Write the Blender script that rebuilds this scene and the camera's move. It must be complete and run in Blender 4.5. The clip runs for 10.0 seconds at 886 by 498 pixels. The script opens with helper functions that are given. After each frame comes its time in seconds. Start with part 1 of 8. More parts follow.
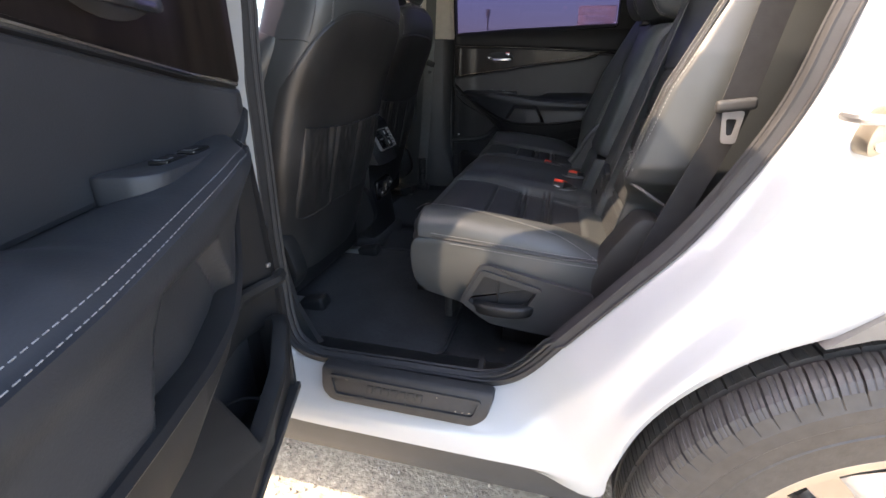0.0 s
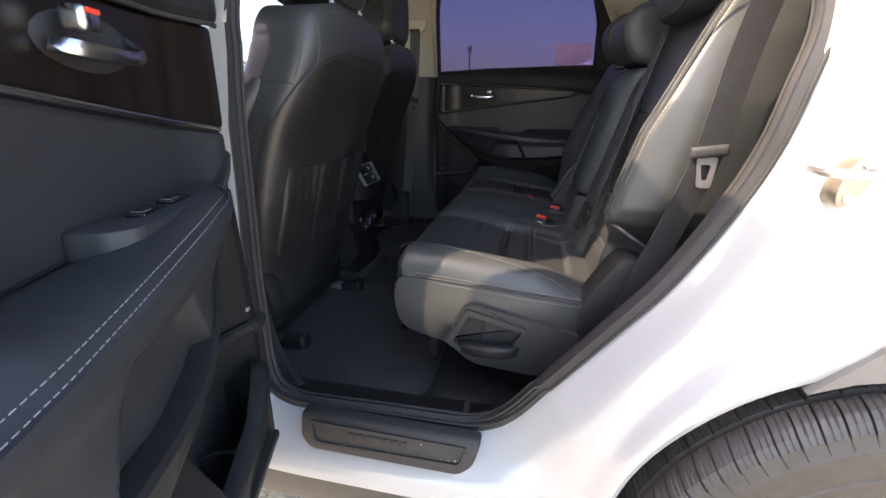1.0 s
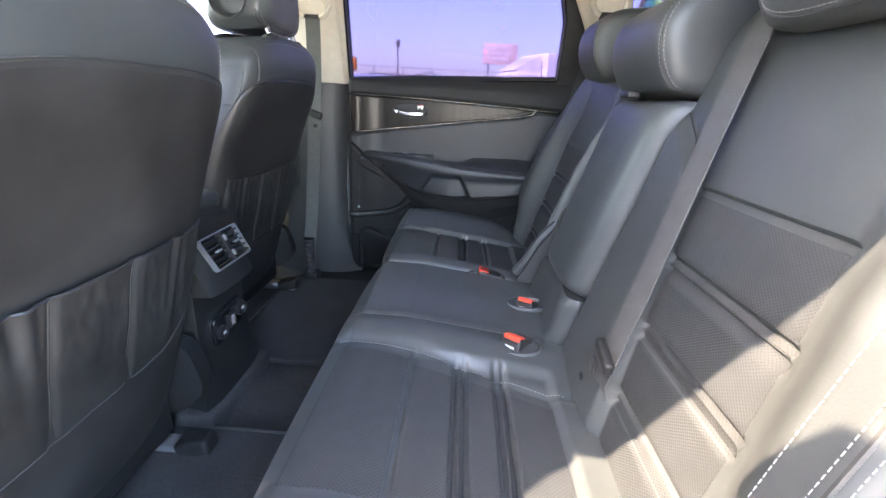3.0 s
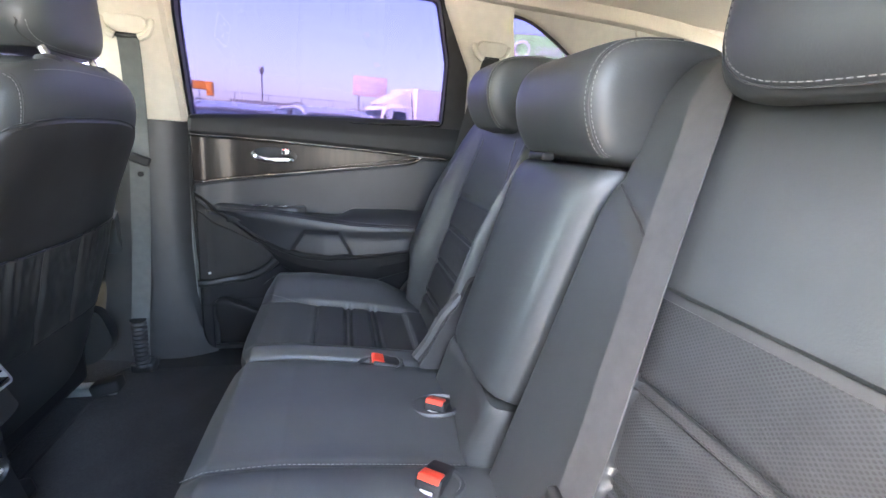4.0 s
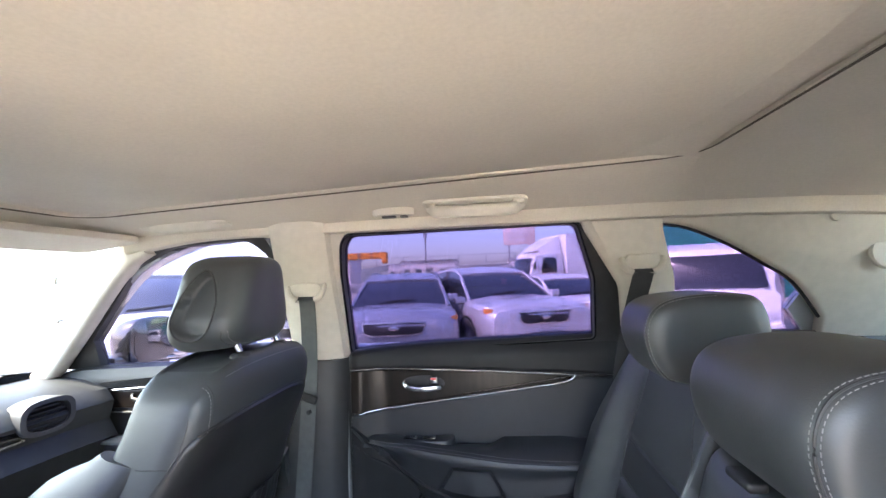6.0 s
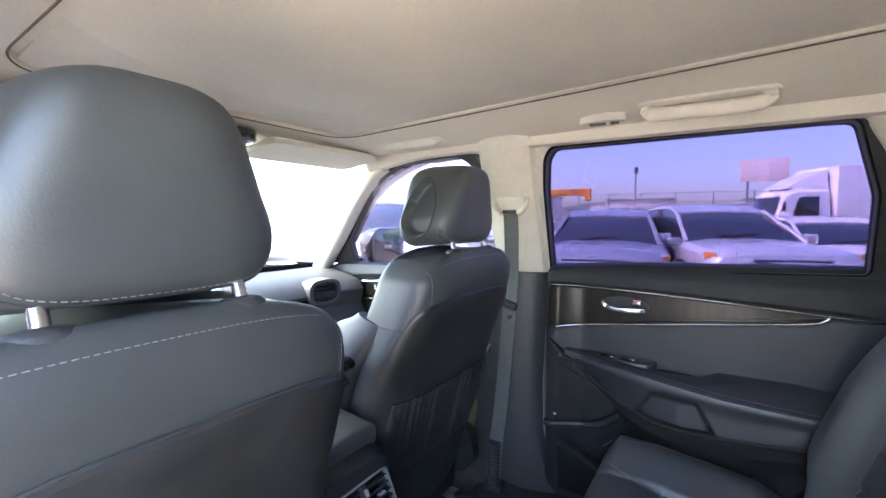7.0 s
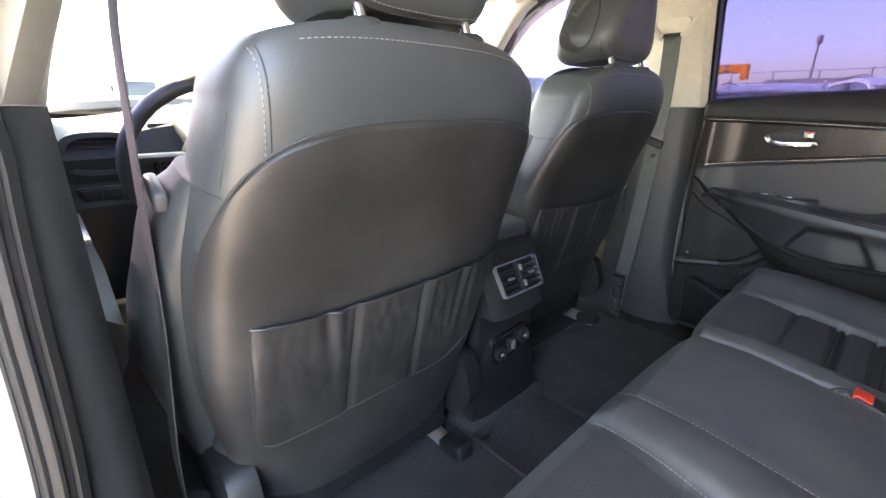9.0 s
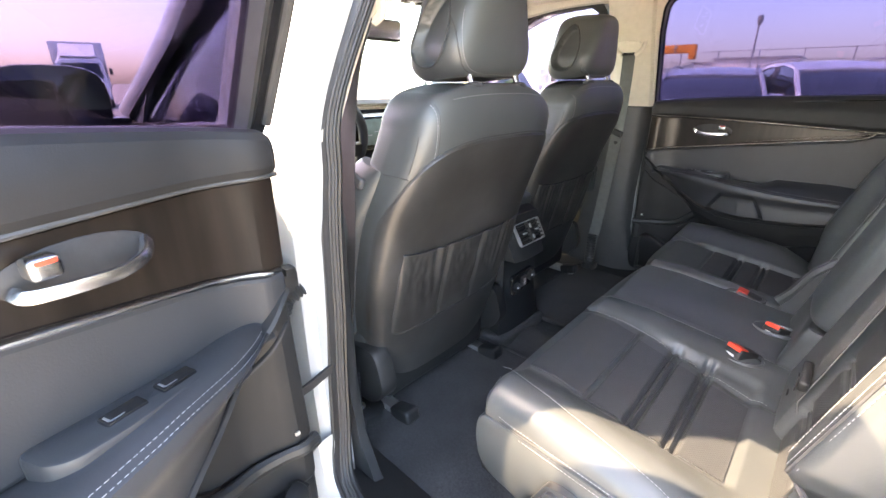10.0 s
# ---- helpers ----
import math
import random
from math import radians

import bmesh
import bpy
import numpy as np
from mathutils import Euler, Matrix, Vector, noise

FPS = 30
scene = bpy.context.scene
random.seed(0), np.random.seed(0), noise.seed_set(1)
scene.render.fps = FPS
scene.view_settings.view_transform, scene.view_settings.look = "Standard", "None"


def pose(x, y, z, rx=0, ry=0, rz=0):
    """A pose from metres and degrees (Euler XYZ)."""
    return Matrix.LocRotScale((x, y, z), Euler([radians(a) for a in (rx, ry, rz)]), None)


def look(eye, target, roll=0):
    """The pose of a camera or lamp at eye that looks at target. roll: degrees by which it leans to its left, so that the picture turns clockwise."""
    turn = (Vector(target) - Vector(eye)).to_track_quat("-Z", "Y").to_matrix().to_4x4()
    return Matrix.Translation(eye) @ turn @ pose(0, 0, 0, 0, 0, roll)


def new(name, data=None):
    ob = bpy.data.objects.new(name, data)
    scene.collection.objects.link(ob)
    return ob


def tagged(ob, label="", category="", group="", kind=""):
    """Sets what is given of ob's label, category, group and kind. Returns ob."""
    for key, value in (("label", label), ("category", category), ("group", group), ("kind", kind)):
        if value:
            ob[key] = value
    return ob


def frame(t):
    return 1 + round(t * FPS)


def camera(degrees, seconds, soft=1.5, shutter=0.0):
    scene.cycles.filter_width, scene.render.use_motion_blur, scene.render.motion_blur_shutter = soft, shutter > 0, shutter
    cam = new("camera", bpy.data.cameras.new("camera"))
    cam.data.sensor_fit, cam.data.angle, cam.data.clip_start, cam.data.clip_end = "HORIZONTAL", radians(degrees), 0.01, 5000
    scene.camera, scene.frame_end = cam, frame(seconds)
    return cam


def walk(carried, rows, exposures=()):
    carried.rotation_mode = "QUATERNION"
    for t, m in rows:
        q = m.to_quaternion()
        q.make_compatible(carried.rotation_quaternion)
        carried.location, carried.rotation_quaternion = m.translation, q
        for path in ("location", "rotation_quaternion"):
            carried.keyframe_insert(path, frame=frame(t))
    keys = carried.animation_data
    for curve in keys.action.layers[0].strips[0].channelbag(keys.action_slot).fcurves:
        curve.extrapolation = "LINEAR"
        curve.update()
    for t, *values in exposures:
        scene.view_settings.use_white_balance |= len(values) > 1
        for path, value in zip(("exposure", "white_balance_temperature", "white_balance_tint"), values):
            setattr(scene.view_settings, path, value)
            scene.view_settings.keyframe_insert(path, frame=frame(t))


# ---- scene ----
cam = camera(92.2, 10.0)
EXPOSURES = [(0.0, 3.0, 7200, 14), (1.0, 2.95, 7200, 14), (2.0, 3.6, 7100, 14), (3.5, 5.55, 6600, 11), (5.0, 5.1, 6900, 14), (6.5, 4.75, 6200, 12), (8.0, 5.0, 6600, 13), (9.0, 5.0, 7500, 13), (10.0, 4.9, 7700, 13)]
PATH = [
    (0, (0.488, -1.446, 0.973), (0.045, 0.343, 0.196), 0.5),
    (0.5, (0.492, -1.472, 0.977), (0.096, 0.339, 0.226), 1.3),
    (1, (0.484, -1.435, 0.993), (0.103, 0.417, 0.339), 1.1),
    (1.5, (0.458, -1.282, 0.975), (0.076, 0.576, 0.341), 1.4),
    (2, (0.458, -1.127, 0.981), (0.075, 0.72, 0.317), 1.5),
    (2.2, (0.456, -1.076, 0.994), (0.097, 0.774, 0.323), 1.9),
    (3.3, (0.396, -0.764, 1.089), (0.531, 1.125, 0.445), 3.9),
    (3.5, (0.393, -0.722, 1.094), (0.679, 1.162, 0.486), 4.5),
    (4, (0.4, -0.62, 1.112), (0.879, 1.256, 0.61), 4.3),
    (4.5, (0.41, -0.532, 1.147), (0.92, 1.369, 0.791), 0.4),
    (5, (0.42, -0.482, 1.187), (0.855, 1.458, 0.97), -2.4),
    (5.2, (0.434, -0.468, 1.217), (0.724, 1.507, 1.102), -3.1),
    (6.3, (0.434, -0.54, 1.35), (-0.07, 1.389, 1.507), -1.7),
    (6.5, (0.459, -0.541, 1.344), (-0.283, 1.313, 1.449), -1.6),
    (7, (0.435, -0.545, 1.27), (-0.652, 1.128, 1.129), 0.2),
    (7.5, (0.421, -0.562, 1.212), (-0.847, 0.967, 0.975), 0.9),
    (8, (0.419, -0.582, 1.172), (-0.905, 0.876, 0.823), 1.0),
    (8.5, (0.436, -0.63, 1.14), (-0.933, 0.742, 0.645), 0.8),
    (9, (0.445, -0.719, 1.108), (-0.948, 0.564, 0.464), 0.5),
    (9.5, (0.502, -0.9, 1.127), (-0.853, 0.41, 0.457), 0.3),
    (10, (0.58, -1.14, 1.189), (-0.676, 0.237, 0.465), 0.1),
]
walk(cam, [(t, look(eye, target, roll)) for t, eye, target, roll in PATH], EXPOSURES)

# ---- world and sun ----
SUN = Vector((-0.76, -0.40, 1.0)).normalized()
world = bpy.data.worlds.new("world")
scene.world = world
world.use_nodes = True
wn = world.node_tree
sky = wn.nodes.new("ShaderNodeTexSky")
sky.sky_type = "NISHITA"
sky.sun_disc = False
sky.sun_elevation = math.asin(SUN.z)
sky.sun_rotation = math.atan2(SUN.x, SUN.y)
sky.air_density, sky.dust_density, sky.ozone_density = 1.0, 2.5, 1.0
wn.nodes["Background"].inputs[1].default_value = 0.15
wn.links.new(sky.outputs[0], wn.nodes["Background"].inputs[0])
sun = new("sun", bpy.data.lights.new("sun", "SUN"))
sun.data.energy, sun.data.angle, sun.data.color = 1.8, radians(0.6), (1.0, 0.81, 0.61)
sun.matrix_world = look(SUN * 30, (0, 0, 0))


# ---- materials ----
def material(name, color, rough=0.5, metal=0.0, var=0.15, scale=30.0, bump=0.1, bscale=300.0, bdist=0.001,
             coat=0.0, spec=0.5, sheen=0.0, var2=0.0, scale2=3.0, island=0.0):
    m = bpy.data.materials.new(name)
    m.use_nodes = True
    nt = m.node_tree
    n, li = nt.nodes, nt.links
    p = n["Principled BSDF"]
    p.inputs["Roughness"].default_value = rough
    p.inputs["Metallic"].default_value = metal
    p.inputs["Coat Weight"].default_value = coat
    p.inputs["Coat Roughness"].default_value = 0.06
    p.inputs["Specular IOR Level"].default_value = spec
    p.inputs["Sheen Weight"].default_value = sheen
    tc = n.new("ShaderNodeTexCoord")
    a = n.new("ShaderNodeTexNoise")
    a.inputs["Scale"].default_value, a.inputs["Detail"].default_value = scale, 5
    li.new(tc.outputs["Object"], a.inputs["Vector"])
    b = n.new("ShaderNodeTexNoise")
    b.inputs["Scale"].default_value, b.inputs["Detail"].default_value = scale2, 4
    li.new(tc.outputs["Object"], b.inputs["Vector"])
    ramp = n.new("ShaderNodeMapRange")
    ramp.inputs["To Min"].default_value, ramp.inputs["To Max"].default_value = 1 - var, 1 + var
    ramp.inputs["From Min"].default_value, ramp.inputs["From Max"].default_value = 0.3, 0.7
    li.new(a.outputs["Fac"], ramp.inputs["Value"])
    ramp2 = n.new("ShaderNodeMapRange")
    ramp2.inputs["To Min"].default_value, ramp2.inputs["To Max"].default_value = 1 - var2, 1 + var2
    ramp2.inputs["From Min"].default_value, ramp2.inputs["From Max"].default_value = 0.3, 0.7
    li.new(b.outputs["Fac"], ramp2.inputs["Value"])
    mul = n.new("ShaderNodeMath")
    mul.operation = "MULTIPLY"
    li.new(ramp.outputs[0], mul.inputs[0])
    li.new(ramp2.outputs[0], mul.inputs[1])
    mix = n.new("ShaderNodeVectorMath")
    mix.operation = "SCALE"
    mix.inputs[0].default_value = color
    li.new(mul.outputs[0], mix.inputs["Scale"])
    li.new(mix.outputs[0], p.inputs["Base Color"])
    rr = n.new("ShaderNodeMapRange")
    rr.inputs["To Min"].default_value, rr.inputs["To Max"].default_value = max(0.02, rough - 0.06), min(1, rough + 0.06)
    li.new(b.outputs["Fac"], rr.inputs["Value"])
    li.new(rr.outputs[0], p.inputs["Roughness"])
    if bump:
        c = n.new("ShaderNodeTexNoise")
        c.inputs["Scale"].default_value, c.inputs["Detail"].default_value = bscale, 3
        li.new(tc.outputs["Object"], c.inputs["Vector"])
        bu = n.new("ShaderNodeBump")
        bu.inputs["Strength"].default_value, bu.inputs["Distance"].default_value = bump, bdist
        li.new(c.outputs["Fac"], bu.inputs["Height"])
        li.new(bu.outputs[0], p.inputs["Normal"])
    return m


def dotted(name, color, dot, pitch, rough=0.5):
    """Leather with small perforations in staggered rows."""
    m = material(name, color, rough, var=0.12, scale=40, bump=0.0)
    nt = m.node_tree
    n, li = nt.nodes, nt.links
    p = n["Principled BSDF"]
    tc = n.new("ShaderNodeTexCoord")
    sep = n.new("ShaderNodeSeparateXYZ")
    li.new(tc.outputs["Object"], sep.inputs[0])
    add = n.new("ShaderNodeMath")
    li.new(sep.outputs["X"], add.inputs[0])
    li.new(sep.outputs["Z"], add.inputs[1])
    com = n.new("ShaderNodeCombineXYZ")
    li.new(sep.outputs["Y"], com.inputs["X"])
    li.new(add.outputs[0], com.inputs["Y"])
    mp = n.new("ShaderNodeMapping")
    mp.inputs["Rotation"].default_value = (0, 0, radians(45))
    li.new(com.outputs[0], mp.inputs["Vector"])
    v = n.new("ShaderNodeTexVoronoi")
    v.voronoi_dimensions = "2D"
    v.inputs["Scale"].default_value, v.inputs["Randomness"].default_value = 1 / pitch, 0.0
    li.new(mp.outputs[0], v.inputs["Vector"])
    mr = n.new("ShaderNodeMapRange")
    mr.inputs["From Min"].default_value, mr.inputs["From Max"].default_value = 0.22, 0.42
    li.new(v.outputs["Distance"], mr.inputs["Value"])
    bu = n.new("ShaderNodeBump")
    bu.inputs["Strength"].default_value, bu.inputs["Distance"].default_value = 0.35, 0.0007
    li.new(mr.outputs[0], bu.inputs["Height"])
    li.new(bu.outputs[0], p.inputs["Normal"])
    old = p.inputs["Base Color"].links[0].from_socket
    mx = n.new("ShaderNodeMix")
    mx.data_type = "RGBA"
    mx.inputs["A"].default_value = (*dot, 1)
    li.new(mr.outputs[0], mx.inputs["Factor"])
    li.new(old, mx.inputs["B"])
    li.new(mx.outputs["Result"], p.inputs["Base Color"])
    return m


def woven(name, color, rough=0.6):
    """Belt webbing: fine ribs across."""
    m = material(name, color, rough, var=0.1, scale=60, bump=0.0)
    n, li = m.node_tree.nodes, m.node_tree.links
    tc = n.new("ShaderNodeTexCoord")
    w = n.new("ShaderNodeTexWave")
    w.inputs["Scale"].default_value, w.inputs["Distortion"].default_value = 330, 0.3
    w.bands_direction = "Z"
    li.new(tc.outputs["Object"], w.inputs["Vector"])
    bu = n.new("ShaderNodeBump")
    bu.inputs["Strength"].default_value, bu.inputs["Distance"].default_value = 0.25, 0.0005
    li.new(w.outputs["Fac"], bu.inputs["Height"])
    li.new(bu.outputs[0], n["Principled BSDF"].inputs["Normal"])
    return m


def glass(name, tint, gloss=0.03):
    m = bpy.data.materials.new(name)
    m.use_nodes = True
    n, li = m.node_tree.nodes, m.node_tree.links
    n.remove(n["Principled BSDF"])
    t = n.new("ShaderNodeBsdfTransparent")
    t.inputs[0].default_value = (*tint, 1)
    g = n.new("ShaderNodeBsdfGlossy")
    g.inputs["Roughness"].default_value = 0.01
    f = n.new("ShaderNodeLayerWeight")
    f.inputs["Blend"].default_value = 0.5
    pw = n.new("ShaderNodeMath")
    pw.operation = "POWER"
    pw.inputs[1].default_value = 4.5
    li.new(f.outputs["Facing"], pw.inputs[0])
    ad = n.new("ShaderNodeMath")
    ad.operation = "MULTIPLY_ADD"
    ad.inputs[1].default_value, ad.inputs[2].default_value = 0.5, gloss
    li.new(pw.outputs[0], ad.inputs[0])
    mx = n.new("ShaderNodeMixShader")
    li.new(ad.outputs[0], mx.inputs[0])
    li.new(t.outputs[0], mx.inputs[1])
    li.new(g.outputs[0], mx.inputs[2])
    li.new(mx.outputs[0], n["Material Output"].inputs["Surface"])
    return m


def wood(name):
    m = material(name, (0.03, 0.022, 0.018), 0.30, var=0.25, scale=8, bump=0.0, coat=0.08, spec=0.28)
    n, li = m.node_tree.nodes, m.node_tree.links
    p = n["Principled BSDF"]
    tc = n.new("ShaderNodeTexCoord")
    mp = n.new("ShaderNodeMapping")
    mp.inputs["Scale"].default_value = (40, 40, 4)
    li.new(tc.outputs["Object"], mp.inputs["Vector"])
    no = n.new("ShaderNodeTexNoise")
    no.inputs["Scale"].default_value, no.inputs["Detail"].default_value = 1.2, 6
    li.new(mp.outputs[0], no.inputs["Vector"])
    cr = n.new("ShaderNodeValToRGB")
    cr.color_ramp.elements[0].position, cr.color_ramp.elements[0].color = 0.35, (0.008, 0.006, 0.005, 1)
    cr.color_ramp.elements[1].position, cr.color_ramp.elements[1].color = 0.80, (0.020, 0.015, 0.012, 1)
    li.new(no.outputs["Fac"], cr.inputs[0])
    li.new(cr.outputs[0], p.inputs["Base Color"])
    return m


LEATHER = material("black_leather", (0.046, 0.051, 0.0525), 0.43, spec=0.66, var=0.10, scale=14, var2=0.12, bump=0.18, bscale=420, bdist=0.0008)
SUEDE = material("back_shell_vinyl", (0.031, 0.0305, 0.030), 0.42, spec=0.66, var=0.15, scale=20, var2=0.38, scale2=5, bump=0.15, bscale=380, bdist=0.0008)
PERF = dotted("perforated_leather", (0.038, 0.041, 0.043), (0.020, 0.021, 0.023), 0.0036, 0.46)
STITCH = material("grey_thread", (0.27, 0.27, 0.27), 0.8, var=0.2, scale=200, bump=0.0)
PIPE = material("seam_piping", (0.036, 0.037, 0.038), 0.55, bump=0.0)
PLASTIC = material("black_plastic", (0.015, 0.0155, 0.016), 0.5, var=0.1, scale=25, var2=0.1, bump=0.25, bscale=700, bdist=0.0006)
GREYPLASTIC = material("grey_plastic", (0.040, 0.041, 0.042), 0.5, var=0.08, scale=25, var2=0.1, bump=0.25, bscale=700, bdist=0.0006)
# grey plastic again, its colour raised to carry the sun on it
CLADDING = material("sunlit_cladding", (0.15, 0.145, 0.135), 0.6, var=0.1, scale=25, var2=0.15, bump=0.25, bscale=500, bdist=0.0006)
DOORGREY = material("door_trim_grey", (0.017, 0.017, 0.0175), 0.5, spec=0.24, var=0.08, scale=25, var2=0.1, bump=0.25, bscale=700, bdist=0.0006)
DOORPAD = material("door_leather", (0.028, 0.0295, 0.0325), 0.42, spec=0.42, var=0.08, scale=14, var2=0.1, bump=0.18, bscale=420, bdist=0.0008)
GLOSSBLACK = material("gloss_black", (0.012, 0.012, 0.013), 0.15, var=0.1, bump=0.0, coat=0.5)
WOOD = wood("dark_wood_veneer")
CARPET = material("black_carpet", (0.029, 0.029, 0.0295), 0.95, var=0.35, scale=140, var2=0.25, scale2=7, bump=0.8, bscale=900, bdist=0.003, sheen=0.04)
MATFAB = material("floor_mat_fabric", (0.033, 0.033, 0.0335), 0.95, var=0.35, scale=180, var2=0.3, scale2=9, bump=0.8, bscale=800, bdist=0.003, sheen=0.04)
BEIGE = material("beige_headliner", (0.63, 0.575, 0.485), 0.92, var=0.04, scale=200, var2=0.05, scale2=4, bump=0.35, bscale=900, bdist=0.001)
BEIGEP = material("beige_plastic", (0.58, 0.54, 0.46), 0.55, var=0.05, scale=40, var2=0.05, bump=0.2, bscale=800, bdist=0.0006)
GROOVE = material("dark_gap", (0.10, 0.08, 0.06), 0.8, bump=0.0)
CHROME = material("satin_chrome", (0.62, 0.62, 0.62), 0.24, 1.0, var=0.04, bump=0.0)
SATIN = material("dull_trim_metal", (0.07, 0.07, 0.072), 0.45, 0.4, var=0.05, bump=0.0)
SILVER = material("silver_paint_trim", (0.55, 0.56, 0.57), 0.33, 0.85, var=0.05, bump=0.0)
PAINT = material("white_paint", (0.375, 0.385, 0.38), 0.25, var=0.02, scale=6, var2=0.03, scale2=2, bump=0.0, coat=1.0)
RUBBER = material("black_rubber", (0.022, 0.022, 0.023), 0.6, var=0.2, scale=40, var2=0.2, bump=0.2, bscale=250)
TYRE = material("tyre_rubber", (0.040, 0.039, 0.037), 0.5, var=0.2, scale=60, var2=0.15, scale2=8, bump=0.3, bscale=200)
ALLOY = material("alloy_wheel", (0.40, 0.36, 0.30), 0.38, 0.75, var=0.06, bump=0.0)
RED = material("red_plastic", (0.75, 0.06, 0.03), 0.4, var=0.08, bump=0.0)
BELT = woven("belt_webbing", (0.036, 0.036, 0.037), 0.75)
BELTMID = woven("pale_belt_webbing", (0.075, 0.075, 0.075), 0.55)
BELTGREY = woven("grey_belt_webbing", (0.085, 0.090, 0.087), 0.6)
LIGHTPLASTIC = material("pale_grey_plastic", (0.068, 0.068, 0.071), 0.45, var=0.06, bump=0.0)
MARK = material("pale_print", (0.6, 0.6, 0.6), 0.6, bump=0.0)
SCREEN = material("screen_glass", (0.30, 0.38, 0.33), 0.15, var=0.2, scale=18, bump=0.0)
SCREEN_BLACK = material("dial_glass", (0.01, 0.01, 0.012), 0.08, bump=0.0, coat=0.5)
DASHTOP = material("soft_dash", (0.035, 0.037, 0.04), 0.55, var=0.1, bump=0.3, bscale=500)
PURPLE = glass("purple_tinted_glass", (0.200, 0.177, 0.256))
FRONTGLASS = glass("pale_tinted_glass", (0.42, 0.41, 0.50))
CLEAR = glass("windscreen_glass", (0.70, 0.74, 0.73))
DIRT = material("gravel_ground", (0.38, 0.345, 0.28), 0.95, var=0.35, scale=60, var2=0.2, scale2=1.3, bump=0.7, bscale=110, bdist=0.006)
STONE = material("loose_stones", (0.36, 0.33, 0.28), 0.9, var=0.3, scale=30, bump=0.4, bscale=150)


# ---- building helpers ----
ORIGIN, FRAME = {}, {}


def thing(name, label, category, base=(0, 0, 0), group="", kind="", xf=None):
    """An empty at the thing's base; its parts are given in world places, or through xf."""
    ob = tagged(new(name), label, category, group, kind)
    ob.empty_display_size = 0.05
    ob.location = base
    ORIGIN[ob] = Vector(base)
    FRAME[ob] = xf or Matrix()
    return ob


def finish(bm, name, mat, angle=38):
    bmesh.ops.recalc_face_normals(bm, faces=bm.faces)
    for f in bm.faces:
        f.smooth = True
    lim = radians(angle)
    for e in bm.edges:
        if len(e.link_faces) == 2 and e.calc_face_angle(0) > lim:
            e.smooth = False
    me = bpy.data.meshes.new(name)
    bm.to_mesh(me)
    bm.free()
    for m in (mat if isinstance(mat, (list, tuple)) else [mat]):
        me.materials.append(m)
    return me


def root_of(ob):
    while ob.parent:
        ob = ob.parent
    return ob


def part(name, bm, mat, parent, label="", angle=38):
    root = root_of(parent)
    bm.transform(Matrix.Translation(-ORIGIN[root]) @ FRAME[root])
    ob = new(name, finish(bm, name, mat, angle))
    ob.parent = parent
    if label:
        tagged(ob, label)
    return ob


def solo(name, bm, mat, label, category, group="", kind="", angle=38):
    """A thing of one mesh, its origin at its base."""
    lo = [min(v.co[i] for v in bm.verts) for i in range(3)]
    hi = [max(v.co[i] for v in bm.verts) for i in range(3)]
    c = Vector(((lo[0] + hi[0]) / 2, (lo[1] + hi[1]) / 2, lo[2]))
    bm.transform(Matrix.Translation(-c))
    ob = tagged(new(name, finish(bm, name, mat, angle)), label, category, group, kind)
    ob.location = c
    return ob


def join(*bms):
    out = bms[0]
    for b in bms[1:]:
        me = bpy.data.meshes.new("joined")
        b.to_mesh(me)
        b.free()
        out.from_mesh(me)
        bpy.data.meshes.remove(me)
    return out


def loft(rings, caps=True, closed=True, loop=False):
    bm = bmesh.new()
    vs = [[bm.verts.new(p) for p in r] for r in rings]
    n = len(vs[0])
    pairs = list(zip(vs, vs[1:])) + ([(vs[-1], vs[0])] if loop else [])
    for a, b in pairs:
        for i in range(n if closed else n - 1):
            j = (i + 1) % n
            bm.faces.new((a[i], a[j], b[j], b[i]))
    if caps and not loop:
        bm.faces.new(vs[0][::-1])
        bm.faces.new(vs[-1])
    return bm


def box(c, s, bev=0.004, seg=2, rot=None):
    bm = bmesh.new()
    bmesh.ops.create_cube(bm, size=1)
    bm.transform(Matrix.Diagonal((*s, 1)))
    if bev:
        bmesh.ops.bevel(bm, geom=bm.edges[:], offset=min(bev, min(s) * 0.45), segments=seg, affect="EDGES", profile=0.6)
    if rot:
        bm.transform(Euler([radians(a) for a in rot]).to_matrix().to_4x4())
    bm.transform(Matrix.Translation(c))
    return bm


def frames_along(pts, up):
    pts = [Vector(p) for p in pts]
    out = []
    for i, p in enumerate(pts):
        t = (pts[min(i + 1, len(pts) - 1)] - pts[max(i - 1, 0)]).normalized()
        side = t.cross(Vector(up))
        if side.length < 1e-4:
            side = t.cross(Vector((1, 0.13, 0)))
        side.normalize()
        out.append((p, side, side.cross(t)))
    return out


def sweep(pts, prof, up=(0, 0, 1), caps=True, loop=False):
    return loft([[p + s * a + n * b for a, b in prof] for p, s, n in frames_along(pts, up)], caps, True, loop)


def circle(r, n=8, ry=None):
    return [(r * math.cos(2 * math.pi * i / n), (ry or r) * math.sin(2 * math.pi * i / n)) for i in range(n)]


def tube(pts, r, n=8, up=(0, 0, 1)):
    return sweep(pts, circle(r, n), up)


def ribbon(pts, width, thick, up):
    h, k = width / 2, thick / 2
    return sweep(pts, [(-h, -k), (h, -k), (h, k), (-h, k)], up)


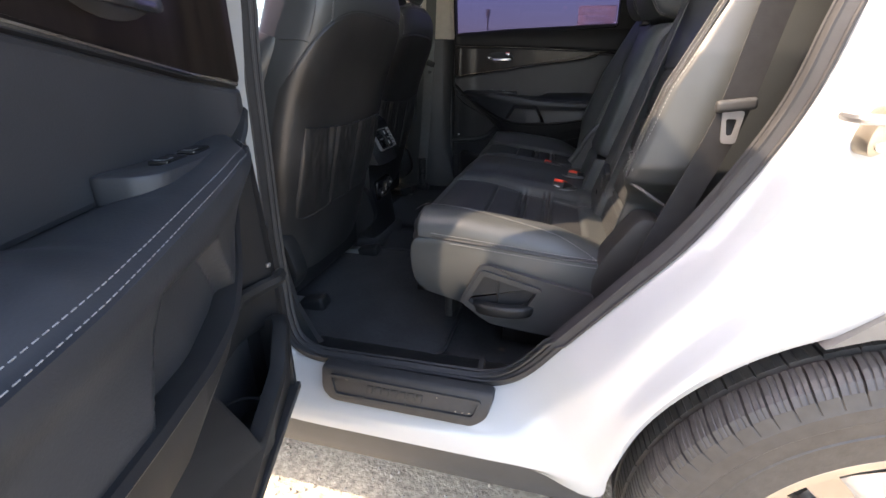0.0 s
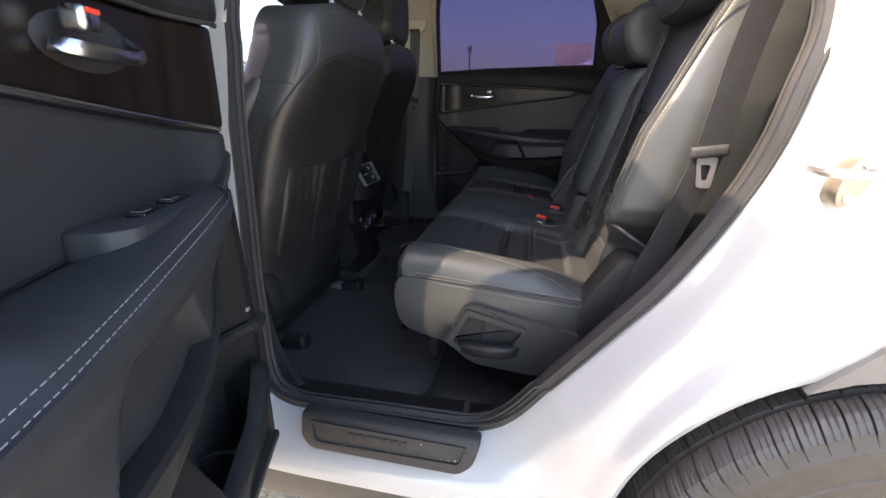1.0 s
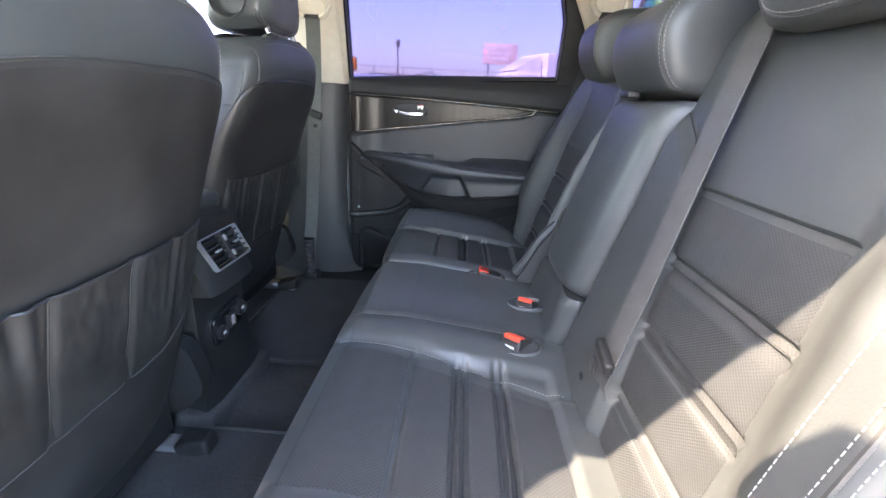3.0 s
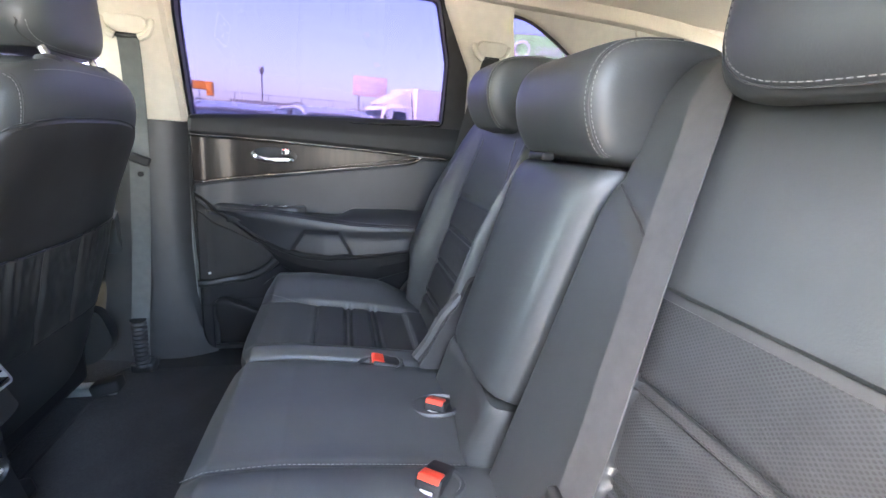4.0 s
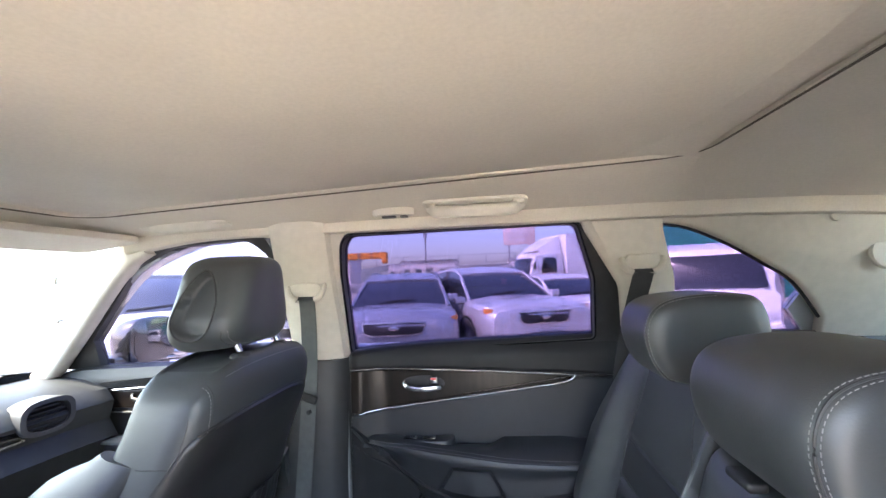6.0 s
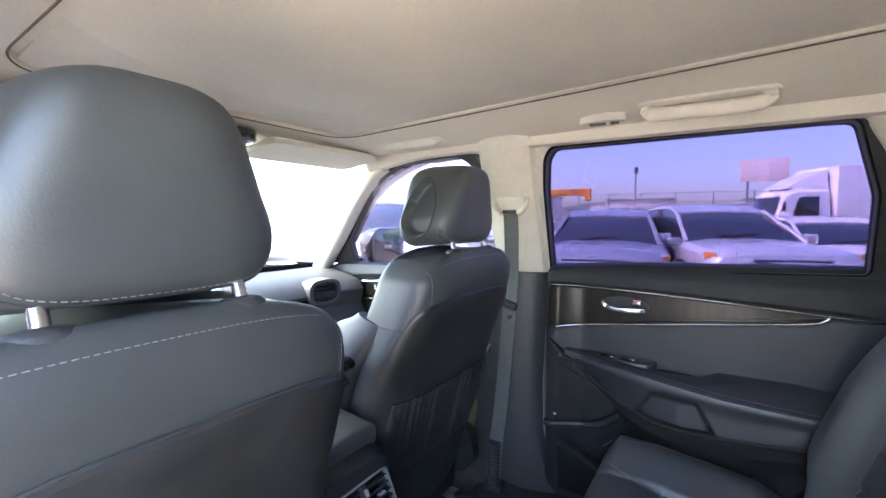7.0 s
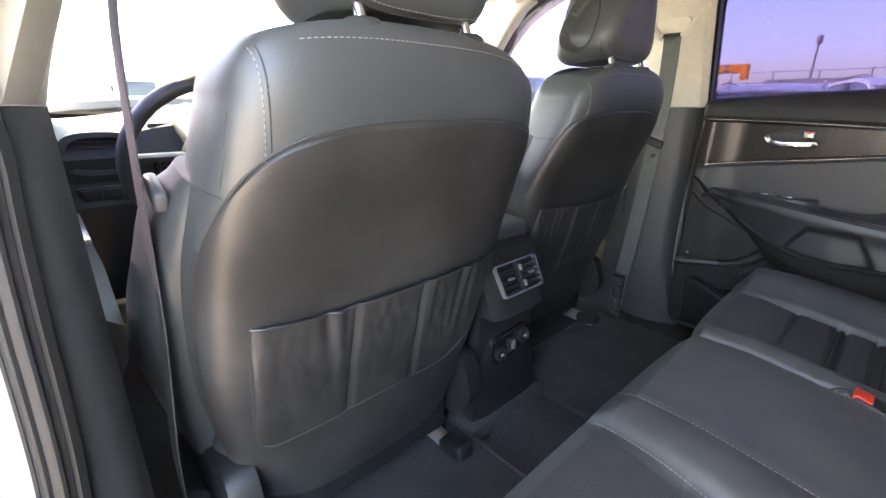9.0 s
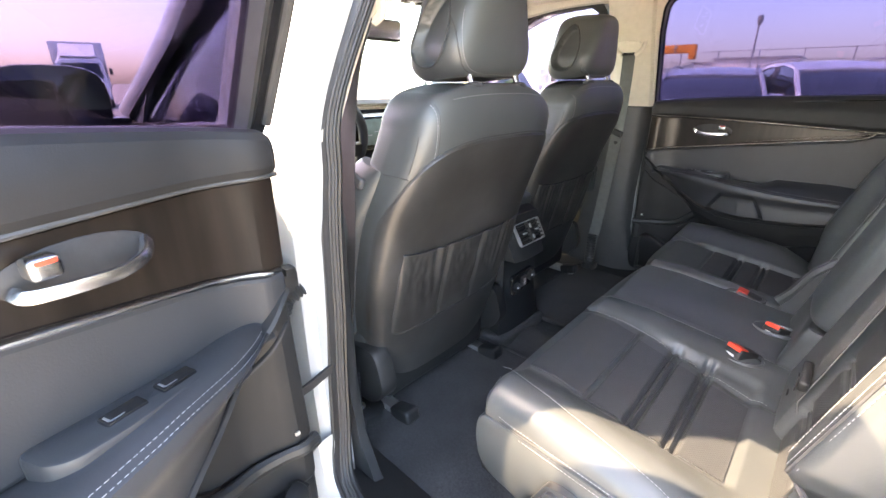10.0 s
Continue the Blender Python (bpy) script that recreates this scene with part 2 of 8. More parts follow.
def spline(pts, n=6, closed=False):
    pts = [Vector(p) for p in pts]
    m = len(pts)
    out = []
    for i in range(m if closed else m - 1):
        if closed:
            a, b, c, d = (pts[(i + k) % m] for k in (-1, 0, 1, 2))
        else:
            a, b, c, d = pts[max(i - 1, 0)], pts[i], pts[i + 1], pts[min(i + 2, m - 1)]
        for k in range(n):
            t = k / n
            out.append(0.5 * (2 * b + (c - a) * t + (2 * a - 5 * b + 4 * c - d) * t * t + (3 * b - a - 3 * c + d) * t ** 3))
    if not closed:
        out.append(pts[-1])
    return out


def rounded(pts, r, n=4):
    """A polygon with rounded corners."""
    pts = [Vector(p) for p in pts]
    out, m = [], len(pts)
    for i, p in enumerate(pts):
        a, b = pts[i - 1] - p, pts[(i + 1) % m] - p
        q = min(r, a.length * 0.45, b.length * 0.45)
        a, b = p + a.normalized() * q, p + b.normalized() * q
        for k in range(n + 1):
            t = k / n
            out.append(a * (1 - t) ** 2 + p * 2 * t * (1 - t) + b * t * t)
    return out


def offset(poly, d):
    """The polygon moved inwards by d."""
    poly = [Vector(p[:2]) for p in poly]
    area = sum(a.x * b.y - b.x * a.y for a, b in zip(poly, poly[1:] + poly[:1]))
    sg = 1 if area > 0 else -1
    out = []
    for i, p in enumerate(poly):
        e1, e2 = (p - poly[i - 1]).normalized(), (poly[(i + 1) % len(poly)] - p).normalized()
        n1, n2 = Vector((-e1.y, e1.x)) * sg, Vector((-e2.y, e2.x)) * sg
        v = n1 + n2
        if v.length < 1e-5:
            out.append(p + n1 * d)
        else:
            v.normalize()
            out.append(p + v * d / max(0.4, v.dot(n1)))
    return out


def slab(poly, w0, w1, f, bev=0.004):
    """A polygon in (u, v) given a thickness from w0 to w1; f turns (u, v, w) into a place."""
    full, inner = [Vector(p[:2]) for p in poly], offset(poly, bev)
    s = 1 if w1 > w0 else -1
    rings = [(full, w0), (full, w1 - s * bev), ([a.lerp(b, 0.3) for a, b in zip(full, inner)], w1 - s * bev * 0.3), (inner, w1)]
    return loft([[f(p.x, p.y, w) for p in r] for r, w in rings])


def ringslab(outer, inner, w0, w1, f):
    """A frame between two outlines with equally many points."""
    return loft([[f(p[0], p[1], w) for p in r] for r, w in ((outer, w0), (outer, w1), (inner, w1), (inner, w0))], False, True, True)


def shell(front, back, nu, nv):
    """A closed solid between two surfaces over s, t in 0..1."""
    rings = []
    for j in range(nv + 1):
        t = j / nv
        rings.append([front(i / nu, t) for i in range(nu + 1)] + [back(1 - i / nu, t) for i in range(nu + 1)])
    return loft(rings)


def patch(fn, nu, nv, thick):
    """A sheet over s, t in 0..1 with a thickness vector."""
    d = Vector(thick)
    return shell(lambda s, t: Vector(fn(s, t)), lambda s, t: Vector(fn(s, t)) + d, nu, nv)


def lathe(prof, n=24, axis="Y", c=(0, 0, 0)):
    """Turn (radius, height) pairs round an axis."""
    rings = []
    for k in range(n):
        a = 2 * math.pi * k / n
        ring = []
        for r, h in prof:
            u, v = r * math.cos(a), r * math.sin(a)
            p = {"Y": (u, h, v), "Z": (u, v, h), "X": (h, u, v)}[axis]
            ring.append(Vector(p) + Vector(c))
        rings.append(ring)
    return loft(rings, False, True, True)


def stitch(pts, dash=0.0040, gap=0.0024, r=0.00052):
    """A row of short thread stitches along a line."""
    pts = [Vector(p) for p in pts]
    bm = bmesh.new()
    run, on = 0.0, []
    for a, b in zip(pts, pts[1:]):
        L = (b - a).length
        if L < 1e-6:
            continue
        d = (b - a) / L
        x = -run % (dash + gap)
        while x < L:
            on.append((a + d * x, d))
            x += dash + gap
        run = (run + L) % (dash + gap)
    for p, d in on:
        s = d.cross(Vector((0.31, 0.52, 0.79))).normalized() * r
        k = d.cross(s).normalized() * r
        q = p + d * dash
        vs = [bm.verts.new(v) for v in (p + s, p + k, p - s, p - k, q + s, q + k, q - s, q - k)]
        for i in range(4):
            j = (i + 1) % 4
            bm.faces.new((vs[i], vs[j], vs[4 + j], vs[4 + i]))
    return bm


def smooth(a, b, x):
    t = min(1, max(0, (x - a) / (b - a)))
    return t * t * (3 - 2 * t)


def bump(x, c, w):
    return math.exp(-((x - c) / w) ** 2)


def interp(x, table):
    for (a, u), (b, v) in zip(table, table[1:]):
        if x <= b:
            return u + (v - u) * max(0, (x - a) / (b - a))
    return table[-1][1]


def curve(x, tab):
    """A smooth line through the knots of a table."""
    n = len(tab)
    if x <= tab[0][0]:
        return tab[0][1]
    if x >= tab[-1][0]:
        return tab[-1][1]
    i = next(k for k in range(n - 1) if x <= tab[k + 1][0])
    (xa, ya), (xb, yb) = tab[i], tab[i + 1]
    h = xb - xa
    ma = (yb - tab[max(0, i - 1)][1]) / (xb - tab[max(0, i - 1)][0])
    mb = (tab[min(n - 1, i + 2)][1] - ya) / (tab[min(n - 1, i + 2)][0] - xa)
    t = (x - xa) / h
    return (2 * t ** 3 - 3 * t * t + 1) * ya + (t ** 3 - 2 * t * t + t) * h * ma + (3 * t * t - 2 * t ** 3) * yb + (t ** 3 - t * t) * h * mb


# ---- the car's shell ----
MIRROR = Matrix.Diagonal((1, -1, 1, 1))
GROUND = -0.03


def ylean(z):
    return 0.765 - max(0, z - 1.12) * 0.49


def lean(u, v, w):
    return Vector((u, ylean(v) + w, v))


def flat(u, v, w):
    return Vector((u, w, v))


def mirrored(bm, sign):
    if sign < 0:
        bm.transform(MIRROR)
    return bm


# floor pan with carpet, raised sills and the tunnel down the middle
def floor_z(s, t):
    x, y = -1.5 + 3.4 * s, -0.745 + 1.49 * t
    z = 0.362 + 0.035 * smooth(0.10, 0.03, abs(y)) * smooth(0.3, -0.2, x) + 0.04 * smooth(0.66, 0.74, abs(y))
    z += 0.006 * noise.noise(Vector((x * 6, y * 6, 0)))
    z += 0.10 * smooth(0.60, 0.70, x)
    return (x, y, z)


tagged(solo("floor", patch(floor_z, 70, 50, (0, 0, -0.05)), CARPET, "black carpeted car floor with a low middle tunnel", "floor", kind="structure"))


def mat_bm(x0, x1, y0, y1, r):
    o = rounded([(x0, y0), (x1, y0), (x1, y1), (x0, y1)], r, 6)

    def f(u, v, w):
        return Vector((u, v, 0.371 + w + 0.006 * noise.noise(Vector((u * 5, v * 5, 3)))))
    return slab(o, 0.0, 0.012, f, 0.005)


for y0, y1 in ((-0.70, -0.13), (0.13, 0.70)):
    m = thing("floor_mat", "black fabric floor mat lying on the car floor", "floor mat", (0.1, (y0 + y1) / 2, 0.371), "rear floor mats")
    part("mat", mat_bm(-0.22, 0.30, y0, y1, 0.07), MATFAB, m)
    edge = [Vector((p.x, p.y, 0.384)) for p in rounded([(-0.22, y0), (0.30, y0), (0.30, y1), (-0.22, y1)], 0.07, 6)]
    part("binding", tube(edge + edge[:1], 0.005, 6), RUBBER, m, "black rubber edge")

# sills inside the rear doors
for sg in (1, -1):
    def sill(s, t):
        x = -0.12 + 0.70 * s
        y = interp(t, [(0, 0.66), (0.35, 0.70), (0.6, 0.77), (0.85, 0.815), (1, 0.825)])
        z = interp(t, [(0, 0.37), (0.35, 0.395), (0.6, 0.425), (0.85, 0.442), (1, 0.43)])
        return (x, y * sg, z + 0.10 * smooth(0.46, 0.60, x) * t)
    o = thing("sill_trim", "black plastic door sill trim beside the carpet", "sill trim", (0.2, 0.74 * sg, 0.37), kind="structure")
    part("cover", patch(sill, 24, 16, (0, 0, -0.03)), PLASTIC, o)
    part("end_cap", box((0.40, 0.79 * sg, 0.445), (0.012, 0.07, 0.012), 0.003), RUBBER, o)

# body side: rocker, rear quarter and wheel arch
AX, AZ, AR = 1.02, 0.335, 0.395
OPEN = [(-0.005, 0.56), (0.005, 0.505), (0.026, 0.465), (0.07, 0.448), (0.13, 0.446), (0.25, 0.45), (0.36, 0.452), (0.43, 0.458), (0.485, 0.492), (0.55, 0.577),
        (0.62, 0.67), (0.689, 0.766), (0.757, 0.905), (0.783, 1.01), (0.795, 1.07), (0.80, 1.15)]


def arc(deg, r=AR):
    return (AX + r * math.cos(radians(deg)), AZ + r * math.sin(radians(deg)))


OUTER = [(-0.10, 0.345), (-0.05, 0.342), (0.0, 0.340), (0.06, 0.338), (0.13, 0.336), (0.25, 0.335), (0.36, 0.335), (0.48, 0.335), (0.612, 0.335), arc(172),
         arc(158), arc(145), arc(130), arc(116), arc(103), arc(90)]
SIDE_Y = [(0, 0.832), (0.08, 0.846), (0.25, 0.872), (0.5, 0.900), (0.8, 0.915), (1, 0.918)]


def side_strip(n=14, fine=5):
    a = spline([(x, 0, z) for x, z in OPEN], fine)
    b = spline([(x, 0, z) for x, z in OUTER], fine)
    rings = []
    for k in range(n + 1):
        s = k / n
        ring = []
        for p, q in zip(a, b):
            v = p.lerp(q, s)
            tuck = 0.03 * smooth(0.75, 1.0, s) * smooth(0.62, 0.5, v.x)
            crease = (0.010 * bump(s, 0.90, 0.10) - 0.013 * bump(s, 0.62, 0.16) + 0.006 * bump(s, 0.28, 0.14)) * smooth(0.48, 0.72, v.x)
            ring.append(Vector((v.x, interp(s, SIDE_Y) - tuck + crease, v.z)))
        rings.append(ring)
    lip = [Vector((p.x, p.y - 0.05, p.z)) for p in rings[-1]]
    inner = [Vector((p.x, p.y - 0.02, p.z)) for p in rings[0]]
    return loft([inner] + rings + [lip], False, False)


def quarter_strip(n=16):
    rings = []
    for k in range(n + 1):
        s = k / n
        low = arc(90 - 92 * min(1, s * 1.35)) if s < 0.74 else (1.415 + (s - 0.74) / 0.26 * 0.60, 0.36 + 0.10 * (s - 0.74) / 0.26)
        top = (0.80 + 1.20 * s, 1.15 - 0.02 * s)
        ring = []
        for j in range(9):
            t = j / 8
            x, z = top[0] + (low[0] - top[0]) * t, top[1] + (low[1] - top[1]) * t
            ring.append(Vector((x, interp(t, SIDE_Y) + 0.015 * bump(t, 0.4, 0.3) - 0.10 * smooth(1.6, 2.05, x), z)))
        rings.append(ring)
    return loft(rings, False, False)


car = thing("car_body", "white painted family car with its rear door standing open", "car", (0, 0, GROUND), kind="structure")
for sg in (-1, 1):
    part("rear_quarter", mirrored(side_strip(), sg), PAINT, car)
    part("rear_quarter", mirrored(quarter_strip(), sg), PAINT, car)
    # arch lining, cladding and jamb
    liner = loft([[Vector((arc(a, AR)[0], y, arc(a, AR)[1])) for y in (0.868, 0.55)] for a in range(-8, 192, 8)], False, False)
    part("wheel_arch_liner", mirrored(liner, sg), RUBBER, car)
    clad = [[Vector((x, y, z)) for y, z in ((0.84, 0.345), (0.882, 0.338), (0.886, 0.30), (0.872, 0.255), (0.80, 0.245))] for x in (-1.30, -0.6, 0.0, 0.35, 0.58, 0.635)]
    part("rocker_cladding", mirrored(loft(clad), sg), GREYPLASTIC, car, "dull grey plastic cladding")
    mould = []
    for a in range(20, 112, 7):
        (x0, z0), (x1, z1) = arc(a + (9 if a > 100 else 0), AR - 0.006), arc(a - (7 if a > 100 else 0), AR + 0.055)
        mould.append([Vector((x0, 0.90, z0)), Vector((x0, 0.932, z0)), Vector((x1, 0.934, z1)), Vector((x1, 0.90, z1))])
    part("arch_moulding", mirrored(loft(mould), sg), CLADDING, car, "grey plastic moulding in a pale sunlit tone")
    # B post, painted, with its jamb
    post = [[Vector((x, ylean(z) + w, z)) for x, w in ((-0.13, 0.07), (-0.02 + dx, 0.062), (-0.008 + dx, 0.045), (-0.012 + dx, 0.0), (-0.13, 0.0))]
            for z, dx in ((0.36, 0.0), (0.50, -0.004), (0.70, -0.012), (0.95, -0.012), (1.12, 0.0), (1.30, 0.012), (1.47, 0.02))]
    part("door_post", mirrored(loft(post), sg), PAINT, car)
    # front door and wing panels outside
    fd = rounded([(-0.13, 0.345), (-0.13, 1.12), (-0.98, 1.06), (-1.13, 1.02), (-1.17, 0.70), (-1.12, 0.345)], 0.05)
    part("front_door_skin", mirrored(slab(fd, 0.80, 0.925, flat, 0.03), sg), PAINT, car)
    wing = [(-1.175, 0.345), (-1.18, 1.02), (-1.6, 0.99), (-2.2, 0.93), (-2.5, 0.82), (-2.55, 0.45), (-2.2, 0.36)]
    wing += [(-1.76 + 0.40 * math.cos(radians(a)), 0.335 + 0.40 * math.sin(radians(a))) for a in range(175, 0, -14)]
    part("front_wing", mirrored(slab(wing, 0.84, 0.915, flat, 0.02), sg), PAINT, car)
    # roof rail outside and pillars
    rail = spline([(-1.02, 0.775, 1.10), (-0.80, 0.71, 1.27), (-0.58, 0.665, 1.43), (-0.2, 0.645, 1.515), (0.4, 0.64, 1.53), (0.9, 0.635, 1.52), (1.4, 0.64, 1.47), (1.75, 0.66, 1.36)], 5)
    part("roof_rail", mirrored(sweep(rail, rounded([(-0.03, -0.025), (0.03, -0.025), (0.03, 0.03), (-0.03, 0.03)], 0.012, 2)), sg), PAINT, car)
    part("rear_post", mirrored(slab([(1.28, 1.15), (1.22, 1.22), (1.33, 1.45), (1.62, 1.44), (1.86, 1.15)], 0.02, 0.06, lean, 0.012), sg), PAINT, car)
# roof, bonnet, tailgate, bumpers
part("roof", patch(lambda s, t: (-0.60 + 2.25 * s, -0.727 + 1.454 * t, 1.56 - 0.068 * smooth(0.60, 0.727, abs(-0.727 + 1.454 * t)) + 0.085 * (1 - (2 * t - 1) ** 2) * (0.6 + 0.4 * math.sin(math.pi * min(1, s + 0.15))) - 0.14 * (abs(s - 0.42)) ** 2 * 1.6), 24, 40, (0, 0, 0.02)), PAINT, car)
part("bonnet", patch(lambda s, t: (-2.58 + 1.48 * s, (-0.86 + 1.72 * t) * (0.97 + 0.03 * s), 0.90 + 0.17 * s + 0.05 * (1 - (2 * t - 1) ** 4) - 0.05 * (1 - s) ** 4), 16, 16, (0, 0, -0.02)), PAINT, car)
part("front_bumper", patch(lambda s, t: (-2.50 - 0.17 * (1 - (2 * s - 1) ** 2) + 0.06 * abs(t - 0.4), -0.88 + 1.76 * s, 0.25 + 0.62 * t), 18, 8, (0.03, 0, 0)), PAINT, car)
part("tailgate", patch(lambda s, t: (1.98 + 0.06 * math.sin(math.pi * t) - 0.06 * abs(2 * s - 1) ** 3, -0.80 + 1.60 * s, 0.55 + 0.58 * t), 16, 8, (-0.05, 0, 0)), PAINT, car)
part("rear_bumper", patch(lambda s, t: (2.08 - 0.10 * abs(2 * s - 1) ** 3, -0.86 + 1.72 * s, 0.27 + 0.30 * t), 16, 4, (-0.04, 0, 0)), GREYPLASTIC, car)
grl = part("grille", patch(lambda s, t: (-2.685 + 0.16 * (2 * s - 1) ** 2, (-0.46 + 0.92 * s), 0.62 + 0.17 * t), 14, 4, (0.02, 0, 0)), GLOSSBLACK, car, "black mesh grille")
for k in range(5):
    part("bar", patch(lambda s, t, k=k: (-2.692 + 0.16 * (2 * s - 1) ** 2, (-0.45 + 0.90 * s), 0.635 + 0.034 * k + 0.008 * t), 14, 1, (0.01, 0, 0)), CHROME, grl)
for sg in (-1, 1):
    part("headlamp", patch(lambda s, t, sg=sg: (-2.60 + 0.20 * s ** 2, sg * (0.50 + 0.36 * s), 0.66 + 0.05 * s + (0.13 - 0.03 * s) * t), 8, 4, (0.03, 0, 0)), SILVER, car, "clear headlamp")
    part("tail_lamp", patch(lambda s, t, sg=sg: (2.045 - 0.16 * s ** 2, sg * (0.55 + 0.33 * s), 0.86 + 0.16 * t), 8, 4, (-0.03, 0, 0)), RED, car, "red tail lamp")
part("underbody", box((-0.25, 0, 0.24), (4.0, 1.5, 0.03), 0.01), RUBBER, car)
for i, x in enumerate((-2.60, 2.09)):
    pl = part("number_plate", box((x, 0, 0.55), (0.012, 0.36, 0.11), 0.003), LIGHTPLASTIC, car)
part("windscreen", patch(lambda s, t: (-1.13 + 0.50 * t - 0.10 * (1 - (2 * s - 1) ** 2), (-0.73 + 1.46 * s) * (1 - 0.15 * t), 1.08 + 0.40 * t), 14, 8, (0.004, 0, 0.004)), CLEAR, car, "clear windscreen glass")
part("rear_window", patch(lambda s, t: (1.95 - 0.30 * t, (-0.66 + 1.32 * s) * (1 - 0.12 * t), 1.14 + 0.30 * t), 10, 6, (0.004, 0, 0.004)), CLEAR, car)
part("windscreen_surround", patch(lambda s, t: (-1.10 + 0.02 * t, -0.80 + 1.6 * s, 1.045 + 0.03 * t), 10, 3, (-0.10, 0, -0.01)), GLOSSBLACK, car)

# weather seal round the open doorway
for sg in (-1, 1):
    pts = [(0.02, ylean(1.46) + 0.005, 1.475), (-0.010, 0.741, 1.18), (-0.018, 0.757, 1.05), (-0.021, 0.764, 0.95), (-0.020, 0.771, 0.80), (-0.016, 0.782, 0.68)]
    pts += [(x, min(0.825, 0.795 + 0.011 * i), z) for i, (x, z) in enumerate(OPEN[:-2])] + [(0.80, 0.80, 1.12), (0.76, 0.72, 1.30), (0.66, ylean(1.46) + 0.005, 1.475)]
    pts += [(0.02, ylean(1.46) + 0.005, 1.475)]
    pts = spline(pts, 6)
    part("door_seal", mirrored(sweep([p if sg < 0 else p + Vector((0, 0.012, 0)) for p in pts], circle(0.015, 8, 0.014) if sg < 0 else circle(0.007, 8), (0, 1, 0)), sg), RUBBER, car, "black rubber seal")
    if sg > 0:
        continue
    inner = [p + Vector((0.004 * math.copysign(1, 0.35 - p.x), -0.014, 0.004)) for p in pts]
    part("door_seal", mirrored(sweep(inner, circle(0.008, 6, 0.007), (0, 1, 0)), sg), PLASTIC, car)
    flange = [p + Vector((-0.022, 0.006, 0)) for p in spline([(0.006, 0.690, 1.40), (-0.010, 0.741, 1.18), (-0.018, 0.757, 1.05), (-0.021, 0.764, 0.95), (-0.020, 0.771, 0.80), (-0.016, 0.782, 0.68), (-0.008, 0.795, 0.57), (0.003, 0.803, 0.50)], 6)]
    part("seal_flange", mirrored(sweep(flange, circle(0.018, 8, 0.010), (0, 1, 0)), sg), RUBBER, car)
    for dx, dy in ((0.012, 0.008), (0.0155, -0.002), (-0.003, 0.0150)):
        lip = [p + Vector((dx * math.copysign(1, 0.35 - p.x), dy, 0.010 if p.z < 0.55 else 0.0)) for p in pts]
        part("seal_lip", mirrored(sweep(lip, circle(0.0030, 6), (0, 1, 0)), sg), RUBBER, car)

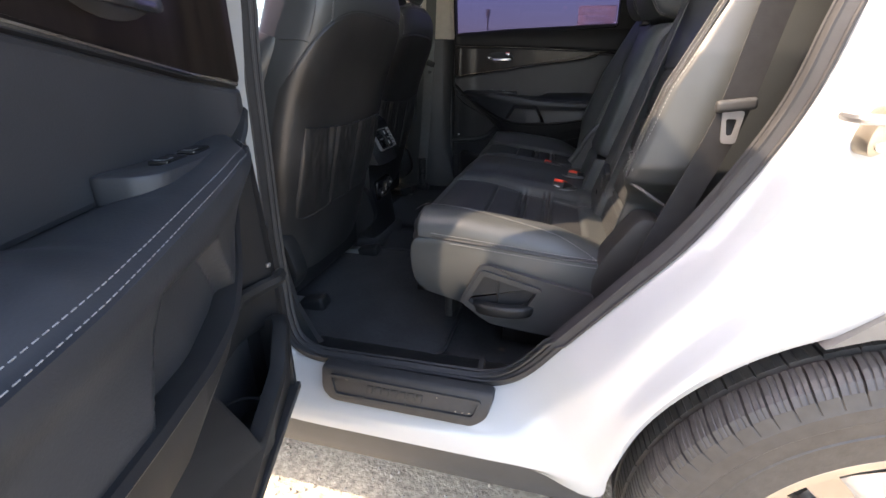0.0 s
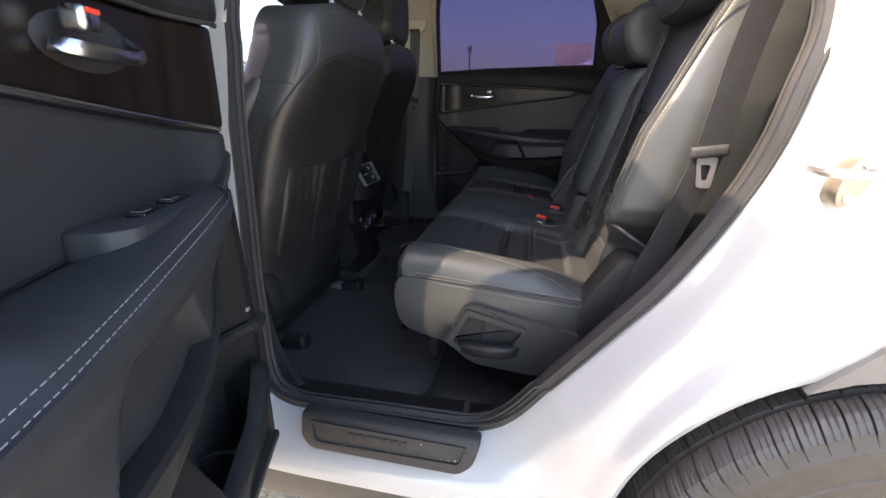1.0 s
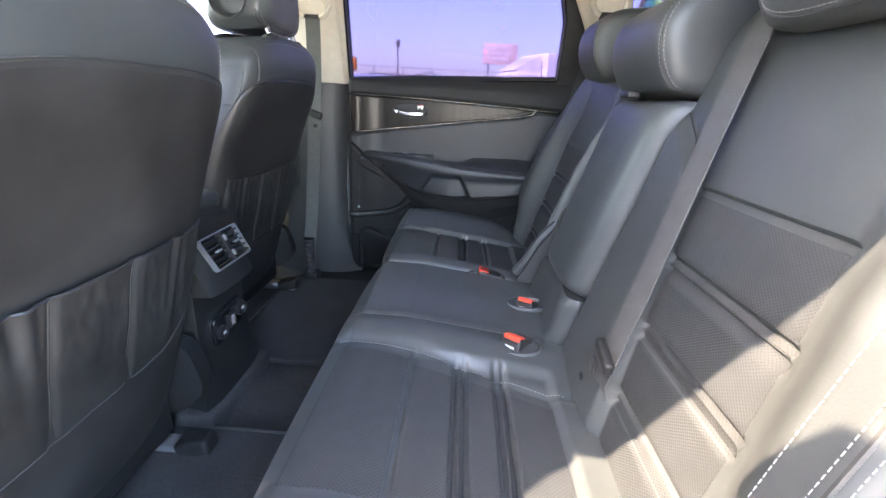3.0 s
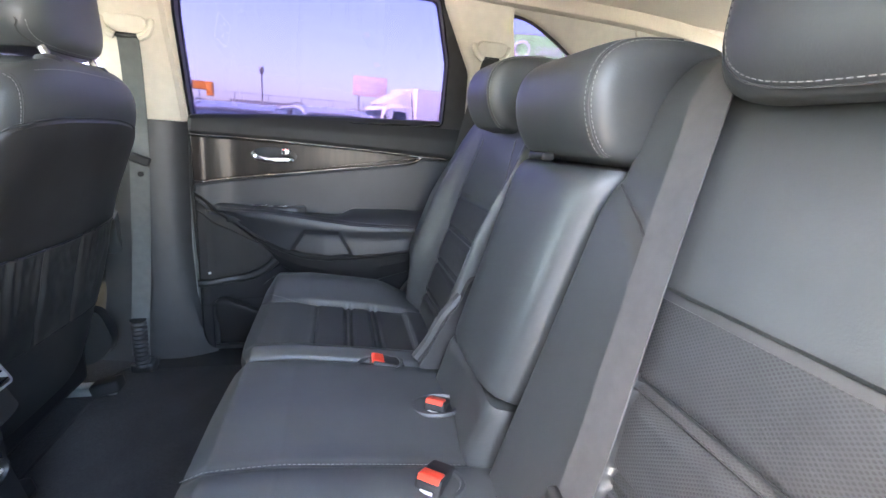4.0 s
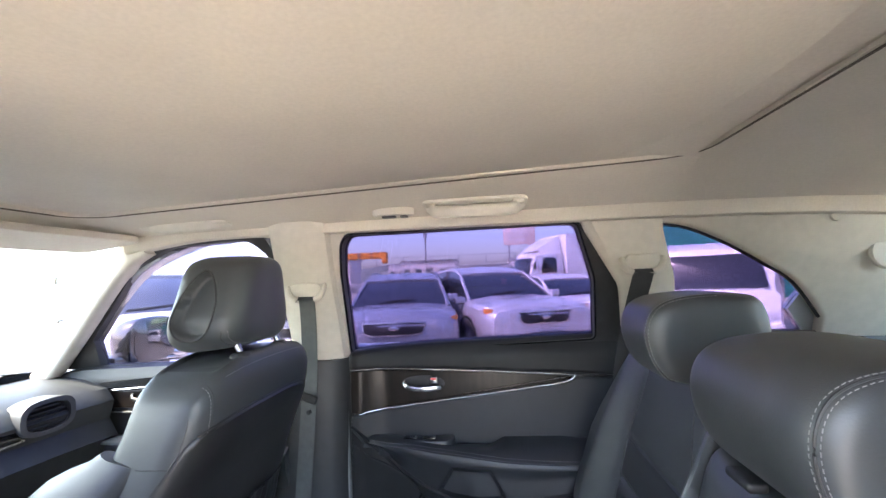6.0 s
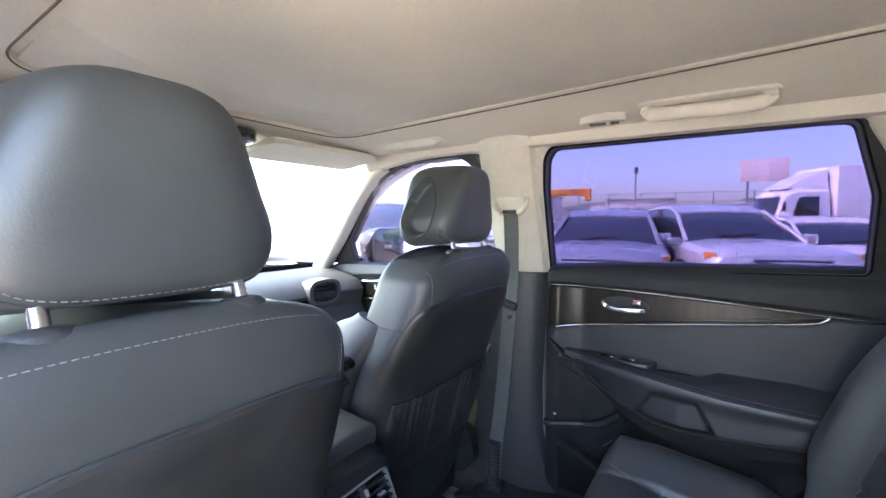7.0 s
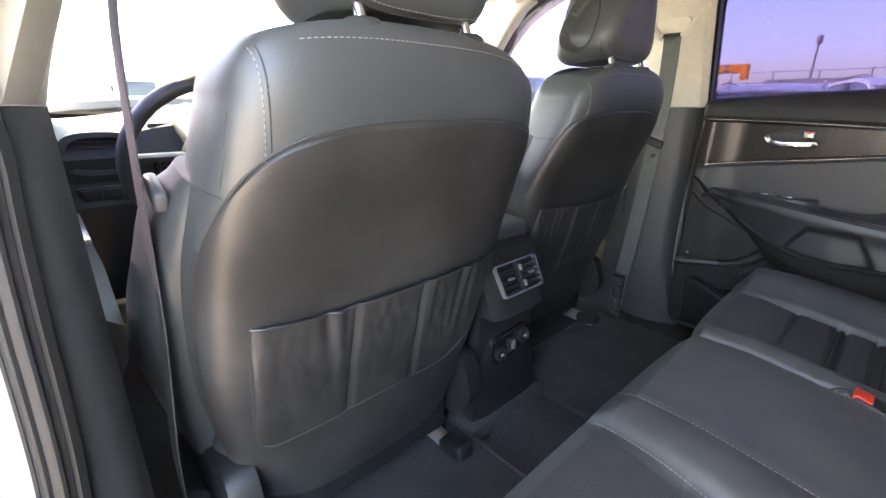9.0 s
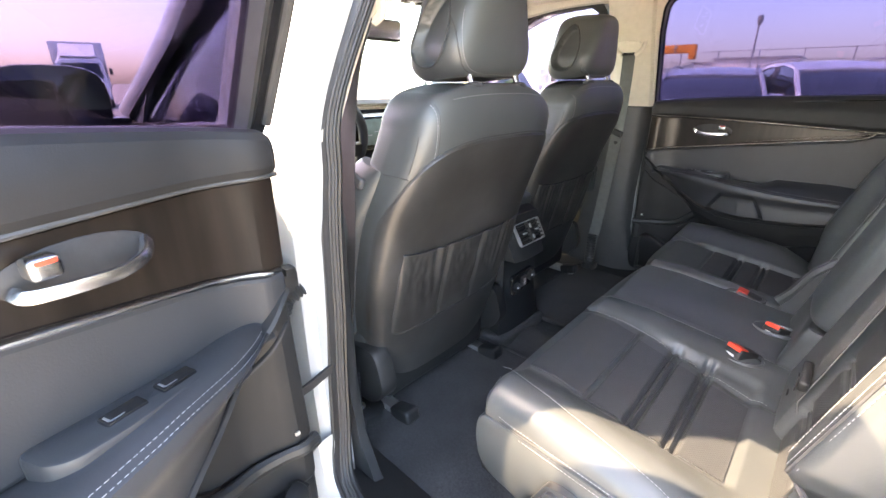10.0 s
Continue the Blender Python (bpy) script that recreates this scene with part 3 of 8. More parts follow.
# ---- trim inside ----
for sg in (1, -1):
    tr = thing("pillar_trim", "beige plastic pillar trim over a dark lower half", "pillar trim", (-0.09, 0.74 * sg, 0.40), kind="structure", xf=MIRROR if sg < 0 else None)
    up = loft([[Vector((x, ylean(z) - d, z)) for x, d in ((-0.185 + dx, -0.01), (-0.175 + dx, 0.032), (-0.13 + dx, 0.050), (-0.06 + dx, 0.050), (-0.022 + dx, 0.030), (-0.008 + dx, -0.01))]
               for z, dx in ((1.105, 0.0), (1.2, 0.002), (1.32, 0.004), (1.40, 0.008), (1.46, 0.012), (1.50, 0.016))])
    part("upper_trim", up, BEIGEP, tr)
    lo = loft([[Vector((x, 0.765 - d, z)) for x, d in ((-0.255 - a, -0.01), (-0.240 - a, 0.035), (-0.17, 0.056), (-0.06, 0.056), (-0.022 + b, 0.034), (-0.012 + b, 0.010))]
               for z, a, b in ((1.103, 0, 0), (0.95, 0.0, -0.006), (0.75, 0.0, -0.012), (0.60, 0.01, -0.008), (0.50, 0.03, 0.01), (0.42, 0.06, 0.05), (0.375, 0.10, 0.09))])
    part("lower_trim", lo, GREYPLASTIC, tr, "dark grey lower trim")
    # panel behind the rear door: middle post and rear quarter
    q = thing("quarter_trim", "beige plastic rear quarter trim round the small window", "quarter trim", (1.2, 0.7 * sg, 0.5), kind="structure", xf=MIRROR if sg < 0 else None)
    cp = rounded([(0.655, 1.50), (0.665, 1.452), (0.765, 1.30), (0.785, 1.16), (0.93, 1.16), (0.905, 1.32), (0.862, 1.44), (0.855, 1.50)], 0.012, 2)
    part("post_cover", slab(cp, 0.02, -0.022, lean, 0.012), BEIGEP, q)
    edge = spline([(0.850, 1.456, 0), (0.92, 1.444, 0), (1.00, 1.412, 0), (1.06, 1.382, 0), (1.12, 1.348, 0), (1.205, 1.295, 0), (1.29, 1.20, 0)], 4)
    over = [(p.x, p.y) for p in edge] + [(1.30, 1.12), (1.93, 1.12), (1.78, 1.30), (1.66, 1.44), (1.60, 1.505), (0.84, 1.505)]
    part("upper_panel", slab(over, 0.02, -0.015, lean, 0.008), BEIGEP, q)
    part("glass_border", tube([lean(p.x, p.y, 0.004) for p in edge], 0.0060, 8), RUBBER, q, "black edge of the quarter window")
    part("speaker_cover", lathe([(0.0, 0.0), (0.036, 0.0), (0.040, 0.004), (0.040, 0.010), (0.0, 0.012)], 24, "Y", (1.385, ylean(1.36) - 0.027, 1.36)), BEIGEP, q)
    part("clip_cover", lathe([(0.0, 0.0), (0.010, 0.001), (0.012, 0.006), (0.0, 0.007)], 12, "Y", (1.25, ylean(1.45) - 0.021, 1.45)), BEIGEP, q)
    part("quarter_glass", slab([(0.855, 1.465), (0.93, 1.463), (1.061, 1.43), (1.15, 1.375), (1.24, 1.30), (1.31, 1.20), (1.31, 1.15), (0.85, 1.15)], 0.03, 0.034, lean, 0.001), PURPLE, q, "purple tinted quarter glass")
    low = [(0.70, 0.40), (0.64, 0.62), (0.735, 0.80), (0.80, 1.00), (0.815, 1.165), (1.95, 1.15), (1.95, 0.40)]
    part("lower_panel", slab(low, 0.80, 0.735, flat, 0.02), PLASTIC, q, "dark plastic lower panel")
    part("pocket", slab(rounded([(0.86, 0.92), (0.98, 0.92), (0.99, 1.06), (0.86, 1.06)], 0.015, 3), 0.74, 0.722, flat, 0.008), GREYPLASTIC, q)
    part("pocket", slab(rounded([(0.80, 0.74), (0.95, 0.74), (0.95, 0.84), (0.82, 0.84)], 0.015, 3), 0.74, 0.722, flat, 0.008), GREYPLASTIC, q)
    # front pillar
    a = thing("front_pillar_trim", "beige plastic windscreen pillar trim", "pillar trim", (-0.9, 0.7 * sg, 1.05), kind="structure", xf=MIRROR if sg < 0 else None)
    pts = spline([(-1.04, 0.735, 1.05), (-0.90, 0.70, 1.19), (-0.76, 0.655, 1.32), (-0.63, 0.615, 1.425), (-0.55, 0.60, 1.465)], 5)
    part("cover", sweep(pts, rounded([(-0.035, -0.03), (0.035, -0.03), (0.035, 0.03), (-0.035, 0.03)], 0.02, 3), up=(0, 1, 0)), BEIGEP, a)
    rail = spline([(-0.60, 0.60, 1.455), (-0.40, 0.60, 1.482), (-0.2, 0.597, 1.488), (0.2, 0.59, 1.487), (0.7, 0.585, 1.487), (1.2, 0.588, 1.480), (1.5, 0.605, 1.455), (1.75, 0.635, 1.40)], 5)
    part("roof_side_rail", sweep(rail, rounded([(-0.02, -0.022), (0.035, -0.022), (0.035, 0.022), (-0.02, 0.022)], 0.01, 2)), BEIGE, a)

# headliner: side, front and rear strips with the raised roof-shade panel between
PX0, PX1, PY = -0.50, 0.85, 0.362


def head_z(x, y):
    top = interp(x, [(-0.8, 1.474), (-0.60, 1.490), (-0.45, 1.506), (-0.2, 1.525), (0.0, 1.538), (0.2, 1.549), (0.4, 1.558), (0.8, 1.568), (1.2, 1.556), (1.75, 1.49)])
    q = abs(y)
    return top - (top - 1.478) * (0.10 * (q / 0.36) ** 2 if q < 0.36 else 0.10 + 0.90 * min(1.0, (q - 0.36) / 0.26) ** 1.05)


def hole():
    return rounded([(PX0, -PY), (PX1, -PY), (PX1, PY), (PX0, PY)], 0.10, 8)


strips = []
for x0, x1, y0, y1, nu, nv in ((-0.72, PX0, -0.60, 0.60, 10, 24), (PX1, 1.74, -0.60, 0.60, 18, 24), (PX0, PX1, 1, 0.60, 40, 10), (PX0, PX1, -1, -0.60, 40, 10)):
    def strip(s, t, a=(x0, x1, y0, y1)):
        x = a[0] + (a[1] - a[0]) * s
        ya = a[2] * PY if abs(a[2]) == 1 else a[2]
        y = ya + (a[3] - ya) * t
        return (x, y, head_z(x, y))
    strips.append(patch(strip, nu, nv, (0, 0, 0.03)))
for cx, cy, qx, qy in ((PX0, -PY, 1, 1), (PX0, PY, 1, -1), (PX1, -PY, -1, 1), (PX1, PY, -1, -1)):
    r = 0.10
    fan = [(cx, cy)] + [(cx + qx * (r - r * math.cos(radians(a))), cy + qy * (r - r * math.sin(radians(a)))) for a in range(0, 91, 10)]
    strips.append(slab(fan, 0.03, 0.0, lambda u, v, w: Vector((u, v, head_z(u, v) + w)), 0.0005))
solo("ceiling", join(*strips), BEIGE, "beige fabric headliner of the car", "headliner", kind="structure")
shade = [(p.x, p.y) for p in offset(hole(), -0.012)]
solo("roof_shade", join(slab(shade, 0.05, 0.012, lambda u, v, w: Vector((u, v, head_z(u, v) + w)), 0.003),
     patch(lambda s, t: (PX0 + 0.02 + (PX1 - PX0 - 0.04) * s, (2 * t - 1) * (PY - 0.02), head_z(PX0 + (PX1 - PX0) * s, (2 * t - 1) * PY) + 0.008 - 0.01 * bump(s, 1, 0.06)), 30, 20, (0, 0, 0.01))),
     BEIGE, "beige sliding shade panel set in the headliner", "roof shade", kind="structure")
gap = [Vector((p.x, p.y, head_z(p.x, p.y) - 0.0003)) for p in hole()]
solo("shade_gap", sweep(gap + gap[:1], circle(0.0017, 6)), GROOVE, "dark gap line round the roof shade", "trim", kind="structure")
# parcel area behind the seats
solo("load_floor", box((1.40, 0, 0.66), (1.1, 1.44, 0.04), 0.01), CARPET, "black carpeted load floor behind the rear seats", "load floor", kind="structure")


# ---- rear doors ----
def rear_door(name, label, xf, full):
    d = thing(name, label, "car door", (0, 0, 0), kind="structure", xf=xf)
    def trim(name, bm, mat, parent, label="", levels=()):
        """A piece of the inner trim, drawn in towards the cabin along the door's front edge."""
        for x in (0.12, 0.10, 0.085, 0.07, 0.055, 0.04, 0.025, 0.01, -0.005, -0.015):
            bmesh.ops.bisect_plane(bm, geom=bm.verts[:] + bm.edges[:] + bm.faces[:], plane_co=(x, 0, 0), plane_no=(1, 0, 0))
        for z in levels:
            bmesh.ops.bisect_plane(bm, geom=bm.verts[:] + bm.edges[:] + bm.faces[:], plane_co=(0, 0, z), plane_no=(0, 0, 1))
        for v in bm.verts:
            if levels:
                v.co.y += 0.02 * smooth(1.10, 1.16, v.co.z)
            if v.co.y < 0.79:
                v.co.y -= (0.026 + 0.010 * smooth(0.90, 0.72, v.co.z)) * smooth(0.11, 0.0, v.co.x)
            v.co.x += 0.024 * smooth(0.06, -0.02, v.co.x)
        return part(name, bm, mat, parent, label, 16)
    DO = [(-0.028, 0.47), (-0.015, 0.43), (0.02, 0.415), (0.42, 0.415), (0.47, 0.44), (0.54, 0.54), (0.66, 0.715), (0.735, 0.88), (0.77, 1.0), (0.785, 1.13), (-0.028, 1.125)]
    DO = rounded(DO, 0.025, 3)
    trim("trim_panel", slab(DO, 0.80, 0.757, flat, 0.008), DOORGREY, d, "dark grey moulded trim")
    top = rounded([(-0.026, 1.072), (0.30, 1.066), (0.66, 1.052), (0.775, 1.045), (0.785, 1.166), (0.40, 1.152), (0.22, 1.145), (-0.026, 1.126)], 0.016, 5)
    trim("window_ledge", slab(top, 0.80, 0.734, flat, 0.012), DOORGREY, d, "soft dark ledge under the window", (1.10, 1.115, 1.13, 1.145, 1.16))
    veneer = rounded([(-0.024, 1.070), (0.30, 1.064), (0.645, 1.050), (0.655, 1.044), (0.60, 1.024), (0.30, 0.986), (0.02, 0.944), (-0.024, 0.944)], 0.006, 2)
    trim("veneer", slab(veneer, 0.77, 0.748, flat, 0.004), WOOD, d, "glossy dark wood veneer")
    up = [(-0.024, 0.742, 1.0725), (0.15, 0.741, 1.0705), (0.35, 0.740, 1.064), (0.55, 0.740, 1.055), (0.66, 0.741, 1.049), (0.74, 0.742, 1.046)]
    trim("upper_strip", sweep(spline(up, 5), circle(0.0034, 8, 0.0030), (0, 1, 0)), SATIN if full else CHROME, d, "thin dull strip" if full else "thin chrome strip")
    lo = [(0.012, 0.744, 0.943), (0.15, 0.743, 0.962), (0.35, 0.742, 0.990), (0.52, 0.742, 1.013), (0.615, 0.742, 1.027), (0.645, 0.741, 1.038), (0.655, 0.741, 1.052)]
    trim("lower_strip", sweep(spline(lo, 5), circle(0.0032, 8, 0.0030), (0, 1, 0)), CHROME, d, "thin chrome strip")
    # inner handle in its cup
    cup = [(0.214 + 0.066 * math.cos(a), 1.026 + 0.025 * math.sin(a)) for a in [k * math.pi / 10 for k in range(20)]]
    h = part("handle_cup", slab(cup, 0.760, 0.7465, flat, 0.003), RUBBER, d)
    lev = spline([(0.158, 0.742, 1.032), (0.170, 0.728, 1.022), (0.195, 0.722, 1.016), (0.225, 0.722, 1.016), (0.262, 0.728, 1.018), (0.268, 0.742, 1.020)], 5)
    part("handle", sweep(lev, rounded([(-0.0065, -0.004), (0.0065, -0.004), (0.0065, 0.004), (-0.0065, 0.004)], 0.003, 2), (0, 1, 0)), CHROME, d, "chrome pull handle")
    lk = part("lock_knob", box((0.250, 0.728, 1.040), (0.024, 0.020, 0.020), 0.006, 3), CHROME, d, "chrome lock knob")
    part("lock_mark", box((0.250, 0.7175, 1.046), (0.016, 0.002, 0.004), 0.0008), RED, lk)
    # padded middle
    mid = rounded([(-0.024, 0.938), (0.02, 0.938), (0.30, 0.980), (0.61, 1.022), (0.66, 1.042), (0.765, 1.040), (0.76, 0.95), (0.72, 0.845), (0.40, 0.85), (0.02, 0.858), (-0.024, 0.89)], 0.01, 2)
    trim("padded_panel", slab(mid, 0.775, 0.748, flat, 0.007), DOORPAD, d, "padded dark leather panel")
    # armrest with pull pocket
    low_t = [(-0.024, 0.908), (0.0, 0.896), (0.018, 0.886), (0.094, 0.838), (0.159, 0.796), (0.228, 0.763), (0.30, 0.743), (0.375, 0.738), (0.453, 0.744), (0.533, 0.752), (0.616, 0.765), (0.76, 0.795)]
    rim_y = [(0.03, 0.736), (0.09, 0.700), (0.15, 0.679), (0.24, 0.665), (0.45, 0.656), (0.62, 0.656), (0.78, 0.668)]
    rim_z = [(0.03, 0.868), (0.09, 0.871), (0.19, 0.874), (0.25, 0.869), (0.325, 0.861), (0.40, 0.852), (0.46, 0.846), (0.62, 0.840), (0.78, 0.838)]

    def rim_at(x):
        return curve(x, rim_y), curve(x, rim_z)
    rings = []
    for k in range(161):
        x = 0.035 + 0.725 * k / 160
        yr, zr = rim_at(x)
        zt = interp(x, [(0.03, 0.879), (0.10, 0.876), (0.24, 0.864), (0.305, 0.850), (0.40, 0.850), (0.445, 0.876), (0.60, 0.880), (0.78, 0.866)])
        zb = min(interp(x, low_t), zr - 0.02)
        ring = [Vector((x, 0.775, zt))]
        for t in (0.0, 0.2, 0.4, 0.6, 0.8, 0.93, 1.0):
            ring.append(Vector((x, 0.757 + (yr - 0.757) * t, zt + (zr - zt) * t + 0.007 * math.sin(math.pi * t) - 0.006 * smooth(0.8, 1.0, t))))
        for t in [j / 28 for j in range(2, 29)]:
            z = zr + (zb - zr) * t
            y = yr - 0.007 * bump(t, 0.20, 0.18) + (interp(x, [(0.1, 0.722), (0.18, 0.692), (0.26, 0.668), (0.36, 0.653), (0.6, 0.649), (0.78, 0.668)]) - yr) * smooth(0.20, 1.0, t)
            # arched hollow to pull the door by
            crown = 0.820 - 1.6 * max(0.0, 0.302 - x) - 1.7 * max(0.0, x - 0.402)
            y += 0.018 * smooth(crown + 0.006, crown - 0.016, z) * smooth(0.244, 0.280, x) * smooth(0.458, 0.424, x)
            ring.append(Vector((x, y, z)))
        ring.append(Vector((x, 0.775, zb)))
        rings.append(ring)
    part("armrest", loft(rings), DOORPAD, d, "padded dark leather armrest")
    sw = rounded([(0.078, 0.722), (0.100, 0.706), (0.15, 0.699), (0.24, 0.693), (0.285, 0.697), (0.302, 0.712), (0.306, 0.753), (0.080, 0.753)], 0.014, 5)

    def plate(u, v, w):
        return Vector((u, v, w - 0.010 * smooth(0.17, 0.08, u)))
    part("switch_plate", slab(sw, 0.840, 0.880, plate, 0.006), DOORPAD, d, "dark switch plate")
    part("plate_gap", tube([plate(u, 0.7515, 0.8795) for u in (0.082, 0.12, 0.16, 0.20, 0.25, 0.304)], 0.0022, 6), RUBBER, d)
    for x in (0.178, 0.232):
        s = part("window_switch", box((x, 0.720, 0.880), (0.038, 0.019, 0.005), 0.002, 2), GLOSSBLACK, d)
        part("switch_cap", join(box((x + 0.015, 0.720, 0.8818), (0.003, 0.011, 0.0022), 0.0009), box((x + 0.008, 0.7145, 0.8818), (0.014, 0.0022, 0.0018), 0.0008)), SILVER, s)
    for off in (0.0, 0.0095):
        st = []
        for k in range(81):
            x = 0.06 + 0.68 * k / 80
            yr, zr = rim_at(x)
            st.append(Vector((x, yr + 0.001 - 0.42 * off, zr + 0.0035 - 0.75 * off)))
        part("stitching", stitch(st, r=0.0004), STITCH, d, "pale thread stitches")
    # broad moulding that sweeps down under the armrest
    sweep_low = [(-0.024, 0.880), (0.05, 0.846), (0.10, 0.812), (0.16, 0.768), (0.195, 0.738), (0.234, 0.696), (0.292, 0.668), (0.383, 0.645), (0.48, 0.648), (0.60, 0.680), (0.74, 0.722)]
    bands = []
    for k in range(91):
        x = -0.022 + 0.765 * k / 90
        zu = interp(x, low_t) + 0.004
        zl = min(interp(x, sweep_low), zu - 0.020)
        y = curve(x, [(-0.03, 0.745), (0.06, 0.726), (0.12, 0.705), (0.18, 0.686), (0.25, 0.664), (0.335, 0.648), (0.60, 0.644), (0.76, 0.665)])
        bands.append([Vector((x, 0.775, zu)), Vector((x, y + 0.014, zu + 0.001)), Vector((x, y + 0.004, zu)), Vector((x, y, zu - 0.005)), Vector((x, y + 0.004, zu - 0.011)), Vector((x, y + 0.010, zu - 0.014)),
                      Vector((x, y + 0.014, zu * 0.6 + zl * 0.4 - 0.006)), Vector((x, y + 0.034, zl + 0.005)), Vector((x, y + 0.044, zl)), Vector((x, 0.775, zl - 0.001))])
    trim("sweep_moulding", loft(bands), DOORGREY, d)
    # speaker field and lower bin
    sp = rounded([(-0.022, 0.862), (0.05, 0.818), (0.14, 0.768), (0.212, 0.735), (0.19, 0.695), (0.15, 0.664), (0.10, 0.652), (-0.022, 0.648)], 0.012, 3)
    trim("speaker_grille", slab(sp, 0.775, 0.7505, flat, 0.004), DOORGREY, d, "fine dotted dark speaker grille")
    rim = spline([(-0.024, 0.744, 0.642), (0.08, 0.742, 0.645), (0.15, 0.739, 0.658), (0.20, 0.733, 0.692), (0.235, 0.722, 0.738)], 6)
    trim("speaker_rim", sweep(rim, circle(0.012, 8, 0.010), (0, 1, 0)), PLASTIC, d)
    trim("speaker_badge", box((0.016, 0.749, 0.672), (0.012, 0.004, 0.007), 0.0015), SILVER, d, "small silver badge")
    binw = rounded([(0.035, 0.428), (0.43, 0.428), (0.50, 0.485), (0.60, 0.625), (0.69, 0.735), (0.58, 0.700), (0.40, 0.668), (0.308, 0.682), (0.290, 0.605), (0.270, 0.545), (0.17, 0.566), (0.075, 0.602), (0.042, 0.592)], 0.014, 3)

    def binf(u, v, w):
        return Vector((u, w + 0.020 * smooth(0.50, 0.42, v) + 0.022 * smooth(0.12, 0.03, u) + 0.030 * smooth(0.56, 0.70, v), v))
    part("door_bin", slab(binw, 0.690, 0.668, binf, 0.010), DOORGREY, d, "black plastic door bin")
    part("bin_end", box((0.045, 0.730, 0.51), (0.014, 0.070, 0.15), 0.004), PLASTIC, d)
    part("bin_floor", box((0.24, 0.728, 0.442), (0.40, 0.08, 0.014), 0.004), RUBBER, d)
    # black sheet put in for the shade deep in the bin
    part("bin_back", box((0.17, 0.7535, 0.520), (0.26, 0.008, 0.17), 0.003), RUBBER, d, "black sheet for the shade inside the bin")
    part("bin_side", box((0.300, 0.728, 0.545), (0.014, 0.070, 0.21), 0.004, 2, (0, 8, 0)), RUBBER, d)
    part("bottle_ring", lathe([(0.036, 0.0), (0.041, 0.0), (0.042, -0.008), (0.038, -0.050), (0.034, -0.050)], 28, "Z", (0.205, 0.722, 0.525)), PLASTIC, d, "black bottle holder ring")
    lowp = rounded([(-0.02, 0.636), (0.12, 0.640), (0.19, 0.665), (0.25, 0.72), (0.34, 0.69), (0.30, 0.60), (0.16, 0.575), (-0.02, 0.565)], 0.012, 2)
    trim("lower_panel", slab(lowp, 0.775, 0.748, flat, 0.006), DOORGREY, d)
    # steel door with painted skin
    SK = rounded([(-0.035, 0.47), (-0.03, 0.38), (0.43, 0.38), (0.50, 0.42), (0.58, 0.53), (0.70, 0.715), (0.775, 0.88), (0.808, 1.0), (0.82, 1.14), (-0.035, 1.13)], 0.025, 3)
    part("inner_steel", slab(SK, 0.858, 0.80, flat, 0.006), PAINT, d, "white painted steel")
    part("outer_skin", slab(rounded([(-0.05, 0.47), (-0.05, 0.345), (0.44, 0.345), (0.53, 0.40), (0.61, 0.52), (0.73, 0.705), (0.80, 0.87), (0.83, 1.0), (0.84, 1.13), (-0.05, 1.12)], 0.025, 3), 0.858, 0.93, flat, 0.03), PAINT, d, "white painted outer skin")
    per = offset(SK, 0.014)
    per = [Vector((p.x, 0.797, p.y)) for p in per if p.y < 1.12]
    part("seal", sweep(per, circle(0.009, 8, 0.012), (0, 1, 0)), RUBBER, d, "black rubber seal")
    # window frame and glass
    fo = [(-0.036, 1.11), (-0.028, 1.36), (-0.022, 1.43), (0.015, 1.487), (0.60, 1.490), (0.668, 1.486), (0.785, 1.30), (0.81, 1.12)]
    fi = [(-0.003, 1.118), (0.012, 1.36), (0.025, 1.434), (0.045, 1.460), (0.60, 1.4645), (0.650, 1.4625), (0.700, 1.322), (0.713, 1.150)]
    fo, fi = rounded(fo, 0.03, 4), rounded(fi, 0.014, 4)
    if full:
        part("window_frame", ringslab(fo, offset(fi, -0.0125), -0.004, 0.04, lean), PAINT, d, "white painted window frame")
        part("window_run", ringslab(offset(fi, -0.012), fi, -0.007, 0.03, lean), RUBBER, d, "black rubber window run")
        part("seal", tube([lean(x, z, -0.012) for x, z in ((-0.027, 1.13), (-0.024, 1.22), (-0.019, 1.33), (-0.014, 1.43), (0.020, 1.478), (0.30, 1.480))], 0.0065, 8), RUBBER, d, "black rubber seal")
    else:
        bo = rounded([(-0.011, 1.106), (0.004, 1.36), (0.017, 1.438), (0.040, 1.4665), (0.60, 1.4710), (0.657, 1.4690), (0.781, 1.30), (0.806, 1.118)], 0.016, 4)
        part("window_frame", ringslab(bo, fi, -0.006, 0.04, lean), RUBBER, d, "black window frame")
        part("frame_trim", ringslab(fo, bo, -0.009, 0.04, lean), BEIGEP, d, "beige trim round the window frame")
    part("outer_frame", ringslab(offset(fo, 0.006), offset(fi, -0.012), 0.041, 0.062, lean), PAINT, d)
    if full:
        part("bright_edge", ringslab([p + Vector((-0.014, 0.002)) if i < 15 else p for i, p in enumerate(offset(fi, -0.012))], offset(fi, -0.006), -0.012, -0.006, lean), GLOSSBLACK, d)
    else:
        part("bright_edge", ringslab(offset(fi, -0.0045), offset(fi, -0.001), -0.010, -0.006, lean), GLOSSBLACK, d)
    part("window_glass", slab([(p.x, p.y) for p in offset(fi, -0.008)], 0.018, 0.022, lean, 0.0008), PURPLE, d, "purple tinted window glass")
    if full:
        for z in (0.62, 0.92):
            hi = part("hinge", box((-0.055, 0.862, z), (0.06, 0.022, 0.075), 0.006), PAINT, d, "white painted steel hinge")
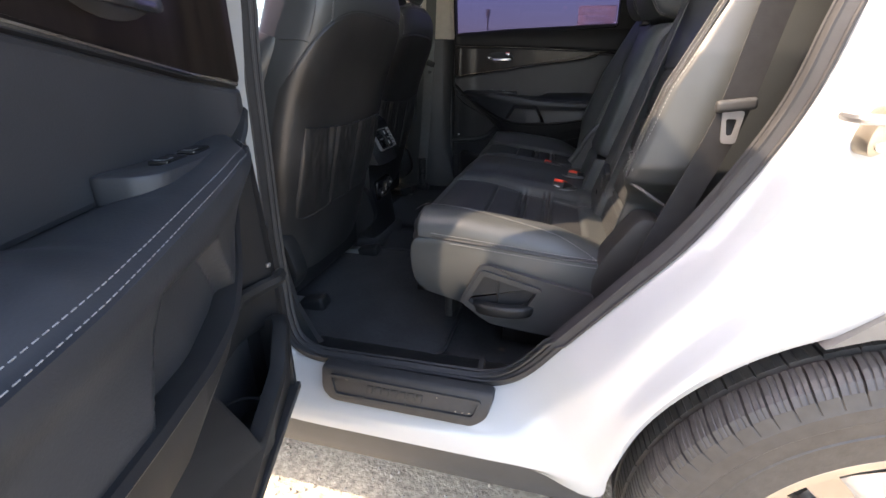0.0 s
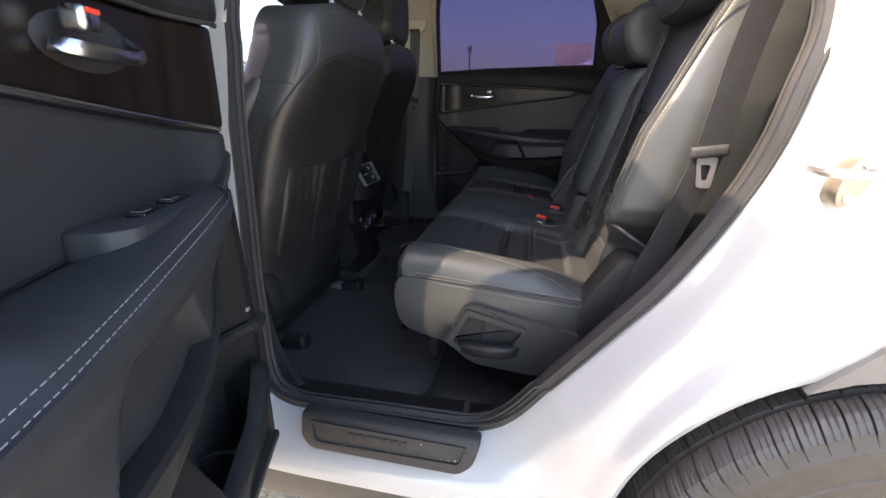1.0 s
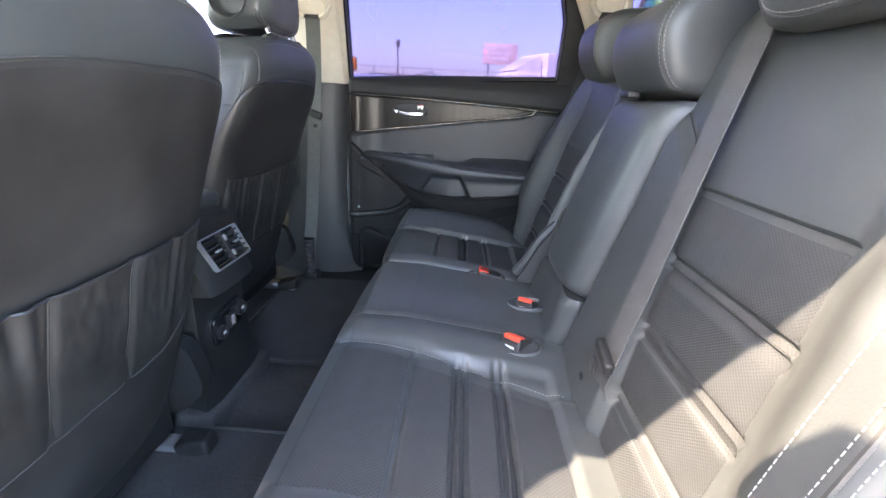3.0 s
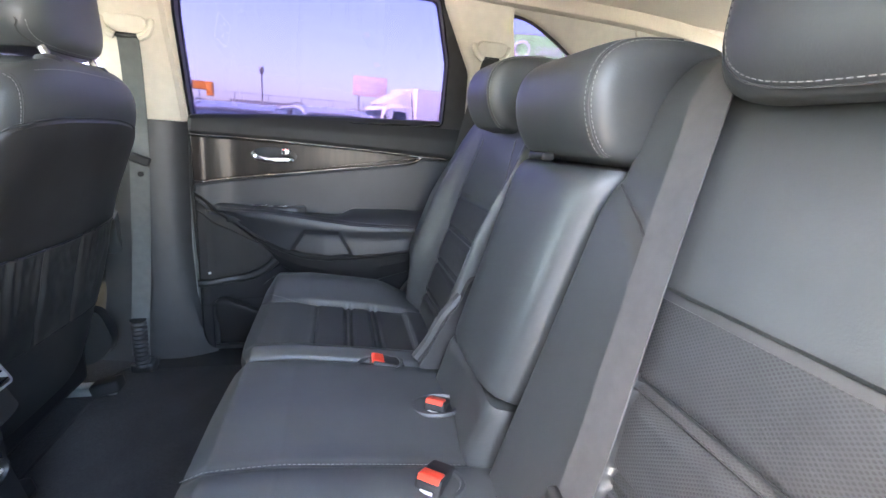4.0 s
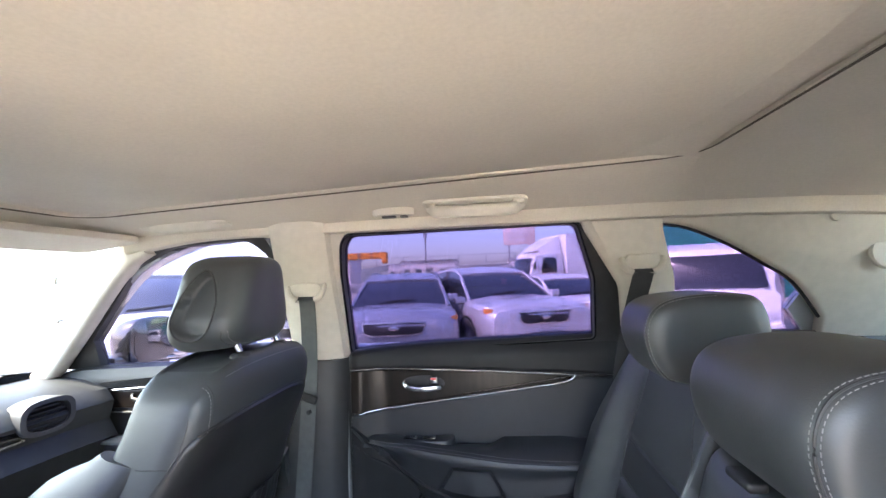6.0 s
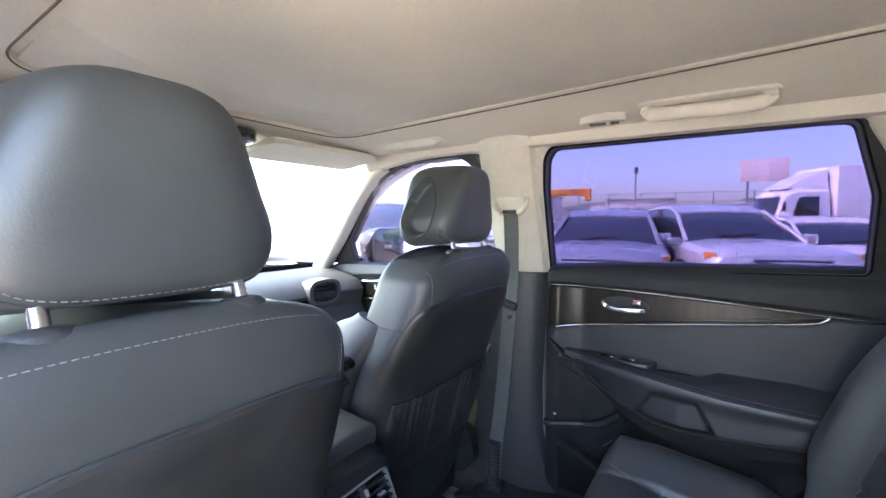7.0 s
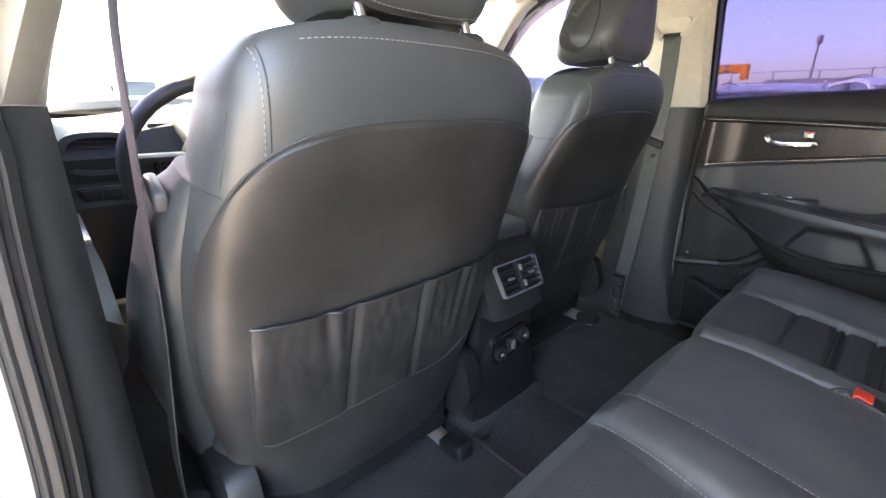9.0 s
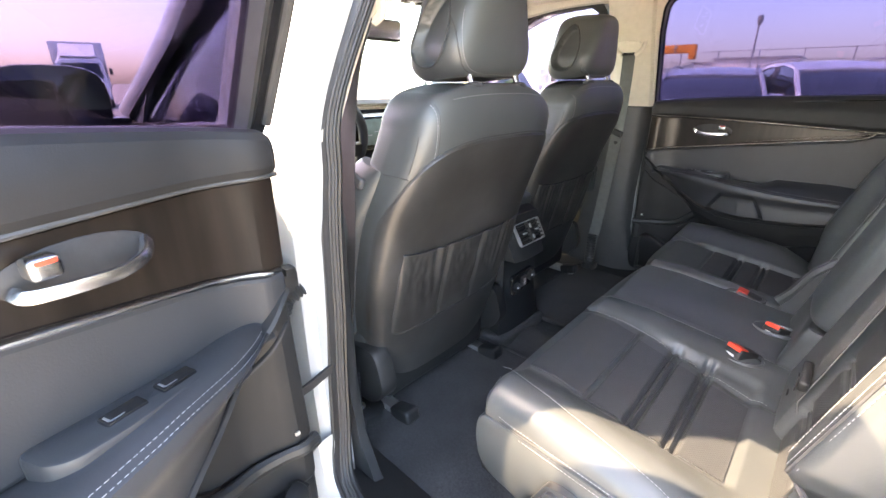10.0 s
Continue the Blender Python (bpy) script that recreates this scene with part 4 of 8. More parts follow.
            part("hinge_pin", tube([(-0.068, 0.858, z - 0.05), (-0.068, 0.858, z + 0.05)], 0.010, 10), PAINT, hi)
    return d


rear_door("door_1", "closed rear car door with dark trim and purple glass", None, False)
HINGE = Vector((-0.063, -0.854, 0))
SWING = Matrix.Translation(HINGE + Vector((-0.0306, -0.0139, 0.0093))) @ Matrix.Rotation(radians(-71.7), 4, "Z") @ Matrix.Translation(-HINGE) @ MIRROR
rear_door("door_2", "open rear car door with wood veneer and purple glass", SWING, True)


# ---- rear seats ----
def back_x(z):
    return 0.63 + 0.28 * (z - 0.65)


def edge_roll(s, r=0.14):
    """0 inside, 1 at the rim, rounded like a cushion's edge."""
    d = min(s, 1 - s) / r
    return 0 if d >= 1 else 1 - math.sqrt(1 - (1 - d) ** 2)


def backrest_bm(yl, yr, z0, z1, relief, depth=0.13, nu=44, nv=56, roll=0.05, top=0.05, edge=0.12):
    """A backrest between yl(z) and yr(z), its face shaped by relief(y, z, s)."""
    def pos(s, t):
        z = z0 + (z1 - z0) * t
        return yl(z) + (yr(z) - yl(z)) * s, z

    def front(s, t):
        y, z = pos(s, t)
        rim = roll * edge_roll(s, edge) + top * edge_roll(0.5 + t / 2, 0.07) * 1.3 + 0.02 * edge_roll(t / 2, 0.03)
        return Vector((back_x(z) - relief(y, z, s) + rim, y, z - 0.02 * edge_roll(0.5 + t / 2, 0.07) * 0.6))

    def back(s, t):
        y, z = pos(s, t)
        return Vector((back_x(z) + depth - 0.02 * edge_roll(s, 0.1), y, z))
    return shell(front, back, nu, nv)


def pillow(t, p=4.4):
    """Half-width of a rounded pillow's outline, 0 to 1, at height t."""
    return (1 - min(1.0, abs(2 * t - 1)) ** p) ** (1 / p)


def headrest_x(y, t, y0, y1, z0, z1, xf, depth, tilt=0.12):
    """Front face of a rear headrest."""
    hw = (y1 - y0) / 2 * (0.42 + 0.58 * pillow(t))
    v = min(0.999, abs(y - (y0 + y1) / 2) / hw) ** 2.2
    hd = depth / 2 * (0.34 + 0.66 * pillow(t, 2.6))
    return xf + depth / 2 + tilt * (z1 - z0) * t - hd * (1 - v * v) ** 0.42


def headrest_bm(y0, y1, z0, z1, xf, depth, tilt=0.12, n=40):
    """A padded pillow with rounded rims."""
    rings = []
    cy = (y0 + y1) / 2
    for k in range(n + 1):
        t = 0.5 - 0.5 * math.cos(math.pi * k / n)
        hw = (y1 - y0) / 2 * (0.42 + 0.58 * pillow(t))
        cx = xf + depth / 2 + tilt * (z1 - z0) * t
        ys = [-math.cos(math.pi * j / 28) for j in range(29)]
        ys = [math.copysign(abs(u) ** 0.8, u) * 0.999 for u in ys]
        front = [Vector((headrest_x(cy + hw * u, t, y0, y1, z0, z1, xf, depth, tilt), cy + hw * u, z0 + (z1 - z0) * t)) for u in ys]
        rings.append(front + [Vector((2 * cx - p.x, p.y, p.z)) for p in front[::-1]])
    return loft(rings)


def cushion_bm(y0, y1, relief, nose=0.195, rear=0.63, nu=60, nv=48, drop=0.13, roll0=0.03, roll1=0.03, edge=0.046):
    """A seat cushion: t runs from the underside of the nose over the top to the rear."""
    def line(t):
        return Vector(interp_v(t, [(0.0, (nose + 0.055, 0.655 - drop)), (0.10, (nose + 0.022, 0.60)), (0.18, (nose + 0.004, 0.637)), (0.24, (nose + 0.012, 0.657)),
                                   (0.30, (nose + 0.04, 0.668)), (0.45, (nose + 0.13, 0.668)), (0.7, (nose + 0.28, 0.650)), (1.0, (rear, 0.628))]))

    def front(s, t):
        p = line(t)
        y = y0 + (y1 - y0) * s
        k = smooth(0.2, 0.32, t)
        rim = edge_roll(s, edge / (y1 - y0)) * (roll0 if s < 0.5 else roll1)
        x = p.x + (1 - k) * rim * 0.8 + 0.018 * (abs(2 * s - 1) ** 3) * (1 - k)
        return Vector((x, y, p.y + k * relief(p.x, y) - rim * k))

    def back(s, t):
        p = line(t)
        return Vector((max(p.x, nose + 0.06) if t < 0.3 else p.x, y0 + (y1 - y0) * s, 0.655 - drop + 0.002))
    return shell(front, back, nu, nv)


def interp_v(x, table):
    for (a, u), (b, v) in zip(table, table[1:]):
        if x <= b:
            k = max(0, (x - a) / (b - a))
            return tuple(p + (q - p) * k for p, q in zip(u, v))
    return table[-1][1]


def pleats(v, centres, w=0.0045, depth=0.009):
    return -sum(depth * (bump(v, c - 0.007, w) + bump(v, c + 0.007, w)) for c in centres)


# face of the wide part: outer seat, with the middle place beside it
WIDE_L = [(0.62, -0.345), (0.80, -0.300), (0.972, -0.262), (0.998, -0.241), (1.035, -0.195), (1.071, -0.138), (1.10, -0.10), (1.3, -0.10)]


def relief_wide(y, z, s):
    r = 0.0
    lb = interp(z, WIDE_L)
    rb = interp(z, [(0.62, -0.535), (0.80, -0.528), (0.976, -0.510), (1.2, -0.50)])
    inner = smooth(rb - 0.010, rb + 0.010, y) * smooth(lb + 0.006, lb - 0.006, y)
    ob = interp(z, [(0.62, 0.022), (0.76, 0.030), (0.80, 0.050), (0.95, 0.050), (1.10, 0.022), (1.2, 0.0)])
    r += ob * smooth(rb, rb - 0.085, y)
    r += 0.011 * smooth(lb - 0.003, lb + 0.020, y) * smooth(1.085, 1.03, z)
    r -= 0.005 * inner
    if z < 0.976:
        r += inner * pleats(z, (0.878, 0.787, 0.692))
    r -= 0.007 * bump(z, 0.976, 0.004) * inner
    return r


def relief_mid(y, z, s):
    return 0.028 * (1 - (2 * s - 1) ** 4) + 0.014 - 0.006 * bump(z, 0.73, 0.006)


def relief_narrow(y, z, s):
    lb, rb = 0.215 + 0.10 * (0.98 - z), 0.505
    inner = smooth(lb - 0.012, lb + 0.012, y) * smooth(rb + 0.012, rb - 0.012, y)
    r = interp(z, [(0.62, 0.030), (0.78, 0.058), (0.95, 0.050), (1.10, 0.020), (1.2, 0.0)]) * (smooth(rb, rb + 0.07, y) + 0.7 * smooth(lb, lb - 0.04, y))
    r -= 0.005 * inner
    if z < 0.966:
        r += inner * pleats(z, (0.872, 0.781, 0.688))
    return r - 0.006 * bump(z, 0.966, 0.004) * inner


def cush_wide(x, y):
    inner = smooth(-0.530, -0.505, y) * smooth(-0.20, -0.225, y) * smooth(0.28, 0.34, x) * smooth(0.592, 0.572, x)
    r = 0.034 * smooth(-0.505, -0.595, y) * smooth(0.66, 0.50, x) - 0.010 * inner
    r += inner * (pleats(x, (0.43, 0.495)) - 0.005 * bump(x, 0.35, 0.004))
    r -= 0.007 * bump(y, -0.205 - 0.06 * smooth(0.35, 0.6, x), 0.013) + 0.006 * bump(y, -0.105, 0.009)
    r += 0.014 * bump(y, -0.155, 0.05) + 0.012 * smooth(-0.10, 0.03, y)
    return r


def cush_narrow(x, y):
    inner = smooth(0.245, 0.27, y) * smooth(0.505, 0.485, y) * smooth(0.28, 0.34, x) * smooth(0.592, 0.572, x)
    r = 0.040 * smooth(0.480, 0.590, y) * smooth(0.66, 0.50, x) + 0.012 * smooth(0.26, 0.22, y) - 0.010 * inner
    return r + inner * (pleats(x, (0.43, 0.495)) - 0.005 * bump(x, 0.35, 0.004)) - 0.006 * bump(y, 0.492, 0.005)


def on_back(fn, y, z, s=0.5, lift=0.0015):
    return Vector((back_x(z) - fn(y, z, s) - lift, y, z))


def on_cushion(fn, x, y, lift=0.0018):
    zz = interp_v((x - 0.195) / 0.435, [(0.0, (0, 0.652)), (0.09, (0, 0.668)), (0.30, (0, 0.668)), (0.64, (0, 0.650)), (1.0, (0, 0.628))])[1]
    y0, y1, d0, d1 = (-0.655, 0.186, 0.046, 0.024) if fn is cush_wide else (0.194, 0.655, 0.020, 0.046)
    q = max(0.0, 1 - min(y - y0, y1 - y) / 0.055)
    return Vector((x, y, zz + fn(x, y) + lift - (d0 if y < (y0 + y1) / 2 else d1) * (1 - math.sqrt(max(0.0, 1 - q * q)))))


wide = thing("car_bench", "wide part of the black leather rear bench, upright", "car seat", (0.40, -0.25, 0.37), "rear bench")
part("cushion", cushion_bm(-0.655, 0.186, cush_wide, nu=220, nv=200, roll0=0.046, roll1=0.024, edge=0.055), LEATHER, wide)
WL = [(0.60, -0.575), (0.735, -0.585), (0.765, -0.605), (0.790, -0.640), (0.82, -0.652), (1.0, -0.648), (1.10, -0.628), (1.20, -0.588), (1.26, -0.53)]
part("backrest", backrest_bm(lambda z: interp(z, WL), lambda z: -0.128 + 0.0 * z, 0.60, 1.245, relief_wide, 0.17, nu=110, nv=130, roll=0.016, edge=0.035), LEATHER, wide)
mid = part("folding_armrest", backrest_bm(lambda z: -0.120 - 0.012 * smooth(0.95, 1.1, z), lambda z: 0.150 + 0.0 * z, 0.735, 1.100, relief_mid, 0.10, 40, 50, 0.032, 0.02, 0.10), LEATHER, wide, "folded-up middle armrest")
part("armrest_base", backrest_bm(lambda z: -0.118, lambda z: 0.146, 0.60, 0.742, lambda y, z, s: 0.036 - 0.010 * bump(s, 0.5, 0.3), 0.10, 24, 14, 0.03, 0.03), LEATHER, wide)
part("middle_shoulder", backrest_bm(lambda z: -0.130, lambda z: 0.155, 1.07, 1.200, lambda y, z, s: -0.045, 0.15, 20, 10, 0.02, 0.04), LEATHER, wide)

# perforated middles of the outer seat
def insert_sheet(fn, y0, y1, z0, z1, nu=30, nv=60):
    def f(s, t):
        z = z0 + (z1 - z0) * t
        return on_back(fn, y0(z) + (y1(z) - y0(z)) * s, z, 0.5, 0.0007)
    return patch(f, nu, nv, (0.004, 0, 0))


part("perforated_insert", insert_sheet(relief_wide, lambda z: interp(z, [(0.62, -0.530), (0.80, -0.523), (0.976, -0.505)]), lambda z: interp(z, [(0.62, -0.352), (0.80, -0.308), (0.976, -0.273)]), 0.63, 0.970), PERF, wide, "perforated black leather insert")
part("perforated_insert", patch(lambda s, t: on_cushion(cush_wide, 0.352 + 0.222 * t, -0.505 + (0.261 - 0.05 * t) * s, 0.0026), 70, 130, (0, 0, -0.004)), PERF, wide, "perforated black leather insert")

part("perforated_insert", patch(lambda s, t: on_cushion(cush_wide, 0.232 + 0.112 * t, -0.500 + 0.270 * s, 0.0022), 50, 34, (0, 0, -0.004)), PERF, wide, "perforated black leather insert")
# seams and stitches on the wide part
for pts, fn in (([(0.202, -0.552), (0.235, -0.575), (0.32, -0.598), (0.45, -0.618), (0.595, -0.640)], cush_wide), ([(0.22, -0.205), (0.40, -0.218), (0.60, -0.262)], cush_wide), ([(0.205, -0.105), (0.40, -0.105), (0.58, -0.108)], cush_wide)):
    line = spline([(x, y, 0) for x, y in pts], 10)
    part("stitching", stitch([on_cushion(fn, p.x, p.y, 0.003) for p in line]), STITCH, wide)
edge = spline([(0.206, -0.560, 0), (0.216, -0.600, 0), (0.236, -0.634, 0), (0.280, -0.652, 0), (0.40, -0.657, 0), (0.595, -0.658, 0)], 10)
pip = [Vector((p.x, p.y - 0.0035, 0.654 - 0.020 * smooth(0.25, 0.62, p.x))) for p in edge]
part("piping", tube(pip, 0.0026, 6), PIPE, wide, "dark welt")
part("stitching", stitch([p + Vector((0, -0.0006, 0.008)) for p in pip]), STITCH, wide)
part("stitching", stitch([p + Vector((0, -0.002, -0.008)) for p in pip]), STITCH, wide)
for off, z0 in ((0.0, 0.800), (0.028, 0.805), (0.041, 0.812)):
    bol = [on_back(relief_wide, -0.604 - off + 0.018 * smooth(0.98, 1.16, z), z, 0.3, 0.0014 - (0.0062 if off > 0.03 else 0.0)) for z in [z0 + 0.38 * k / 60 for k in range(61)]]
    part("stitching", stitch(bol), STITCH, wide)
part("seam", tube([on_back(relief_wide, -0.6385 + 0.018 * smooth(0.98, 1.16, z), z, 0.3, -0.0012) for z in [0.80 + 0.38 * k / 40 for k in range(41)]], 0.0022, 6), PIPE, wide)
part("piping", tube(spline([(0.633, -0.592, 0.776), (0.628, -0.612, 0.785), (0.642, -0.644, 0.784), (0.664, -0.660, 0.772), (0.690, -0.663, 0.756)], 6), 0.0034, 6), PIPE, wide)
diag = [on_back(relief_wide, interp(z, WIDE_L) - 0.002, z, 0.5, 0.0006) for z in [0.985 + 0.086 * k / 20 for k in range(21)]]
part("seam", tube(diag, 0.0016, 6), PIPE, wide)
part("seam", tube([on_back(relief_wide, -0.50 + 0.235 * k / 20, 0.976, 0.5, -0.001) for k in range(21)], 0.0012, 6), LEATHER, wide)

# side skirt with the folding lever
skirt = [(0.234, 0.652), (0.222, 0.634), (0.220, 0.600), (0.228, 0.552), (0.255, 0.528), (0.335, 0.510), (0.40, 0.487), (0.53, 0.470), (0.60, 0.55), (0.608, 0.632), (0.42, 0.650)]
part("side_skirt", slab(rounded(skirt, 0.018, 4), -0.60, -0.6605, flat, 0.006), LEATHER, wide)
pan = rounded([(0.372, 0.608), (0.398, 0.612), (0.60, 0.570), (0.585, 0.535), (0.525, 0.468), (0.40, 0.478), (0.335, 0.522), (0.338, 0.535)], 0.010, 3)
lev = part("lever_panel", slab(pan, -0.62, -0.6620, flat, 0.003), PLASTIC, wide, "dark plastic side panel")
rim_o = rounded([(0.378, 0.604), (0.498, 0.575), (0.500, 0.560), (0.468, 0.500), (0.450, 0.492), (0.385, 0.490), (0.342, 0.525), (0.344, 0.536)], 0.010, 3)
rim_i = offset(rim_o, 0.011)
part("panel_face", ringslab(pan, offset(rim_o, 0.004), -0.662, -0.675, flat), GREYPLASTIC, lev)
part("recess_rim", ringslab(rim_o, rim_i, -0.663, -0.682, flat), GREYPLASTIC, lev)
# dark slab that gives the shallow hollow a deep one's shade
part("recess_shade", slab([(p.x, p.y) for p in offset(rim_o, 0.008)], -0.660, -0.6635, flat, 0.001), RUBBER, lev)
part("slot", box((0.412, -0.6660, 0.558), (0.005, 0.006, 0.065), 0.001), PLASTIC, lev)
hnd = spline([(0.368, -0.664, 0.513), (0.390, -0.682, 0.518), (0.430, -0.690, 0.522), (0.468, -0.684, 0.524), (0.476, -0.668, 0.524)], 5)
part("release_lever", sweep(hnd, rounded([(-0.012, -0.012), (0.012, -0.012), (0.012, 0.012), (-0.012, 0.012)], 0.007, 3), (0, 1, 0)), PLASTIC, wide, "black plastic folding lever")
part("hinge_cover", slab(rounded([(0.600, 0.50), (0.585, 0.60), (0.605, 0.655), (0.655, 0.735), (0.70, 0.725), (0.69, 0.60), (0.66, 0.48)], 0.02, 3), -0.60, -0.664, flat, 0.012), PLASTIC, wide, "dark plastic hinge cover")
for y in (-0.55, -0.10):
    part("foot", box((0.50, y, 0.435), (0.16, 0.05, 0.13), 0.01), PLASTIC, wide)

narrow = thing("car_bench", "narrow part of the black leather rear bench, upright", "car seat", (0.40, 0.42, 0.37), "rear bench")
part("cushion", cushion_bm(0.194, 0.655, cush_narrow, nu=120, nv=200, roll0=0.02, roll1=0.046, edge=0.055), LEATHER, narrow)
NR = [(0.60, 0.570), (0.735, 0.580), (0.765, 0.600), (0.790, 0.630), (0.82, 0.640), (1.0, 0.630), (1.10, 0.60), (1.20, 0.56), (1.25, 0.52)]
part("backrest", backrest_bm(lambda z: 0.166 + 0.0 * z, lambda z: interp(z, NR), 0.60, 1.225, relief_narrow, nu=90, nv=110, roll=0.020, edge=0.04), LEATHER, narrow)
part("perforated_insert", insert_sheet(relief_narrow, lambda z: 0.221 + 0.10 * (0.98 - z), lambda z: 0.499, 0.63, 0.960), PERF, narrow, "perforated black leather insert")
part("perforated_insert", patch(lambda s, t: on_cushion(cush_narrow, 0.352 + 0.222 * t, 0.268 + 0.218 * s, 0.0022), 60, 120, (0, 0, -0.004)), PERF, narrow, "perforated black leather insert")
for way in ([(0.215, 0.520), (0.30, 0.492), (0.45, 0.490), (0.575, 0.470), (0.582, 0.38), (0.580, 0.28)], [(0.206, 0.560), (0.235, 0.580), (0.34, 0.606), (0.46, 0.618), (0.595, 0.640)]):
    part("stitching", stitch([on_cushion(cush_narrow, p.x, p.y, 0.002) for p in spline([(x, y, 0) for x, y in way], 10)]), STITCH, narrow)
for y, dy in ((0.215, -0.10), (0.505, 0.0)):
    part("seam", tube([on_back(relief_narrow, y - dy * (0.98 - z), z, 0.5, 0.0) for z in [0.66 + 0.31 * k / 30 for k in range(31)]], 0.0020, 6), PIPE, narrow)
for up_y, out_y in ((0.215, 0.255), (0.505, 0.470)):
    part("seam", tube([on_back(relief_narrow, up_y + (out_y - up_y) * smooth(0.97, 1.12, z), z, 0.5, 0.0002) for z in [0.97 + 0.15 * k / 16 for k in range(17)]], 0.0012, 6), PIPE, narrow)
part("stitching", stitch([on_back(relief_narrow, 0.183, z, 0.5, 0.001) for z in [0.72 + 0.22 * k / 30 for k in range(31)]]), STITCH, narrow)
part("foot", box((0.50, 0.45, 0.435), (0.16, 0.05, 0.13), 0.01), PLASTIC, narrow)
part("bench_front", box((0.30, 0.42, 0.50), (0.02, 0.42, 0.10), 0.008), PLASTIC, narrow)
part("bench_front", box((0.30, -0.23, 0.50), (0.02, 0.80, 0.10), 0.008), PLASTIC, wide)

# headrests sit on the backrests: low bolsters in the middle and on the narrow part
def bolster(y, prof, k):
    cx, cz = sum(p[0] for p in prof) / len(prof), sum(p[1] for p in prof) / len(prof)
    return [Vector((cx + (x - cx) * k, y, cz + (z - cz) * k)) for x, z in prof]


def bolster_bm(y0, y1, prof, n=44, p=9):
    rings = []
    for j in range(n + 1):
        v = -math.cos(math.pi * j / n)
        rings.append(bolster((y0 + y1) / 2 + (y1 - y0) / 2 * v, prof, 0.52 + 0.48 * (1 - min(1.0, abs(v)) ** p) ** (1 / 3)))
    return loft(rings)


for owner, y0, y1, dz, deep in ((wide, -0.147, 0.106, 0.0, 0.0), (narrow, 0.258, 0.440, 0.040, 0.0)):
    prof = [(p.x + 0.28 * dz, p.y + dz) for p in spline([(0.735, 1.098, 0), (0.712, 1.108, 0), (0.692, 1.140, 0), (0.684, 1.180, 0), (0.692, 1.215, 0), (0.715, 1.238, 0), (0.76, 1.250, 0), (0.84, 1.252, 0), (0.885, 1.235, 0), (0.895, 1.16, 0), (0.87, 1.095, 0), (0.80, 1.088, 0)], 5, True)]
    hr = part("headrest", bolster_bm(y0, y1, prof), LEATHER, owner)
    m = len(prof)
    k0, k1 = 1, int(m * 0.58)
    for dy, grow in ((0.011, 1.003), (0.019, 1.003)):
        v = 1 - 2 * dy / (y1 - y0)
        kk = (0.52 + 0.48 * (1 - v ** 9) ** (1 / 3)) * grow
        ring = bolster(y0 + dy, prof, kk)
        part("stitching", stitch(ring[k0:k1]), STITCH, hr)
    ring = bolster(y0 + 0.015, prof, (0.52 + 0.48 * (1 - (1 - 0.03 / (y1 - y0)) ** 9) ** (1 / 3)) * 1.001)
    part("seam", tube(ring[k0:k1], 0.0016, 6), PIPE, hr)
    for y in ((y0 + y1) / 2 - 0.05, (y0 + y1) / 2 + 0.05):
        part("post", tube([(0.80, y, 1.05 + dz), (0.80, y, 1.13 + dz)], 0.006, 8), CHROME, hr)
for owner, a, b, z0, z1, xf, dep in ((wide, -0.560, -0.252, 1.160, 1.400, 0.704, 0.135),):
    hr = part("headrest", headrest_bm(a, b, z0, z1, xf, dep), LEATHER, owner)
    c = (a + b) / 2
    for y in (c - 0.06, c + 0.06):
        part("post", tube([(xf + 0.09, y, z0 - 0.05), (xf + 0.09, y, z0 + 0.03)], 0.006, 8), CHROME, hr)
    hw, hh, zc = (b - a) / 2, (z1 - z0) / 2, (z0 + z1) / 2

    def rim(scale, lift):
        pts = []
        for k in range(-8, 73):
            g = math.pi * (1 - k / 64)
            u, v = math.cos(g), -math.sin(g)
            y = c + scale * hw * math.copysign(abs(u) ** 0.55, u)
            z = zc + (scale + 0.045) * hh * math.copysign(abs(v) ** 0.55, v)
            pts.append(Vector((headrest_x(y, (z - z0) / (z1 - z0), a, b, z0, z1, xf, dep) - lift, y, z)))
        return pts
    part("seam", tube(rim(0.905, 0.0), 0.0014, 5), PIPE, hr)
    part("stitching", stitch(rim(0.875, 0.0008)), STITCH, hr)
loop = part("pull_tab", box((0.708, 0.010, 1.097), (0.022, 0.05, 0.012), 0.005, 3), PLASTIC, wide)

# ---- front seats ----
FC = -0.372
HW = [(0.44, 0.200), (0.50, 0.222), (0.65, 0.249), (0.755, 0.262), (0.84, 0.263), (0.905, 0.260), (0.95, 0.255), (1.0, 0.246), (1.05, 0.236), (1.08, 0.230), (1.115, 0.222)]
FACE = [(0.40, -0.150), (0.50, -0.122), (0.63, -0.088), (0.74, -0.062), (0.84, -0.036), (0.92, -0.012), (0.99, 0.018), (1.05, 0.044), (1.10, 0.058), (1.15, 0.063), (1.20, 0.064)]
ZSH, ZTOP = 1.100, 1.190


def dome(z):
    """1 below the shoulders, falling to 0 in a quarter round at the top."""
    k = min(1.0, max(0.0, (z - ZSH) / (ZTOP - ZSH)))
    return math.sqrt(max(0.0, 1 - k ** 2.4))


def seat_half(z):
    return curve(z, HW) - 0.070 * (1 - dome(z))


